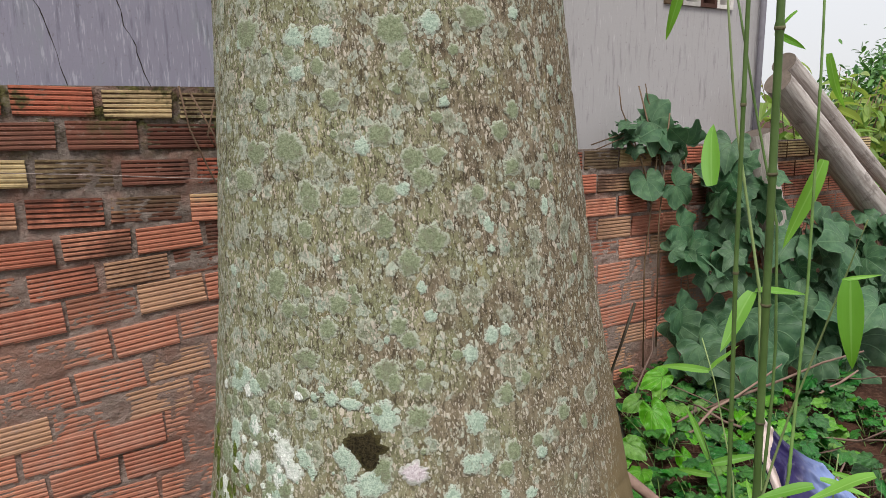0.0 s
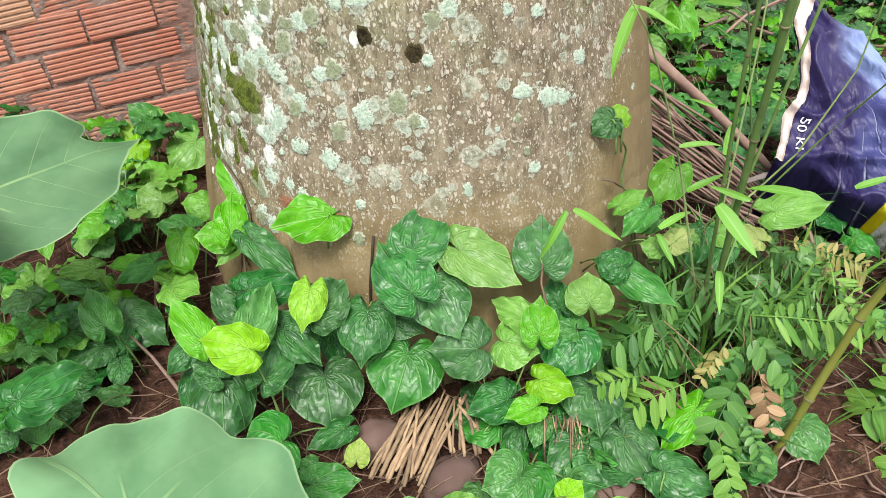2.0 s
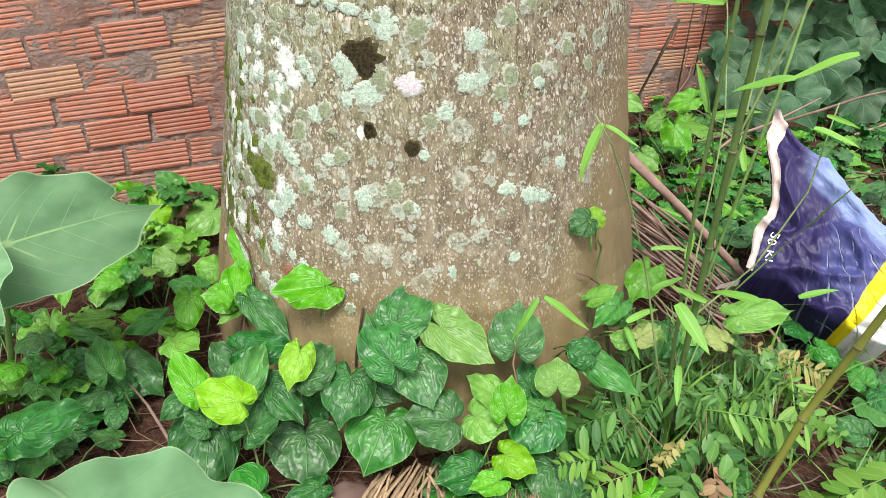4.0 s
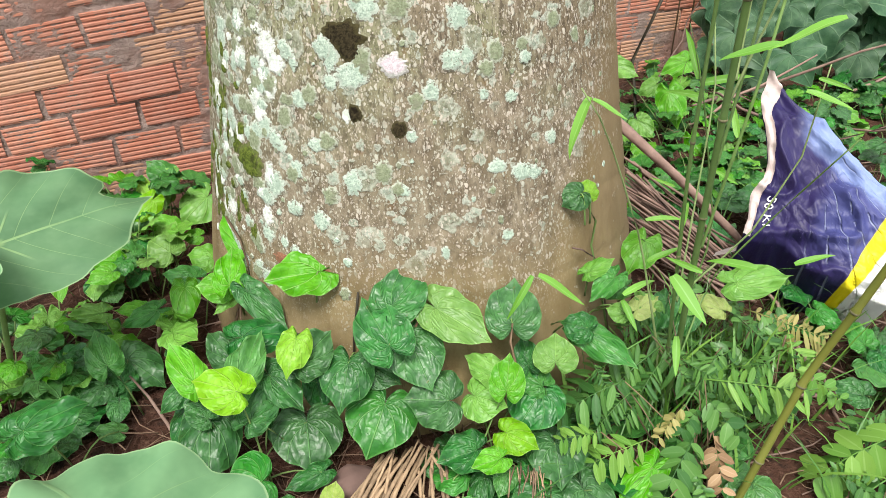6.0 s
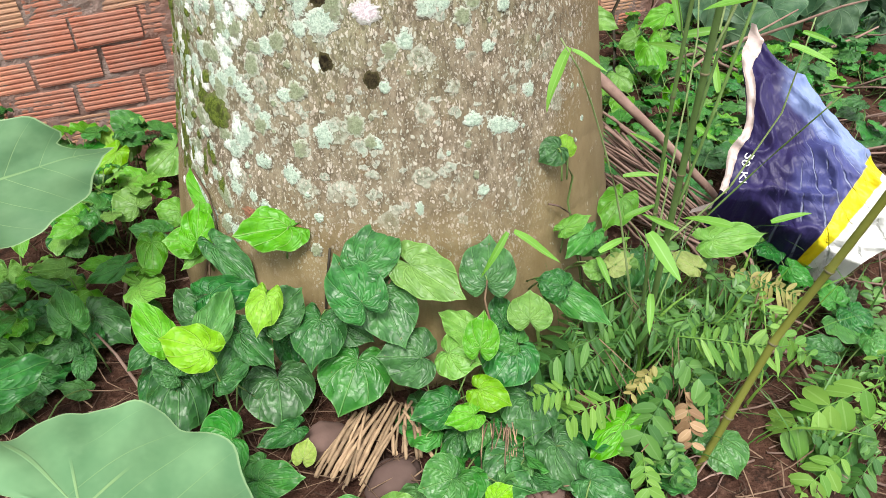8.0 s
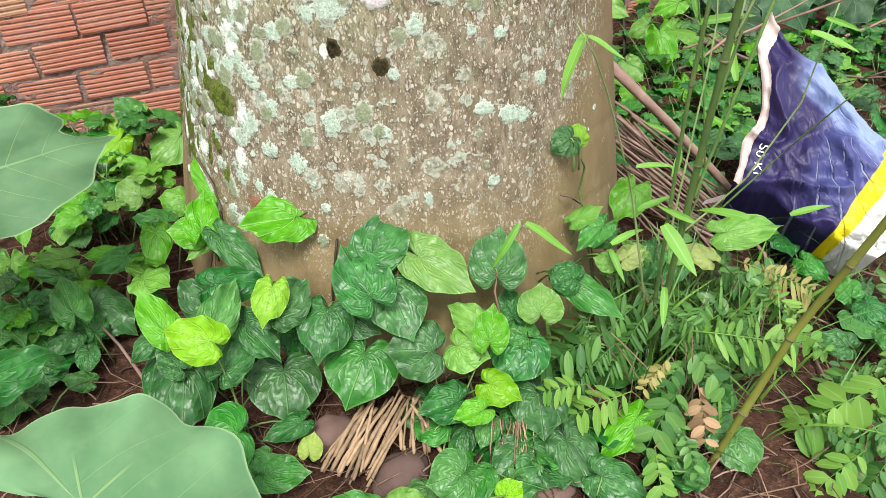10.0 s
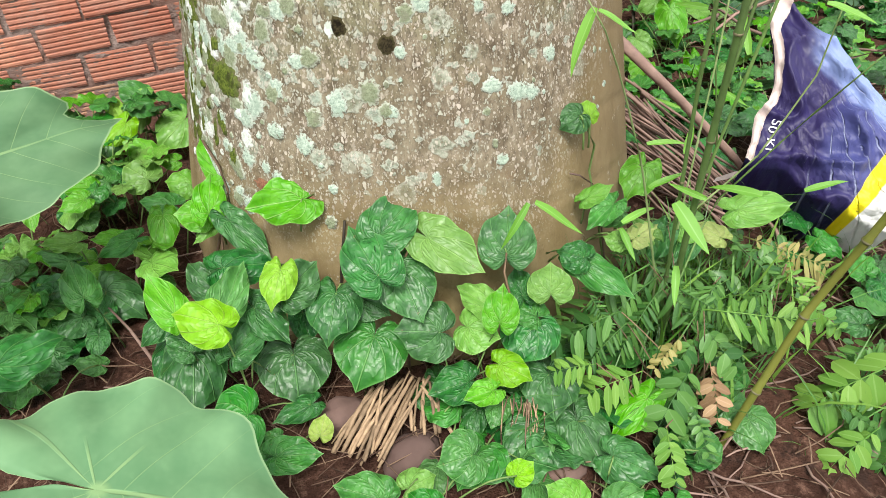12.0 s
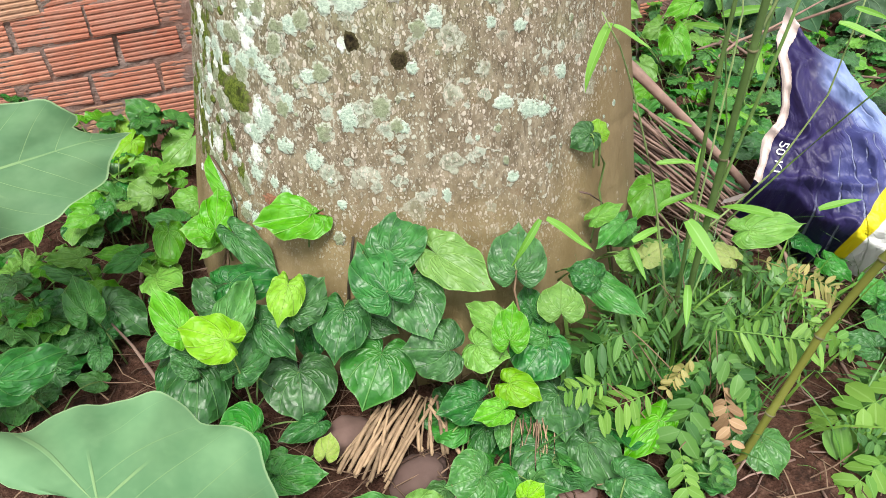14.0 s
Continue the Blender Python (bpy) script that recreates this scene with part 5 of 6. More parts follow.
culm(bamboo, [(1.02, 0.55, 0.0), (1.126, 0.589, 0.354), (1.054, 0.632, 0.651), (1.047, 0.691, 0.762)], 0.0024, BAMBOO, 0.15, "shoot", 0.5)
culm(bamboo, [(1.068, 0.563, 0.253), (1.131, 0.511, 0.388), (1.158, 0.474, 0.559), (1.137, 0.46, 0.743)], 0.0022, SHOOT, 0.14, "shoot", 0.5)
culm(bamboo, [(0.96, 0.47, 0.1), (1.096, 0.545, 0.272), (1.143, 0.466, 0.469), (1.11, 0.353, 0.659)], 0.0024, BAMBOO, 0.14, "shoot", 0.5)
culm(bamboo, [(0.90, 0.44, 0.75), (0.937, 0.489, 1.034), (0.932, 0.549, 1.297), (0.903, 0.557, 1.5)], 0.0027, SHOOT, 0.15, "shoot", 0.6)
culm(bamboo, [(0.93, 0.45, 0.45), (0.912, 0.406, 0.772), (0.957, 0.43, 1.06), (0.957, 0.438, 1.369), (0.94, 0.434, 1.495)], 0.0027, BAMBOO, 0.16, "shoot", 0.6)
culm(bamboo, [(0.90, 0.44, 0.72), (0.926, 0.433, 0.826), (0.941, 0.368, 1.09), (0.917, 0.335, 1.171)], 0.0020, SHOOT, 0.14, "shoot", 0.5)
culm(bamboo, [(0.93, 0.46, 0.6), (0.975, 0.48, 0.914), (0.986, 0.503, 1.129), (0.972, 0.546, 1.313), (0.936, 0.567, 1.49)], 0.0027, BAMBOO, 0.16, "shoot", 0.6)
culm(bamboo, [(0.95, 0.49, 0.3), (0.977, 0.536, 0.688), (0.972, 0.588, 0.87), (0.974, 0.619, 0.931)], 0.0020, SHOOT, 0.16, "shoot", 0.5)
blade(bamboo, 0.936, 0.501, 1.034, 0.107, -176, -45, -11, 1.5)
blade(bamboo, 0.938, 0.498, 1.035, 0.071, -71, 14, 19, 1.5)
blade(bamboo, 0.920, 0.352, 1.084, 0.120, -134, -74, 21, 1.25)
blade(bamboo, 0.942, 0.588, 1.185, 0.129, 55, 63, -32, 1.1)
blade(bamboo, 0.860, 0.592, 1.488, 0.093, 106, -74, -116)
blade(bamboo, 0.973, 0.597, 0.871, 0.088, 128, 5, -57)
blade(bamboo, 0.973, 0.597, 0.871, 0.071, -71, 53, 47)
blade(bamboo, 0.983, 0.444, 1.375, 0.084, -48, -80, 120)
blade(bamboo, 0.986, 0.440, 1.231, 0.142, 117, -73, -109)
blade(bamboo, 0.915, 0.360, 1.083, 0.046, -59, 16, 60)
blade(bamboo, 0.817, 0.247, 0.891, 0.082, 134, -28, -16, 1.3)
blade(bamboo, 0.818, 0.316, 0.843, 0.073, 145, -9, -21, 1.2)
blade(bamboo, 0.718, 0.533, 0.721, 0.094, -165, -50, 1)
blade(bamboo, 0.720, 0.530, 0.719, 0.061, -54, -18, 21)
blade(bamboo, 1.055, 0.648, 0.664, 0.115, 83, 55, -33)
blade(bamboo, 1.055, 0.643, 0.656, 0.093, -46, 23, 52)
blade(bamboo, 1.051, 0.638, 0.637, 0.061, 128, 3, -57)
blade(bamboo, 1.084, 0.556, 0.580, 0.073, 88, 58, -53)
blade(bamboo, 0.885, 0.457, 0.400, 0.102, -90, -23, 25, 1.60)
blade(bamboo, 0.872, 0.550, 0.300, 0.085, -2, 23, 23, 1.07)
blade(bamboo, 0.880, 0.558, 0.280, 0.070, -97, -26, 19, 1.17)
blade(bamboo, 0.908, 0.437, 0.270, 0.077, -127, -30, 7, 1.17)
blade(bamboo, 0.938, 0.509, 0.450, 0.080, 39, 36, 1, 0.96)
blade(bamboo, 0.926, 0.432, 0.410, 0.069, 121, 7, -56)
blade(bamboo, 0.901, 0.534, 0.377, 0.068, -26, 36, 24)
blade(bamboo, 0.669, 0.549, 0.409, 0.107, -32, -32, 31)
blade(bamboo, 0.660, 0.554, 0.407, 0.087, -153, -36, -27)
blade(bamboo, 1.113, 0.612, 0.756, 0.036, 135, -35, -26)
blade(bamboo, 1.015, 0.333, 0.460, 0.060, -41, 37, 31)
blade(bamboo, 1.007, 0.662, 0.371, 0.080, -37, 21, 30)
blade(bamboo, 1.091, 0.447, 0.357, 0.093, 123, 4, -26)
blade(bamboo, 1.089, 0.441, 0.724, 0.054, -60, -3, 53)
blade(bamboo, 1.117, 0.475, 0.687, 0.079, -59, -3, 26)
blade(bamboo, 1.044, 0.556, 0.522, 0.051, -58, -15, 46)
blade(bamboo, 0.958, 0.561, 0.507, 0.049, 127, 11, -61)
blade(bamboo, 0.944, 0.501, 1.405, 0.048, -54, -26, 83)
blade(bamboo, 0.956, 0.478, 1.433, 0.041, 118, -43, -55)

cane = new("bamboo_cane")
cane.location = (0.917, 0.232, 0)
tagged(cane, "thicker olive bamboo cane leaning out of the soil", "bamboo")
culm(cane, [(0.905, 0.233, -0.03), (0.986, 0.235, 0.309), (1.005, 0.204, 0.499), (1.02, 0.17, 0.72), (1.06, 0.1, 1.1)], 0.0070, OLD_BAMBOO, 0.15)


# ---- feathery seedlings ----
def feather_plant(x, y, height, leaves, seed, size, tones=("green",)):
    rng = random.Random(seed)
    ob = new("mimosa_plant")
    ob.location = (x, y, 0)
    tagged(ob, "low green plant with feather-like leaves of paired leaflets", "plant", group="feathery seedlings")
    top = Vector((x + rng.uniform(-0.05, 0.05), y + rng.uniform(-0.05, 0.05), height))
    stalk(ob, (x, y, -0.01), top, 0.003, BROWN_STEM, 0.0, "stem")
    for k in range(leaves):
        f = 0.35 + 0.65 * k / max(1, leaves - 1)
        p = Vector((x, y, 0)).lerp(top, f)
        leaf_part("leaf", rng.choice(PINNATE_MESH[rng.choice(tones)]), ob, p.x, p.y, p.z, size * rng.uniform(0.75, 1.15), k * 137.5 + rng.uniform(-25, 25), rng.uniform(-35, 40), rng.uniform(-40, 40))
    return ob


FIELD = random.Random(21)
for k in range(12):
    x, y = FIELD.uniform(0.88, 1.32), FIELD.uniform(0.34, 0.72)
    if math.hypot(x - TRUNK_X, y - TRUNK_Y) < 0.62:
        continue
    feather_plant(x, y, FIELD.uniform(0.05, 0.17), FIELD.randint(4, 7), k, FIELD.choice((0.075, 0.09, 0.1, 0.12, 0.15)), ("green", "green", "green", "green", "lime"))
for k in range(8):
    feather_plant(FIELD.uniform(1.27, 1.62), FIELD.uniform(0.0, 0.3), FIELD.uniform(0.05, 0.14), FIELD.randint(5, 8), 50 + k, FIELD.uniform(0.1, 0.15), ("green", "green", "lime"))


def frond(x, y, z, size, heading, rise, roll, kind, tone):
    """A compound leaf on the nearest of the seedlings."""
    home = min(SEEDLINGS, key=lambda o: math.hypot(o.location.x - x, o.location.y - y))
    leaf_part("leaf", PICK.choice(FROND_MESH[kind, tone]), home, x, y, z, size, heading, rise, roll, 1.0, {"brown": "withered brown leaf", "yellow": "yellowed leaf"}.get(tone, ""))
    stalk(home, home.location + Vector((PICK.uniform(-0.06, 0.06), PICK.uniform(-0.06, 0.06), 0)), (x, y, z), 0.0016, BROWN_STEM, 0.02)


seedling = feather_plant(1.02, 0.45, 0.12, 4, 81, 0.12, ("green",))
SEEDLINGS = [seedling] + [feather_plant(x, y, 0.1, 3, 90 + k, 0.1, ("green",)) for k, (x, y) in enumerate(((0.88, 0.33), (1.2, 0.16), (1.25, 0.5), (1.12, 0.36)))]
frond(0.813, 0.446, 0.190, 0.133, 167, -14, -20, "long", "green")
frond(0.794, 0.353, 0.140, 0.101, 170, -15, -17, "long", "lime")
frond(0.725, 0.395, 0.150, 0.071, 158, -9, -20, "long", "lime")
frond(0.890, 0.366, 0.170, 0.074, -168, -22, -10, "broad", "yellow")
frond(0.920, 0.369, 0.190, 0.100, -84, -13, 21, "broad", "green")
frond(0.912, 0.315, 0.150, 0.100, -119, -21, 10, "broad", "brown")
frond(0.873, 0.319, 0.150, 0.128, -153, -23, -3, "broad", "green")
frond(1.107, 0.271, 0.200, 0.105, 153, -17, -20, "broad", "green")
frond(1.225, 0.150, 0.160, 0.185, 165, -22, -14, "broad", "lime")
frond(1.238, 0.200, 0.150, 0.085, 159, -21, -17, "long", "green")
frond(1.220, 0.112, 0.110, 0.220, 168, -23, -12, "broad", "green")
frond(1.098, 0.172, 0.080, 0.069, -71, -1, 24, "broad", "green")
frond(0.770, 0.256, 0.110, 0.084, -114, -18, 10, "broad", "lime")
frond(0.917, 0.499, 0.220, 0.188, 175, -18, -19, "narrow", "green")
frond(0.924, 0.484, 0.200, 0.176, -174, -22, -14, "narrow", "green")
frond(0.921, 0.462, 0.190, 0.130, -162, -24, -9, "narrow", "green")
frond(0.939, 0.539, 0.210, 0.141, -87, -17, 20, "narrow", "green")
frond(0.941, 0.440, 0.200, 0.111, -63, -5, 25, "narrow", "green")
frond(0.919, 0.363, 0.220, 0.169, -38, 8, 24, "narrow", "lime")
frond(1.206, 0.528, 0.170, 0.170, -54, 1, 28, "narrow", "yellow")
frond(1.211, 0.497, 0.160, 0.135, -76, -9, 26, "narrow", "lime")
frond(1.161, 0.536, 0.180, 0.129, -77, -11, 26, "narrow", "green")
frond(0.913, 0.355, 0.170, 0.079, -159, -23, -6, "broad", "green")
frond(0.862, 0.330, 0.130, 0.111, -117, -20, 10, "broad", "green")
frond(1.195, 0.194, 0.100, 0.122, -153, -25, 3, "broad", "green")
frond(1.130, 0.109, 0.070, 0.112, -177, -23, -6, "broad", "lime")
frond(1.185, 0.082, 0.070, 0.107, -168, -24, -1, "broad", "green")
frond(1.157, 0.390, 0.170, 0.100, 179, -23, -13, "narrow", "green")
frond(1.034, 0.431, 0.200, 0.111, -158, -26, -6, "narrow", "green")
frond(1.221, 0.278, 0.100, 0.090, -85, -9, 24, "broad", "green")
frond(1.150, 0.356, 0.170, 0.100, -70, -4, 26, "broad", "lime")
frond(0.828, 0.440, 0.160, 0.101, -172, -20, -13, "narrow", "green")
frond(1.011, 0.564, 0.240, 0.111, 178, -21, -18, "narrow", "green")
frond(0.785, 0.515, 0.200, 0.077, -89, -18, 17, "narrow", "green")


# ---- grass ----
def grass(count, near, seed, low, high, material, label):
    rng = random.Random(seed)
    pts, faces = [], []
    for k in range(count):
        x, y = (rng.gauss(1.03, 0.13), rng.gauss(0.52, 0.1)) if k < near else (rng.uniform(1.0, 2.2), rng.uniform(0.1, 1.1))
        if math.hypot(x - TRUNK_X, y - TRUNK_Y) < 0.58:
            continue
        a, length, w = rng.uniform(0, 6.3), rng.uniform(0.07, 0.27), rng.uniform(low, high)
        lean = rng.uniform(0.2, 0.9)
        base = len(pts)
        for f in (0, 0.25, 0.5, 0.75, 1.0):
            out, up = lean * length * f * (0.4 + 0.6 * f), length * f * (1 - 0.45 * lean * f)
            wide = w * (1 - f) ** 0.6 + 0.0002
            for side in (-1, 1):
                pts.append((x + out * math.cos(a) - side * wide * math.sin(a), y + out * math.sin(a) + side * wide * math.cos(a), up))
        for i in range(4):
            q = base + 2 * i
            faces.append((q, q + 1, q + 3, q + 2))
    me = bpy.data.meshes.new("grass")
    me.from_pydata(pts, [], faces)
    tagged(part_of("grass", me, material), label, "grass", kind="stuff")


grass(620, 460, 31, 0.0009, 0.003, PINNATE["green"], "thin green grass between the seedlings")
grass(200, 170, 32, 0.002, 0.0055, PINNATE["lime"], "broader yellow-green grass blades among the seedlings")

# ---- gourd vine on the wall ----
vine = new("gourd_vine")
vine.location = (2.9, 2.0, 0)
tagged(vine, "climbing gourd vine with lobed blue-green leaves over the brick wall", "vine")


def vine_leaf(x, y, z, size, heading, rise, roll):
    leaf_part("leaf", PICK.choice(VINE_MESH), vine, x, y, z, size, heading, rise, roll, PICK.uniform(0.9, 1.15))


vine_leaf(2.54, 2.04, 0.97, 0.14, -21, -35, 76)
vine_leaf(2.61, 2.06, 1.16, 0.17, -164, 24, -129)
vine_leaf(2.48, 2.10, 1.24, 0.15, -163, -11, -54)
vine_leaf(2.62, 2.00, 0.66, 0.15, -27, -53, 78)
vine_leaf(2.51, 2.02, 0.68, 0.08, -39, 33, 76)
vine_leaf(2.85, 2.00, 1.15, 0.14, -154, -49, -9)
vine_leaf(2.94, 1.98, 1.06, 0.09, -57, 55, 71)
vine_leaf(2.86, 1.95, 0.79, 0.19, -17, -40, 76)
vine_leaf(2.79, 1.92, 0.64, 0.15, -26, -51, 83)
vine_leaf(2.88, 1.90, 0.41, 0.17, -19, -43, 85)
vine_leaf(2.50, 1.95, 0.41, 0.15, -25, -50, 65)
vine_leaf(2.79, 1.92, 0.38, 0.12, -155, -34, -29)
vine_leaf(3.15, 1.85, 0.49, 0.17, -16, -28, 67)
vine_leaf(3.07, 1.82, 0.36, 0.19, -14, -28, 66)
vine_leaf(3.31, 1.75, 0.28, 0.17, -16, -29, 61)
vine_leaf(3.23, 1.90, 0.68, 0.17, -165, -23, -28)
vine_leaf(3.38, 1.85, 0.73, 0.18, -14, -25, 69)
vine_leaf(3.23, 1.65, -0.08, 0.13, -22, 30, 37)
vine_leaf(3.35, 1.65, 0.01, 0.18, -166, -23, -36)
vine_leaf(2.88, 2.05, 1.01, 0.21, -168, 14, -72)
vine_leaf(2.57, 2.03, 0.78, 0.14, -22, -39, 67)
vine_leaf(2.43, 2.10, 1.26, 0.18, -15, -25, 75)
vine_leaf(3.42, 1.75, 0.66, 0.21, -172, 15, -53)
vine_leaf(3.35, 1.70, 0.31, 0.21, -172, 27, -46)
vine_leaf(3.08, 1.60, 0.05, 0.21, -172, 29, -60)
vine_leaf(3.50, 1.60, 0.36, 0.21, -172, -14, -18)
vine_leaf(2.88, 1.75, 0.31, 0.188, -84, -51, 54)
vine_leaf(3.29, 1.80, 0.27, 0.202, -86, -50, 55)
vine_leaf(2.75, 1.80, 0.38, 0.136, 180, -64, -35)
vine_leaf(3.02, 1.60, 0.19, 0.163, -174, -64, -24)
vine_leaf(3.27, 1.60, 0.02, 0.208, -87, -44, 54)
vine_leaf(2.64, 1.85, 0.33, 0.134, -172, -65, -29)
vine_leaf(3.14, 1.90, 0.39, 0.147, 171, -63, -40)
vine_leaf(2.66, 1.65, 0.22, 0.152, -77, -40, 57)
vine_leaf(3.51, 1.90, 0.36, 0.208, -84, -51, 58)
vine_leaf(2.47, 1.80, 0.29, 0.142, -77, -47, 54)
vine_leaf(3.51, 1.70, 0.14, 0.225, -82, -41, 59)
for k in range(150):
    x = FIELD.uniform(2.45, 4.5)
    z = FIELD.uniform(0.02, 1.05 if x < 3.3 else 0.75) * (0.35 + 0.65 * min(1.0, (x - 2.35) / 0.4))
    y = 2.08 - FIELD.uniform(0.0, 0.22) - 0.28 * max(0, 0.7 - z)
    vine_leaf(x, y, z, FIELD.uniform(0.085, 0.15), FIELD.uniform(-175, -5), FIELD.uniform(-65, 5), FIELD.gauss(0, 14) + FIELD.choice((-25, 25, 60, -60)))
for pts in ([(2.44, 2.1, 0.1), (2.42, 2.1, 0.6), (2.46, 2.09, 1.1), (2.36, 2.12, 1.42)], [(2.5, 2.08, 0.2), (2.47, 2.07, 0.8), (2.53, 2.09, 1.3)], [(2.7, 2.0, 0.1), (2.62, 2.05, 0.7), (2.66, 2.1, 1.2)], [(3.0, 1.95, 0.05), (2.95, 2.0, 0.6), (3.05, 2.06, 1.15)], [(2.46, 2.11, 1.18), (2.3, 2.12, 1.22), (2.1, 2.13, 1.17)]):
    bm = bmesh.new()
    tube(bm, [Vector(p) - vine.location for p in pts], 0.0035, 6)
    part("stem", bm, BROWN_STEM, vine)

ROUND_RIM = rim_from((0, 10, 30, 60, 90, 120, 145, 160, 170), (0.8, 0.77, 0.75, 0.72, 0.68, 0.64, 0.58, 0.45, 0.2))
me = polar_leaf("leaf", ROUND_RIM, 7, 45, radians(170), 0.1, 0.1, 0.12, 71, 0.1)
me.materials.append(VINE)
leaf_part("leaf", me, vine, 2.40, 2.09, 1.0, 0.125, -100, -62, 8)
SPRIG = random.Random(12)
for k in range(34):
    x = SPRIG.uniform(2.2, 2.62)
    z = 1.12 + 0.24 * SPRIG.random() * math.sin(math.pi * min(1, max(0.1, (x - 2.15) / 0.55)))
    vine_leaf(x, SPRIG.uniform(2.08, 2.16), z, SPRIG.uniform(0.03, 0.075), SPRIG.uniform(-180, 0), SPRIG.uniform(-60, 20), SPRIG.gauss(0, 30))
for pts in ([(2.46, 2.1, 0.9), (2.36, 2.1, 1.12), (2.26, 2.12, 1.32), (2.24, 2.12, 1.42)], [(2.5, 2.1, 1.0), (2.48, 2.1, 1.2), (2.42, 2.12, 1.36), (2.40, 2.12, 1.43)], [(2.4, 2.1, 1.1), (2.28, 2.11, 1.2), (2.12, 2.12, 1.15)]):
    bm = bmesh.new()
    tube(bm, [Vector(p) - vine.location for p in pts], [0.005, 0.004, 0.003, 0.002][: len(pts)], 6)
    part("stem", bm, BROWN_STEM, vine)

# ---- logs, dry fronds and the bag ----
def log(a, b, radius, tip, seed, label):
    """A straight weathered trunk with a slight bow and sawn ends."""
    a, b = Vector(a), Vector(b)
    way = (b - a).normalized()
    side = way.cross(Vector((0, 1, 0))).normalized()
    up = side.cross(way)
    rows, cols = 40, 28
    pts, uv = [], []
    for i in range(rows):
        f = i / (rows - 1)
        for j in range(cols + 1):
            t = 2 * math.pi * j / cols
            c, s = math.cos(t), math.sin(t)
            r = (radius + (tip - radius) * f) * (1 + 0.05 * noise.noise(Vector((c * 1.3, s * 1.3, f * 5 + seed))) + 0.02 * noise.noise(Vector((c * 5, s * 5, f * 14 + seed))))
            bow = 0.01 * math.sin(math.pi * f + seed)
            pts.append((b - a) * f + side * (r * c + bow) + up * (r * s))
            uv.append((f * (b - a).length, t * 0.16))
    ob = tagged(part_of("log", grid_mesh("log", pts, rows, cols + 1, uv), LOG), label, "log", group="leaning logs")
    ob.location = a
    for f, row in ((-0.001, 0), (1.001, rows - 1)):
        bm = bmesh.new()
        ring = [bm.verts.new(pts[row * (cols + 1) + j]) for j in range(cols)]
        bm.faces.new(ring if f > 0 else ring[::-1])
        part("sawn_end", bm, LOG_END, ob, smooth=False)


log((3.16, 2.0, 1.435), (4.55, 2.0, 0.47), 0.066, 0.088, 1, "thick grey weathered log leaning down beside the house")
log((3.29, 2.06, 1.53), (4.62, 2.06, 0.74), 0.06, 0.034, 2, "thinner grey log leaning beside a thicker one")
log((3.12, 2.06, 1.2), (3.5, 2.0, 0.0), 0.07, 0.08, 3, "upright grey log stump half hidden by vines")


def dry_fronds():
    pile = new("dry_palm_frond")
    pile.location = (1.35, 0.85, 0)
    tagged(pile, "fallen dry palm frond with brown stalk and bare ribs", "dry frond")
    rng = random.Random(8)
    bm = bmesh.new()
    tube(bm, [Vector(p) - pile.location for p in ((1.16, 1.12, 0.47), (1.227, 1.005, 0.40), (1.33, 0.9, 0.29), (1.443, 0.782, 0.16), (1.5, 0.72, 0.08))], [0.014, 0.014, 0.012, 0.01, 0.006], 8)
    part("stalk", bm, DRY_STALK, pile)
    for k in range(54):
        f = rng.random()
        a = Vector((1.23, 0.98, 0.33)).lerp(Vector((1.20, 0.88, 0.12)), f) + Vector((rng.uniform(-0.03, 0.03), rng.uniform(-0.03, 0.03), rng.uniform(-0.02, 0.02)))
        b = Vector((1.50, 0.75, 0.03)).lerp(Vector((1.32, 0.68, 0.02)), f) + Vector((rng.uniform(-0.06, 0.06), rng.uniform(-0.05, 0.05), rng.uniform(0, 0.05)))
        bm = bmesh.new()
        mid = a.lerp(b, 0.5) + Vector((0, 0, rng.uniform(-0.03, 0.03)))
        tube(bm, [p - pile.location for p in (a, a.lerp(mid, 0.5), mid, mid.lerp(b, 0.5), b)], [rng.uniform(0.002, 0.0045)] * 5, 5)
        part("rib", bm, DRY_STALK, pile)


dry_fronds()


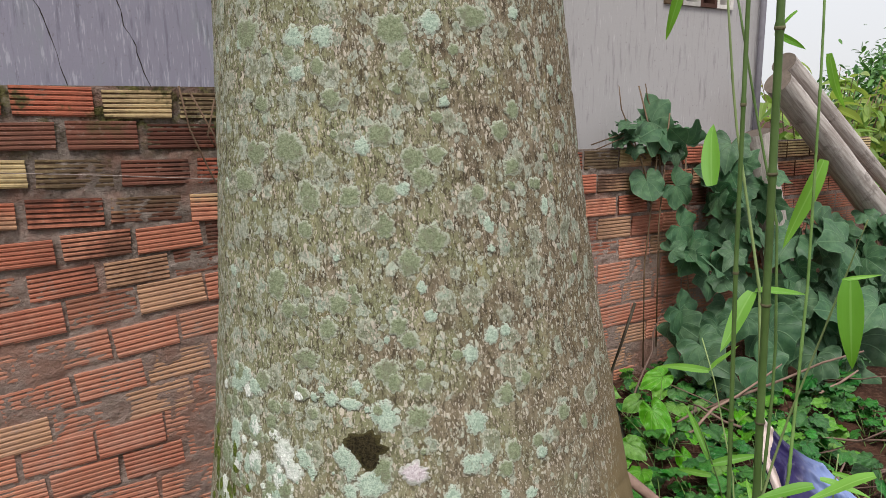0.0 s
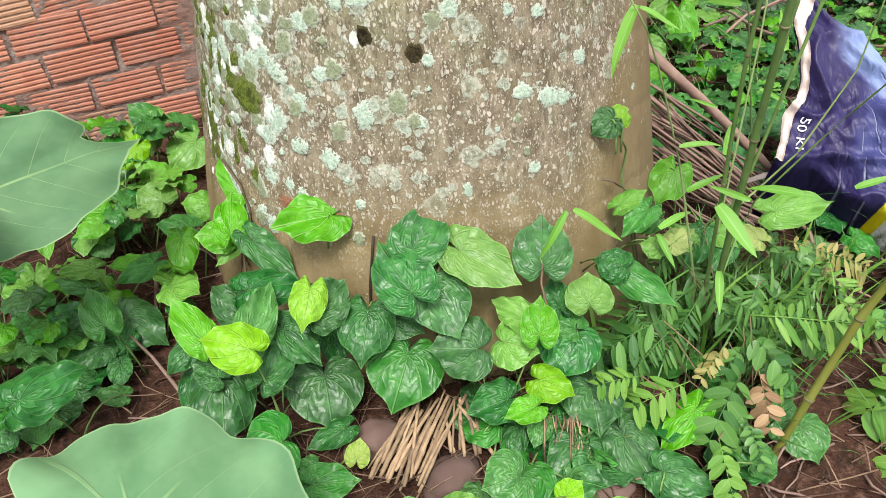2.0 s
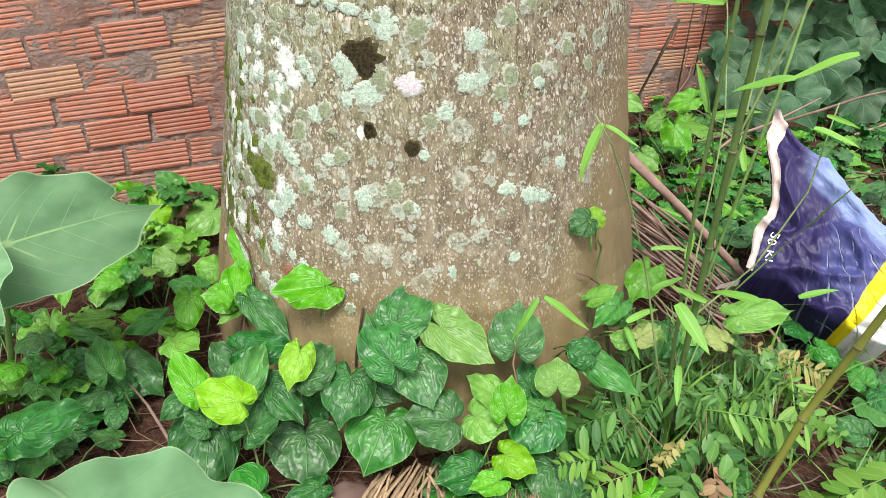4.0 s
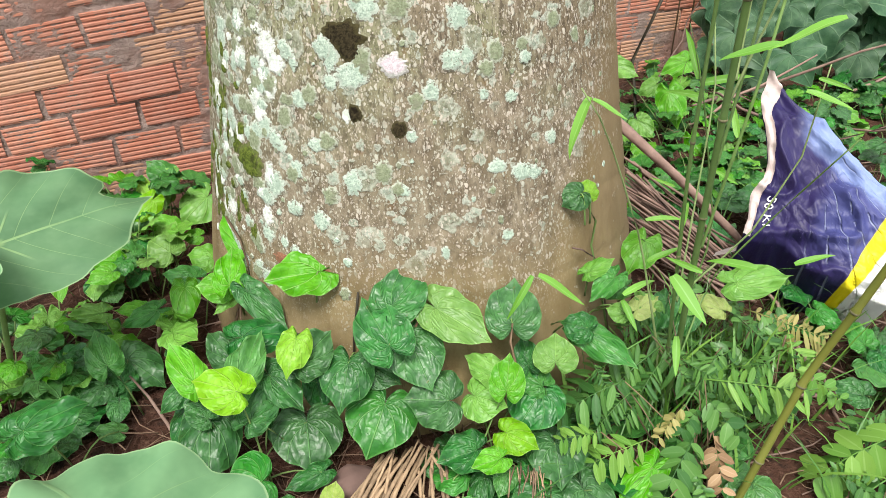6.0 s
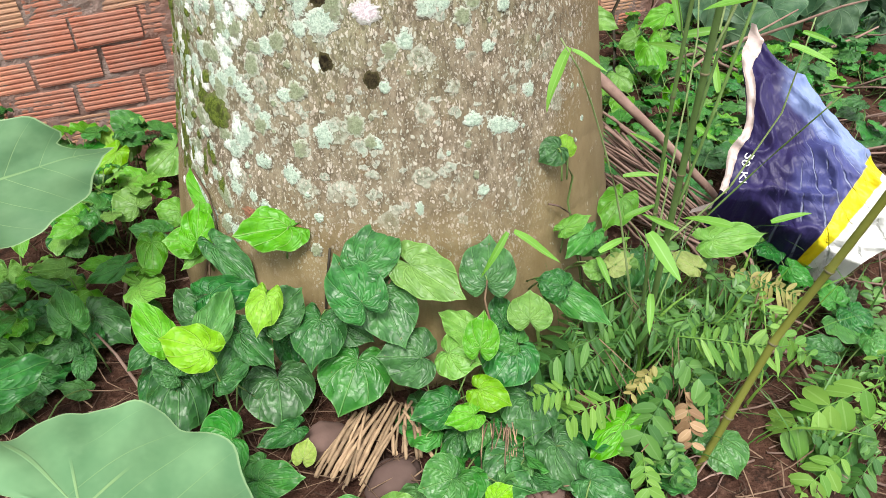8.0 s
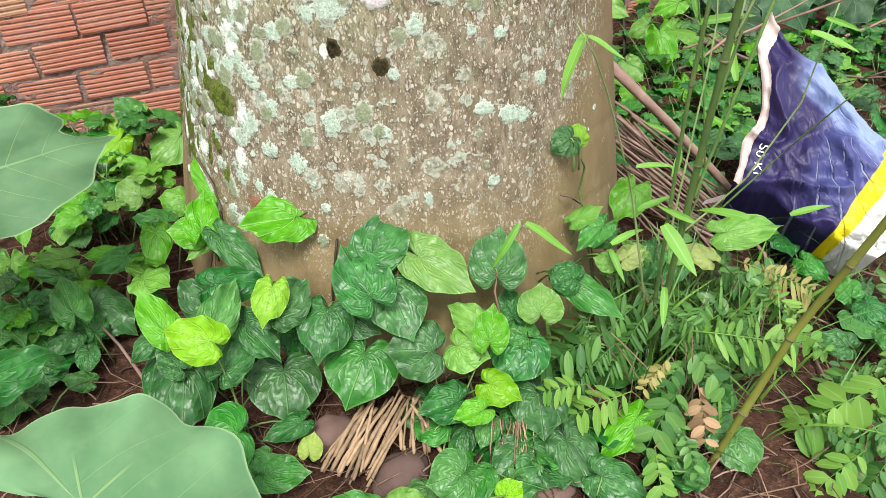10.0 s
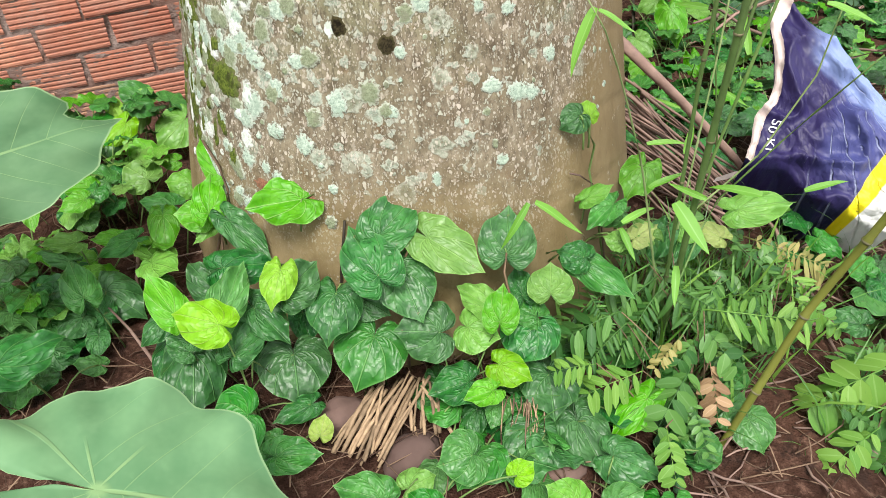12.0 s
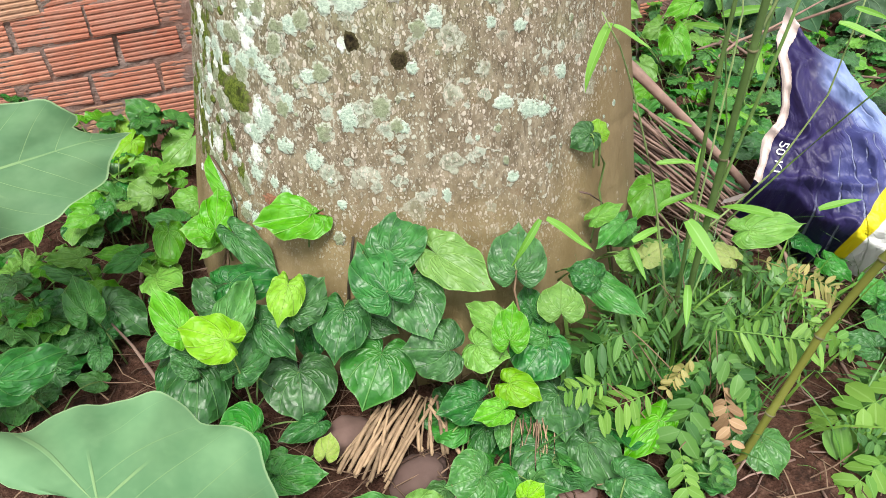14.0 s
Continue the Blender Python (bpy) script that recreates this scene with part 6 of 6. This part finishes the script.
def fertilizer_bag():
    """A crumpled empty woven sack that lies propped: a runs along its open hem, b along its length."""
    bag = new("plastic_sack")
    bag.location = (1.5, 0.65, 0)
    tagged(bag, "crumpled navy-blue plastic sack with white hem and yellow band", "sack")
    o = bag.location
    p00, p10 = Vector((1.60, 0.915, 0.50)), Vector((1.391, 0.702, 0.185))
    p01, p11 = Vector((1.692, 0.527, 0.281)), Vector((1.52, 0.497, 0.133))
    face = (p10 - p00).cross(p01 - p00).normalized()
    if face.z < 0:
        face = -face

    def place(a, b, out=0.0):
        a = a * (1 - 0.1 * math.exp(-(((b - 0.36) / 0.2) ** 2)))
        p = p00.lerp(p10, a).lerp(p01.lerp(p11, a), b)
        hem = (0.026 * math.exp(-(((a - 0.5) / 0.13) ** 2)) - 0.008 * math.sin(a * 8.0) + 0.004 * math.sin(a * 23)) * max(0.0, 1 - b * 2.2)
        p = p + (p01 - p00).normalized() * hem
        swell = 0.05 * math.sin(math.pi * min(1, max(0, a))) * (0.5 + 0.5 * min(1, b))
        crease = 0.026 * (1 - abs(noise.noise(Vector((a * 3.1 + b * 1.3, b * 2.2 - a, 11))) * 2.2)) ** 3 + 0.007 * (1 - abs(noise.noise(Vector((a * 8 - b * 2, b * 6, 4))) * 2.2)) ** 3 + 0.016 * noise.noise(Vector((a * 4.2, b * 3.2, 2))) + 0.007 * abs(noise.noise(Vector((a * 11 + b * 4, b * 5, 6)))) + 0.02 * abs(math.sin(5 * a + 3.2 * b + 2 * noise.noise(Vector((a * 2, b * 2, 1)))))
        return p + face * (swell + crease + out) - o

    na, nb = 70, 90
    for name, out in (("front_sheet", 0.0), ("back_sheet", -0.03)):
        pts, uv = [], []
        for i in range(na):
            for j in range(nb):
                a, b = 1.25 * i / (na - 1), -0.02 + 1.34 * j / (nb - 1)
                q = place(min(a, 1.0), b, out * math.sin(math.pi * min(a, 1.0)) ** 0.5 * min(1, 0.3 + b))
                if a > 1:
                    # the lower side tucks under and hangs to the ground
                    k = (a - 1) / 0.25
                    q = Vector((q.x + 0.05 * k, q.y + 0.06 * k, q.z * (1 - k) + 0.012 * k))
                q.z = max(q.z, 0.012 + out * 0.2)
                pts.append(q)
                uv.append((a, b))
        part_of(name, grid_mesh(name, pts, na, nb, uv), SACK, bag)
    pts, uv = [], []
    for i in range(na):
        for j in range(8):
            a = i / (na - 1)
            b = -0.03 + (0.068 + 0.035 * math.exp(-((a / 0.3) ** 2)) + 0.025 * noise.noise(Vector((a * 6, 3, 0))) + 0.006 * noise.noise(Vector((a * 31, 5, 0)))) * j / 7 + 0.006 * noise.noise(Vector((a * 30, 1, 0)))
            pts.append(place(a, b, 0.011 + 0.004 * math.sin(j * 0.9)))
            uv.append((a, b))
    part_of("hem", grid_mesh("hem", pts, na, 8, uv), HEM, bag, "folded off-white hem")
    bm = bmesh.new()
    strip = [(1.302, 0.710, 0.175), (1.355, 0.710, 0.173), (1.399, 0.710, 0.168), (1.454, 0.710, 0.166)]
    rows = []
    for k, p in enumerate(strip):
        w = 0.004 + 0.006 * math.sin(math.pi * k / 3 + 0.4)
        rows.append([bm.verts.new(Vector(p) - o + Vector((0.3 * d * w, -0.2 * d * w, d * w))) for d in (-1, 0, 1)])
    for one, two in zip(rows, rows[1:]):
        for k in range(2):
            bm.faces.new((one[k], one[k + 1], two[k + 1], two[k]))
    part("torn_strip", bm, HEM, bag, "torn white plastic strip")
    # printed weight, read along the hem
    font = bpy.data.curves.new("weight_print", "FONT")
    font.body, font.size = "50 KI", 0.043
    font.fill_mode = "FRONT"
    tmp = new("weight_print", font)
    me = bpy.data.meshes.new_from_object(tmp.evaluated_get(bpy.context.evaluated_depsgraph_get()))
    bpy.data.objects.remove(tmp)
    span, reach = (p10 - p00).length, (p01 - p00).length
    bm = bmesh.new()
    bm.from_mesh(me)
    bmesh.ops.triangulate(bm, faces=bm.faces)
    bmesh.ops.subdivide_edges(bm, edges=bm.edges, cuts=1)
    for v in bm.verts:
        v.co = place(0.70 + v.co.x / span, 0.10 + v.co.y / reach, 0.005)
    part("print", bm, PRINT_WHITE, bag, "white printed lettering", smooth=False)


def sack_material():
    n = Nodes("printed_plastic_weave", 0.45, 0.3)
    a, b, _ = n.split(n.coords("UV"))
    c = n.coords("UV", (1, 1, 1))
    wob = n.math("MULTIPLY", n.math("SUBTRACT", n.noise(c, 5, 3), 0.5), 0.12)
    col = n.mix(n.noise(c, 8, 4), (0.012, 0.009, 0.045), (0.032, 0.024, 0.1))
    # the print fades to mid blue in the middle; a pale-blue sheen is painted along one edge
    middle = n.math("MULTIPLY", n.step(n.math("ADD", b, wob), 0.42, 0.62), n.step(a, 1.0, 0.6))
    col = n.mix(n.math("MULTIPLY", middle, 0.8), col, (0.055, 0.065, 0.2))
    pale = n.math("MULTIPLY", n.step(n.math("ADD", a, n.math("MULTIPLY", wob, 2.0)), 0.3, 0.16), n.step(n.math("ADD", b, wob), 0.2, 0.4))
    col = n.mix(n.math("MULTIPLY", pale, 0.9), col, (0.2, 0.27, 0.5))
    # highlights painted as pale lines along creases that fan out towards the band
    fan = n.math("ARCTAN2", n.math("ADD", n.math("SUBTRACT", a, 0.1), n.math("MULTIPLY", wob, 0.7)), n.math("SUBTRACT", b, 0.3))
    ray = n.math("ABSOLUTE", n.math("SUBTRACT", n.math("FRACT", n.math("MULTIPLY", fan, 5.0)), 0.5))
    crease_glint = n.math("MULTIPLY", n.step(ray, 0.07, 0.02), n.math("MULTIPLY", n.step(b, 0.45, 0.6), n.step(n.noise(c, 9, 3), 0.38, 0.55)))
    scratch = n.step(n.noise(n.coords("UV", (3, 30, 1)), 4, 5, 0.7), 0.64, 0.7)
    col = n.mix(n.math("MULTIPLY", n.math("MAXIMUM", n.math("MULTIPLY", scratch, 0.5), crease_glint), 0.55), col, (0.34, 0.38, 0.52))
    end = n.math("ADD", b, n.math("MULTIPLY", wob, 0.2))
    col = n.mix(n.step(end, 0.89, 0.90), col, (0.66, 0.56, 0.015))
    col = n.mix(n.step(end, 1.0, 1.01), col, (0.68, 0.68, 0.66))
    weave = n.math("ADD", n.math("SINE", n.math("MULTIPLY", a, 900)), n.math("SINE", n.math("MULTIPLY", b, 900)))
    fold = n.math("ABSOLUTE", n.math("SUBTRACT", n.noise(c, 5, 3, 0.5, 0.6), 0.5))
    return n.done(col, n.math("ADD", n.math("MULTIPLY", weave, 0.004), n.math("ADD", n.math("MULTIPLY", fold, -1.7), n.math("MULTIPLY", crease_glint, 0.5))), 0.7, 0.012)


SACK = sack_material()
HEM = stem_material("off_white_hem", (0.28, 0.225, 0.21), (0.54, 0.46, 0.43), 0.8, 45)
PRINT_WHITE = stem_material("white_print", (0.6, 0.6, 0.64), (0.75, 0.75, 0.78), 0.5)
fertilizer_bag()


# ---- palm roots, stones and litter at the trunk's foot ----
def palm_roots():
    rng = random.Random(4)
    for k in range(44):
        # two sheaves: most run one way, the rest cross in front of the stone
        if k < 28:
            f = k / 27
            head = Vector((0.385, 0.595, 0.062)).lerp(Vector((0.475, 0.575, 0.06)), f)
            tip = Vector((0.288, 0.535, 0.018)).lerp(Vector((0.352, 0.462, 0.024)), f)
        else:
            f = (k - 28) / 15
            head = Vector((0.43, 0.565, 0.055)).lerp(Vector((0.515, 0.55, 0.06)), f)
            tip = Vector((0.405, 0.50, 0.02)).lerp(Vector((0.495, 0.458, 0.022)), f)
        head = head + Vector((rng.uniform(-0.03, 0.03), rng.uniform(-0.02, 0.02), rng.uniform(-0.025, 0.01)))
        tip = tip + Vector((rng.uniform(-0.014, 0.014), rng.uniform(-0.018, 0.018), rng.uniform(-0.008, 0.012)))
        if k % 2 == 0:
            head = head.lerp(tip, rng.uniform(0.15, 0.5))
        bm = bmesh.new()
        r = rng.uniform(0.0016, 0.0042)
        steps = [g / 12 for g in range(13)]
        pts = [head.lerp(tip, g) + Vector((rng.uniform(-0.0005, 0.0005), rng.uniform(-0.0005, 0.0005), 0.008 * math.sin(math.pi * g))) for g in steps]
        tube(bm, [p - PALM.location for p in pts], [r * (0.8 + 0.3 * g) * (1.18 if i % 3 == 0 else rng.uniform(0.88, 1.0)) * (0.55 if i == 12 else 1) for i, g in enumerate(steps)], 8)
        part("root", bm, ROOT, PALM)


palm_roots()


def stone(x, y, size, seed, label):
    bm = bmesh.new()
    bmesh.ops.create_icosphere(bm, subdivisions=3, radius=1)
    for v in bm.verts:
        n1 = noise.noise(v.co * 1.3 + Vector((seed * 5, 0, 0)))
        v.co = Vector((v.co.x * size * (1 + 0.35 * n1), v.co.y * size * 0.8 * (1 + 0.35 * n1), v.co.z * size * 0.5 * (1 + 0.3 * n1)))
    ob = tagged(part("stone", bm, STONE, None), label, "stone", group="stones in the soil")
    ob.location = (x, y, ground_height(x, y) + size * 0.12)


stone(0.405, 0.462, 0.052, 1, "rounded red-brown stone half sunk in the soil")
stone(0.315, 0.60, 0.05, 2, "flat red-brown stone beside the palm roots")
stone(0.62, 0.314, 0.04, 3, "small brick-red stone lying between leaves")


def litter():
    rng = random.Random(17)
    bm = bmesh.new()
    for k in range(4200):
        x, y = rng.uniform(-0.7, 2.6), rng.uniform(-0.15, 2.1)
        if math.hypot(x - TRUNK_X, y - TRUNK_Y) < 0.55:
            continue
        a, length = rng.uniform(0, 6.3), rng.uniform(0.03, 0.16)
        z = ground_height(x, y) + rng.uniform(0.001, 0.028)
        way = Vector((math.cos(a), math.sin(a), rng.uniform(-0.12, 0.2))) * length
        side = Vector((-math.sin(a), math.cos(a), 0)) * rng.uniform(-0.02, 0.02)
        p = Vector((x, y, z))
        tube(bm, [p, p + way * 0.35 + side * 0.7, p + way * 0.7 + side, p + way], rng.uniform(0.0007, 0.0019), 3)
    tagged(part("dry_straw", bm, STRAW), "dry brown straw and twigs strewn on soil", "litter", kind="stuff")


litter()


def twig(x, y, length, heading, rise, radius, seed):
    rng = random.Random(seed)
    bm = bmesh.new()
    h, r = radians(heading), radians(rise)
    way = Vector((math.cos(h) * math.cos(r), math.sin(h) * math.cos(r), math.sin(r)))
    pts = [way * (length * f) + Vector((rng.uniform(-1, 1), rng.uniform(-1, 1), rng.uniform(-0.5, 0.5))) * (0.03 * length) for f in (0, 0.2, 0.4, 0.6, 0.8, 1.0)]
    tube(bm, pts, [radius * w for w in (1, 0.95, 0.9, 0.8, 0.7, 0.5)], 6)
    ob = tagged(part("twig", bm, DRY_STALK), "dry brown twig lying among the leaves", "twig", group="fallen twigs")
    ob.location = (x, y, ground_height(x, y) + radius + 0.006)


TWIG = random.Random(64)
for k in range(26):
    twig(TWIG.uniform(-0.6, 0.25), TWIG.uniform(0.65, 1.8), TWIG.uniform(0.12, 0.4), TWIG.uniform(0, 360), TWIG.uniform(0, 9), TWIG.uniform(0.002, 0.005), k)
for k in range(44):
    twig(TWIG.uniform(1.3, 2.1), TWIG.uniform(0.3, 1.05), TWIG.uniform(0.15, 0.5), TWIG.uniform(0, 360), TWIG.uniform(0, 16), TWIG.uniform(0.002, 0.006), 100 + k)
for k in range(34):
    twig(TWIG.uniform(1.65, 2.3), TWIG.uniform(0.6, 1.25), TWIG.uniform(0.25, 0.6), TWIG.uniform(-70, 20), TWIG.uniform(2, 18), TWIG.uniform(0.003, 0.007), 300 + k)
for k in range(30):
    twig(TWIG.uniform(0.78, 1.2), TWIG.uniform(0.05, 0.3), TWIG.uniform(0.07, 0.22), TWIG.uniform(0, 360), TWIG.uniform(0, 12), TWIG.uniform(0.0012, 0.0028), 400 + k)
for k in range(16):
    twig(TWIG.uniform(2.0, 3.2), TWIG.uniform(1.2, 1.9), TWIG.uniform(0.3, 0.7), TWIG.uniform(0, 360), TWIG.uniform(5, 30), TWIG.uniform(0.003, 0.008), 200 + k)


# ---- dry strands on the wall and a dark bare stem ----
def strand(name, points, radius, material, label, category):
    bm = bmesh.new()
    o = Vector(points[0])
    tube(bm, [Vector(p) - o for p in points], radius, 5)
    tagged(part(name, bm, material), label, category).location = o


strand("wall_string", [(-0.5, 2.137, 1.18), (-0.064, 2.137, 1.162), (0.217, 2.137, 1.14), (0.509, 2.137, 1.113), (0.8, 2.137, 1.1)], 0.0011, HEM, "thin pale string stretched along the brick wall", "string")
for k, pts in enumerate(([(0.43, 2.13, 1.40), (0.45, 2.12, 1.27), (0.50, 2.12, 1.14), (0.56, 2.12, 1.0)], [(0.46, 2.12, 1.38), (0.52, 2.11, 1.25), (0.55, 2.12, 1.05), (0.58, 2.12, 0.85)], [(0.53, 2.12, 1.36), (0.50, 2.11, 1.25), (0.56, 2.12, 1.15)])):
    strand("dry_tendril", pts, 0.003, STRAW, "dry pale climbing tendril hanging over the brick wall", "tendril")
strand("bare_stem", [(1.9, 1.68, 0.05), (2.03, 1.9, 0.21), (2.10, 1.9, 0.37), (2.16, 1.9, 0.51)], 0.007, DARK_STEM, "dark bare stem leaning between the palm and the wall", "stem")


for pts, radius, material, label in (
    ([(0.244, 1.063, 0.361), (0.256, 1.002, 0.333), (0.259, 0.975, 0.295), (0.256, 0.964, 0.263), (0.232, 0.985, 0.198), (0.2, 0.976, 0.12), (0.19, 0.95, 0.0)], 0.0032, BROWN_STEM, "brown betel stem climbing the edge of the palm"),
    ([(0.268, 0.945, 0.27), (0.255, 0.962, 0.253), (0.229, 0.98, 0.19), (0.211, 0.943, 0.1), (0.21, 0.93, 0.0)], 0.0028, BROWN_STEM, "bent brown betel stem beside the palm"),
    ([(0.420, 0.770, 0.305), (0.411, 0.764, 0.26), (0.401, 0.758, 0.212), (0.395, 0.75, 0.161), (0.39, 0.72, 0.03)], 0.0026, DARK_STEM, "dark bare stem standing against the palm"),
    ([(0.532, 0.671, 0.3), (0.501, 0.669, 0.29), (0.489, 0.671, 0.26), (0.485, 0.66, 0.1), (0.485, 0.64, 0.0)], 0.0026, BROWN_STEM, "thin brown leaf stem in front of the palm"),
    ([(0.655, 0.594, 0.275), (0.634, 0.566, 0.26), (0.636, 0.548, 0.23), (0.661, 0.556, 0.15), (0.66, 0.54, 0.0)], 0.0022, BROWN_STEM, "thin brown leaf stem in front of the palm"),
    ([(0.96, 0.62, 0.0), (0.92, 0.655, 0.2), (0.882, 0.672, 0.34), (0.895, 0.684, 0.386), (0.872, 0.688, 0.425), (0.862, 0.686, 0.452)], 0.0024, GREEN_STEM, "curling green betel shoot on the palm"),
    ([(0.93, 0.62, 0.1), (0.909, 0.66, 0.278), (0.891, 0.668, 0.31), (0.857, 0.668, 0.338), (0.833, 0.668, 0.349)], 0.002, DRY_STALK, "dry reddish twig against the palm"),
    ([(0.813, 0.299, 0.03), (0.819, 0.269, 0.034), (0.797, 0.229, 0.028), (0.754, 0.202, 0.02)], 0.0016, HEM, "pale hooked dry stem on the soil"),
):
    strand("plant_stem", pts, radius, material, label, "stem")
FIBRE = random.Random(41)
for k in range(22):
    f = FIBRE.random()
    top = Vector((0.575, 0.458, 0.085)).lerp(Vector((0.63, 0.40, 0.08)), f) + Vector((FIBRE.uniform(-0.012, 0.012), FIBRE.uniform(-0.01, 0.01), 0))
    foot = Vector((0.525, 0.375, 0.008)).lerp(Vector((0.6, 0.325, 0.008)), f) + Vector((FIBRE.uniform(-0.02, 0.02), FIBRE.uniform(-0.02, 0.02), 0))
    mid = top.lerp(foot, 0.5) + Vector((FIBRE.uniform(-0.012, 0.012), FIBRE.uniform(-0.01, 0.01), FIBRE.uniform(0.0, 0.02)))
    strand("dry_fibre", [top, top.lerp(mid, 0.5) + Vector((0, 0, 0.006)), mid, mid.lerp(foot, 0.6), foot], FIBRE.uniform(0.0007, 0.0015), ROOT if k % 3 else STRAW, "pale dry root fibre hanging over the soil", "fibre")


# ---- undergrowth between the named plants ----
def undergrowth(count, x0, x1, y0, y1, low, high, tones, seed, keep=0.62, scale=1.0):
    rng = random.Random(seed)
    for k in range(count):
        x, y = rng.uniform(x0, x1), rng.uniform(y0, y1)
        if math.hypot(x - TRUNK_X, y - TRUNK_Y) < keep:
            continue
        plant = betel_plant(x, y)
        for i in range(rng.randint(3, 6)):
            a = rng.uniform(0, 360)
            r = rng.uniform(0.02, 0.09)
            heart_leaf(plant, x + r * math.cos(radians(a)), y + r * math.sin(radians(a)), rng.uniform(low, high), rng.uniform(0.045, 0.085) * scale, a + rng.uniform(-40, 40), rng.uniform(-35, 15), rng.uniform(-25, 25), rng.choice(tones))


undergrowth(34, -0.75, 0.25, 0.7, 2.05, 0.03, 0.13, ("dark", "dark", "mid"), 1, scale=0.75)
undergrowth(18, -0.35, 0.22, 0.95, 1.8, 0.06, 0.14, ("light", "mid", "light"), 7, scale=0.75)
undergrowth(115, 1.4, 2.9, 1.1, 2.05, 0.03, 0.13, ("dark", "mid", "mid", "light"), 2, scale=0.72)
undergrowth(9, 0.45, 0.95, 0.22, 0.5, 0.02, 0.06, ("dark", "mid"), 3)
undergrowth(22, 1.42, 2.4, 0.15, 1.2, 0.03, 0.1, ("dark", "dark", "mid"), 4)
undergrowth(30, 2.2, 4.2, 0.9, 1.6, 0.03, 0.16, ("dark", "dark", "mid"), 5, scale=0.8)


# ---- far trees beyond the corner of the house ----
def far_tree(x, y, height, spread, seed):
    rng = random.Random(seed)
    tree = new("broadleaf_tree")
    tree.location = (x, y, 0)
    tagged(tree, "distant leafy green tree behind the house", "tree", group="far trees")
    bm = bmesh.new()
    tube(bm, [(0, 0, -0.1), (0.05, 0, height * 0.3), (0.1, 0.1, height * 0.6), (0, 0.1, height * 0.85)], [0.12, 0.1, 0.07, 0.03], 10)
    for k in range(7):
        a = rng.uniform(0, 6.3)
        b = Vector((math.cos(a), math.sin(a), rng.uniform(0.2, 0.9))) * spread * 0.7
        tube(bm, [(0.06, 0.05, height * 0.45), (b.x * 0.5, b.y * 0.5, height * 0.5 + b.z * 0.4), (b.x, b.y, height * 0.55 + b.z)], [0.05, 0.035, 0.012], 6)
    part("trunk", bm, BROWN_STEM, tree)
    bm = bmesh.new()
    layer = bm.loops.layers.uv.new("UVMap")
    clumps = [(Vector((rng.gauss(0, spread * 0.45), rng.gauss(0, spread * 0.45), height * 0.62 + rng.gauss(0, height * 0.17))), rng.uniform(0.15, 0.4) * spread) for _ in range(34)]
    for c, r in clumps:
        for k in range(130):
            p = c + Vector((rng.gauss(0, r * 0.5), rng.gauss(0, r * 0.5), rng.gauss(0, r * 0.4)))
            way = Vector((rng.uniform(-1, 1), rng.uniform(-1, 1), rng.uniform(-0.8, 0.3))).normalized()
            normal = Vector((rng.uniform(-0.5, 0.5), rng.uniform(-0.5, 0.5), 1)).normalized()
            add_oval(bm, layer, p, way, normal, rng.uniform(0.07, 0.15), 0.05, 0.2)
    part("crown", bm, PINNATE["green"], tree)


far_tree(9.6, 4.6, 1.9, 1.0, 1)
far_tree(13.5, 6.4, 2.3, 1.3, 2)
far_tree(11.5, 4.4, 2.4, 1.2, 3)


# ---- a yellow-green shrub and dry grass beyond the logs ----
def shrub(x, y, z0, height, seed):
    rng = random.Random(seed)
    ob = new("shrub")
    ob.location = (x, y, 0)
    tagged(ob, "yellow-green leafy shrub behind the leaning logs", "shrub", group="shrubs behind the logs")
    for k in range(9):
        a = rng.uniform(0, 6.3)
        tip = Vector((x + rng.uniform(-0.45, 0.45), y + rng.uniform(-0.3, 0.3), z0 + height * rng.uniform(0.5, 1.0)))
        stalk(ob, (x + rng.uniform(-0.1, 0.1), y + rng.uniform(-0.1, 0.1), 0.0), tip, 0.008, BROWN_STEM, 0.1, "branch", 0.3)
        for i in range(12):
            f = rng.uniform(0.55, 1.0)
            p = Vector((x, y, 0)).lerp(tip, f)
            leaf_part("leaf", rng.choice(BUSH_MESH), ob, p.x, p.y, p.z, rng.uniform(0.1, 0.22), rng.uniform(0, 360), rng.uniform(-50, 25), rng.uniform(-40, 40))


BUSH_LEAF = plain_leaf_material("yellow_green_shrub_leaf", (0.13, 0.25, 0.05), (0.28, 0.37, 0.09), 0.5, 0.35)
BUSH_MESH = [blade_mesh(60 + k, 0.34 + 0.05 * k, 0.1 + 0.15 * k) for k in range(3)]
for me in BUSH_MESH:
    me.materials.append(BUSH_LEAF)
for k, (x, y, h) in enumerate(((4.55, 2.7, 0.5), (5.2, 2.9, 0.6), (5.9, 3.2, 0.55), (5.1, 2.4, 0.15))):
    shrub(x, y, 1.1, h, 300 + k)
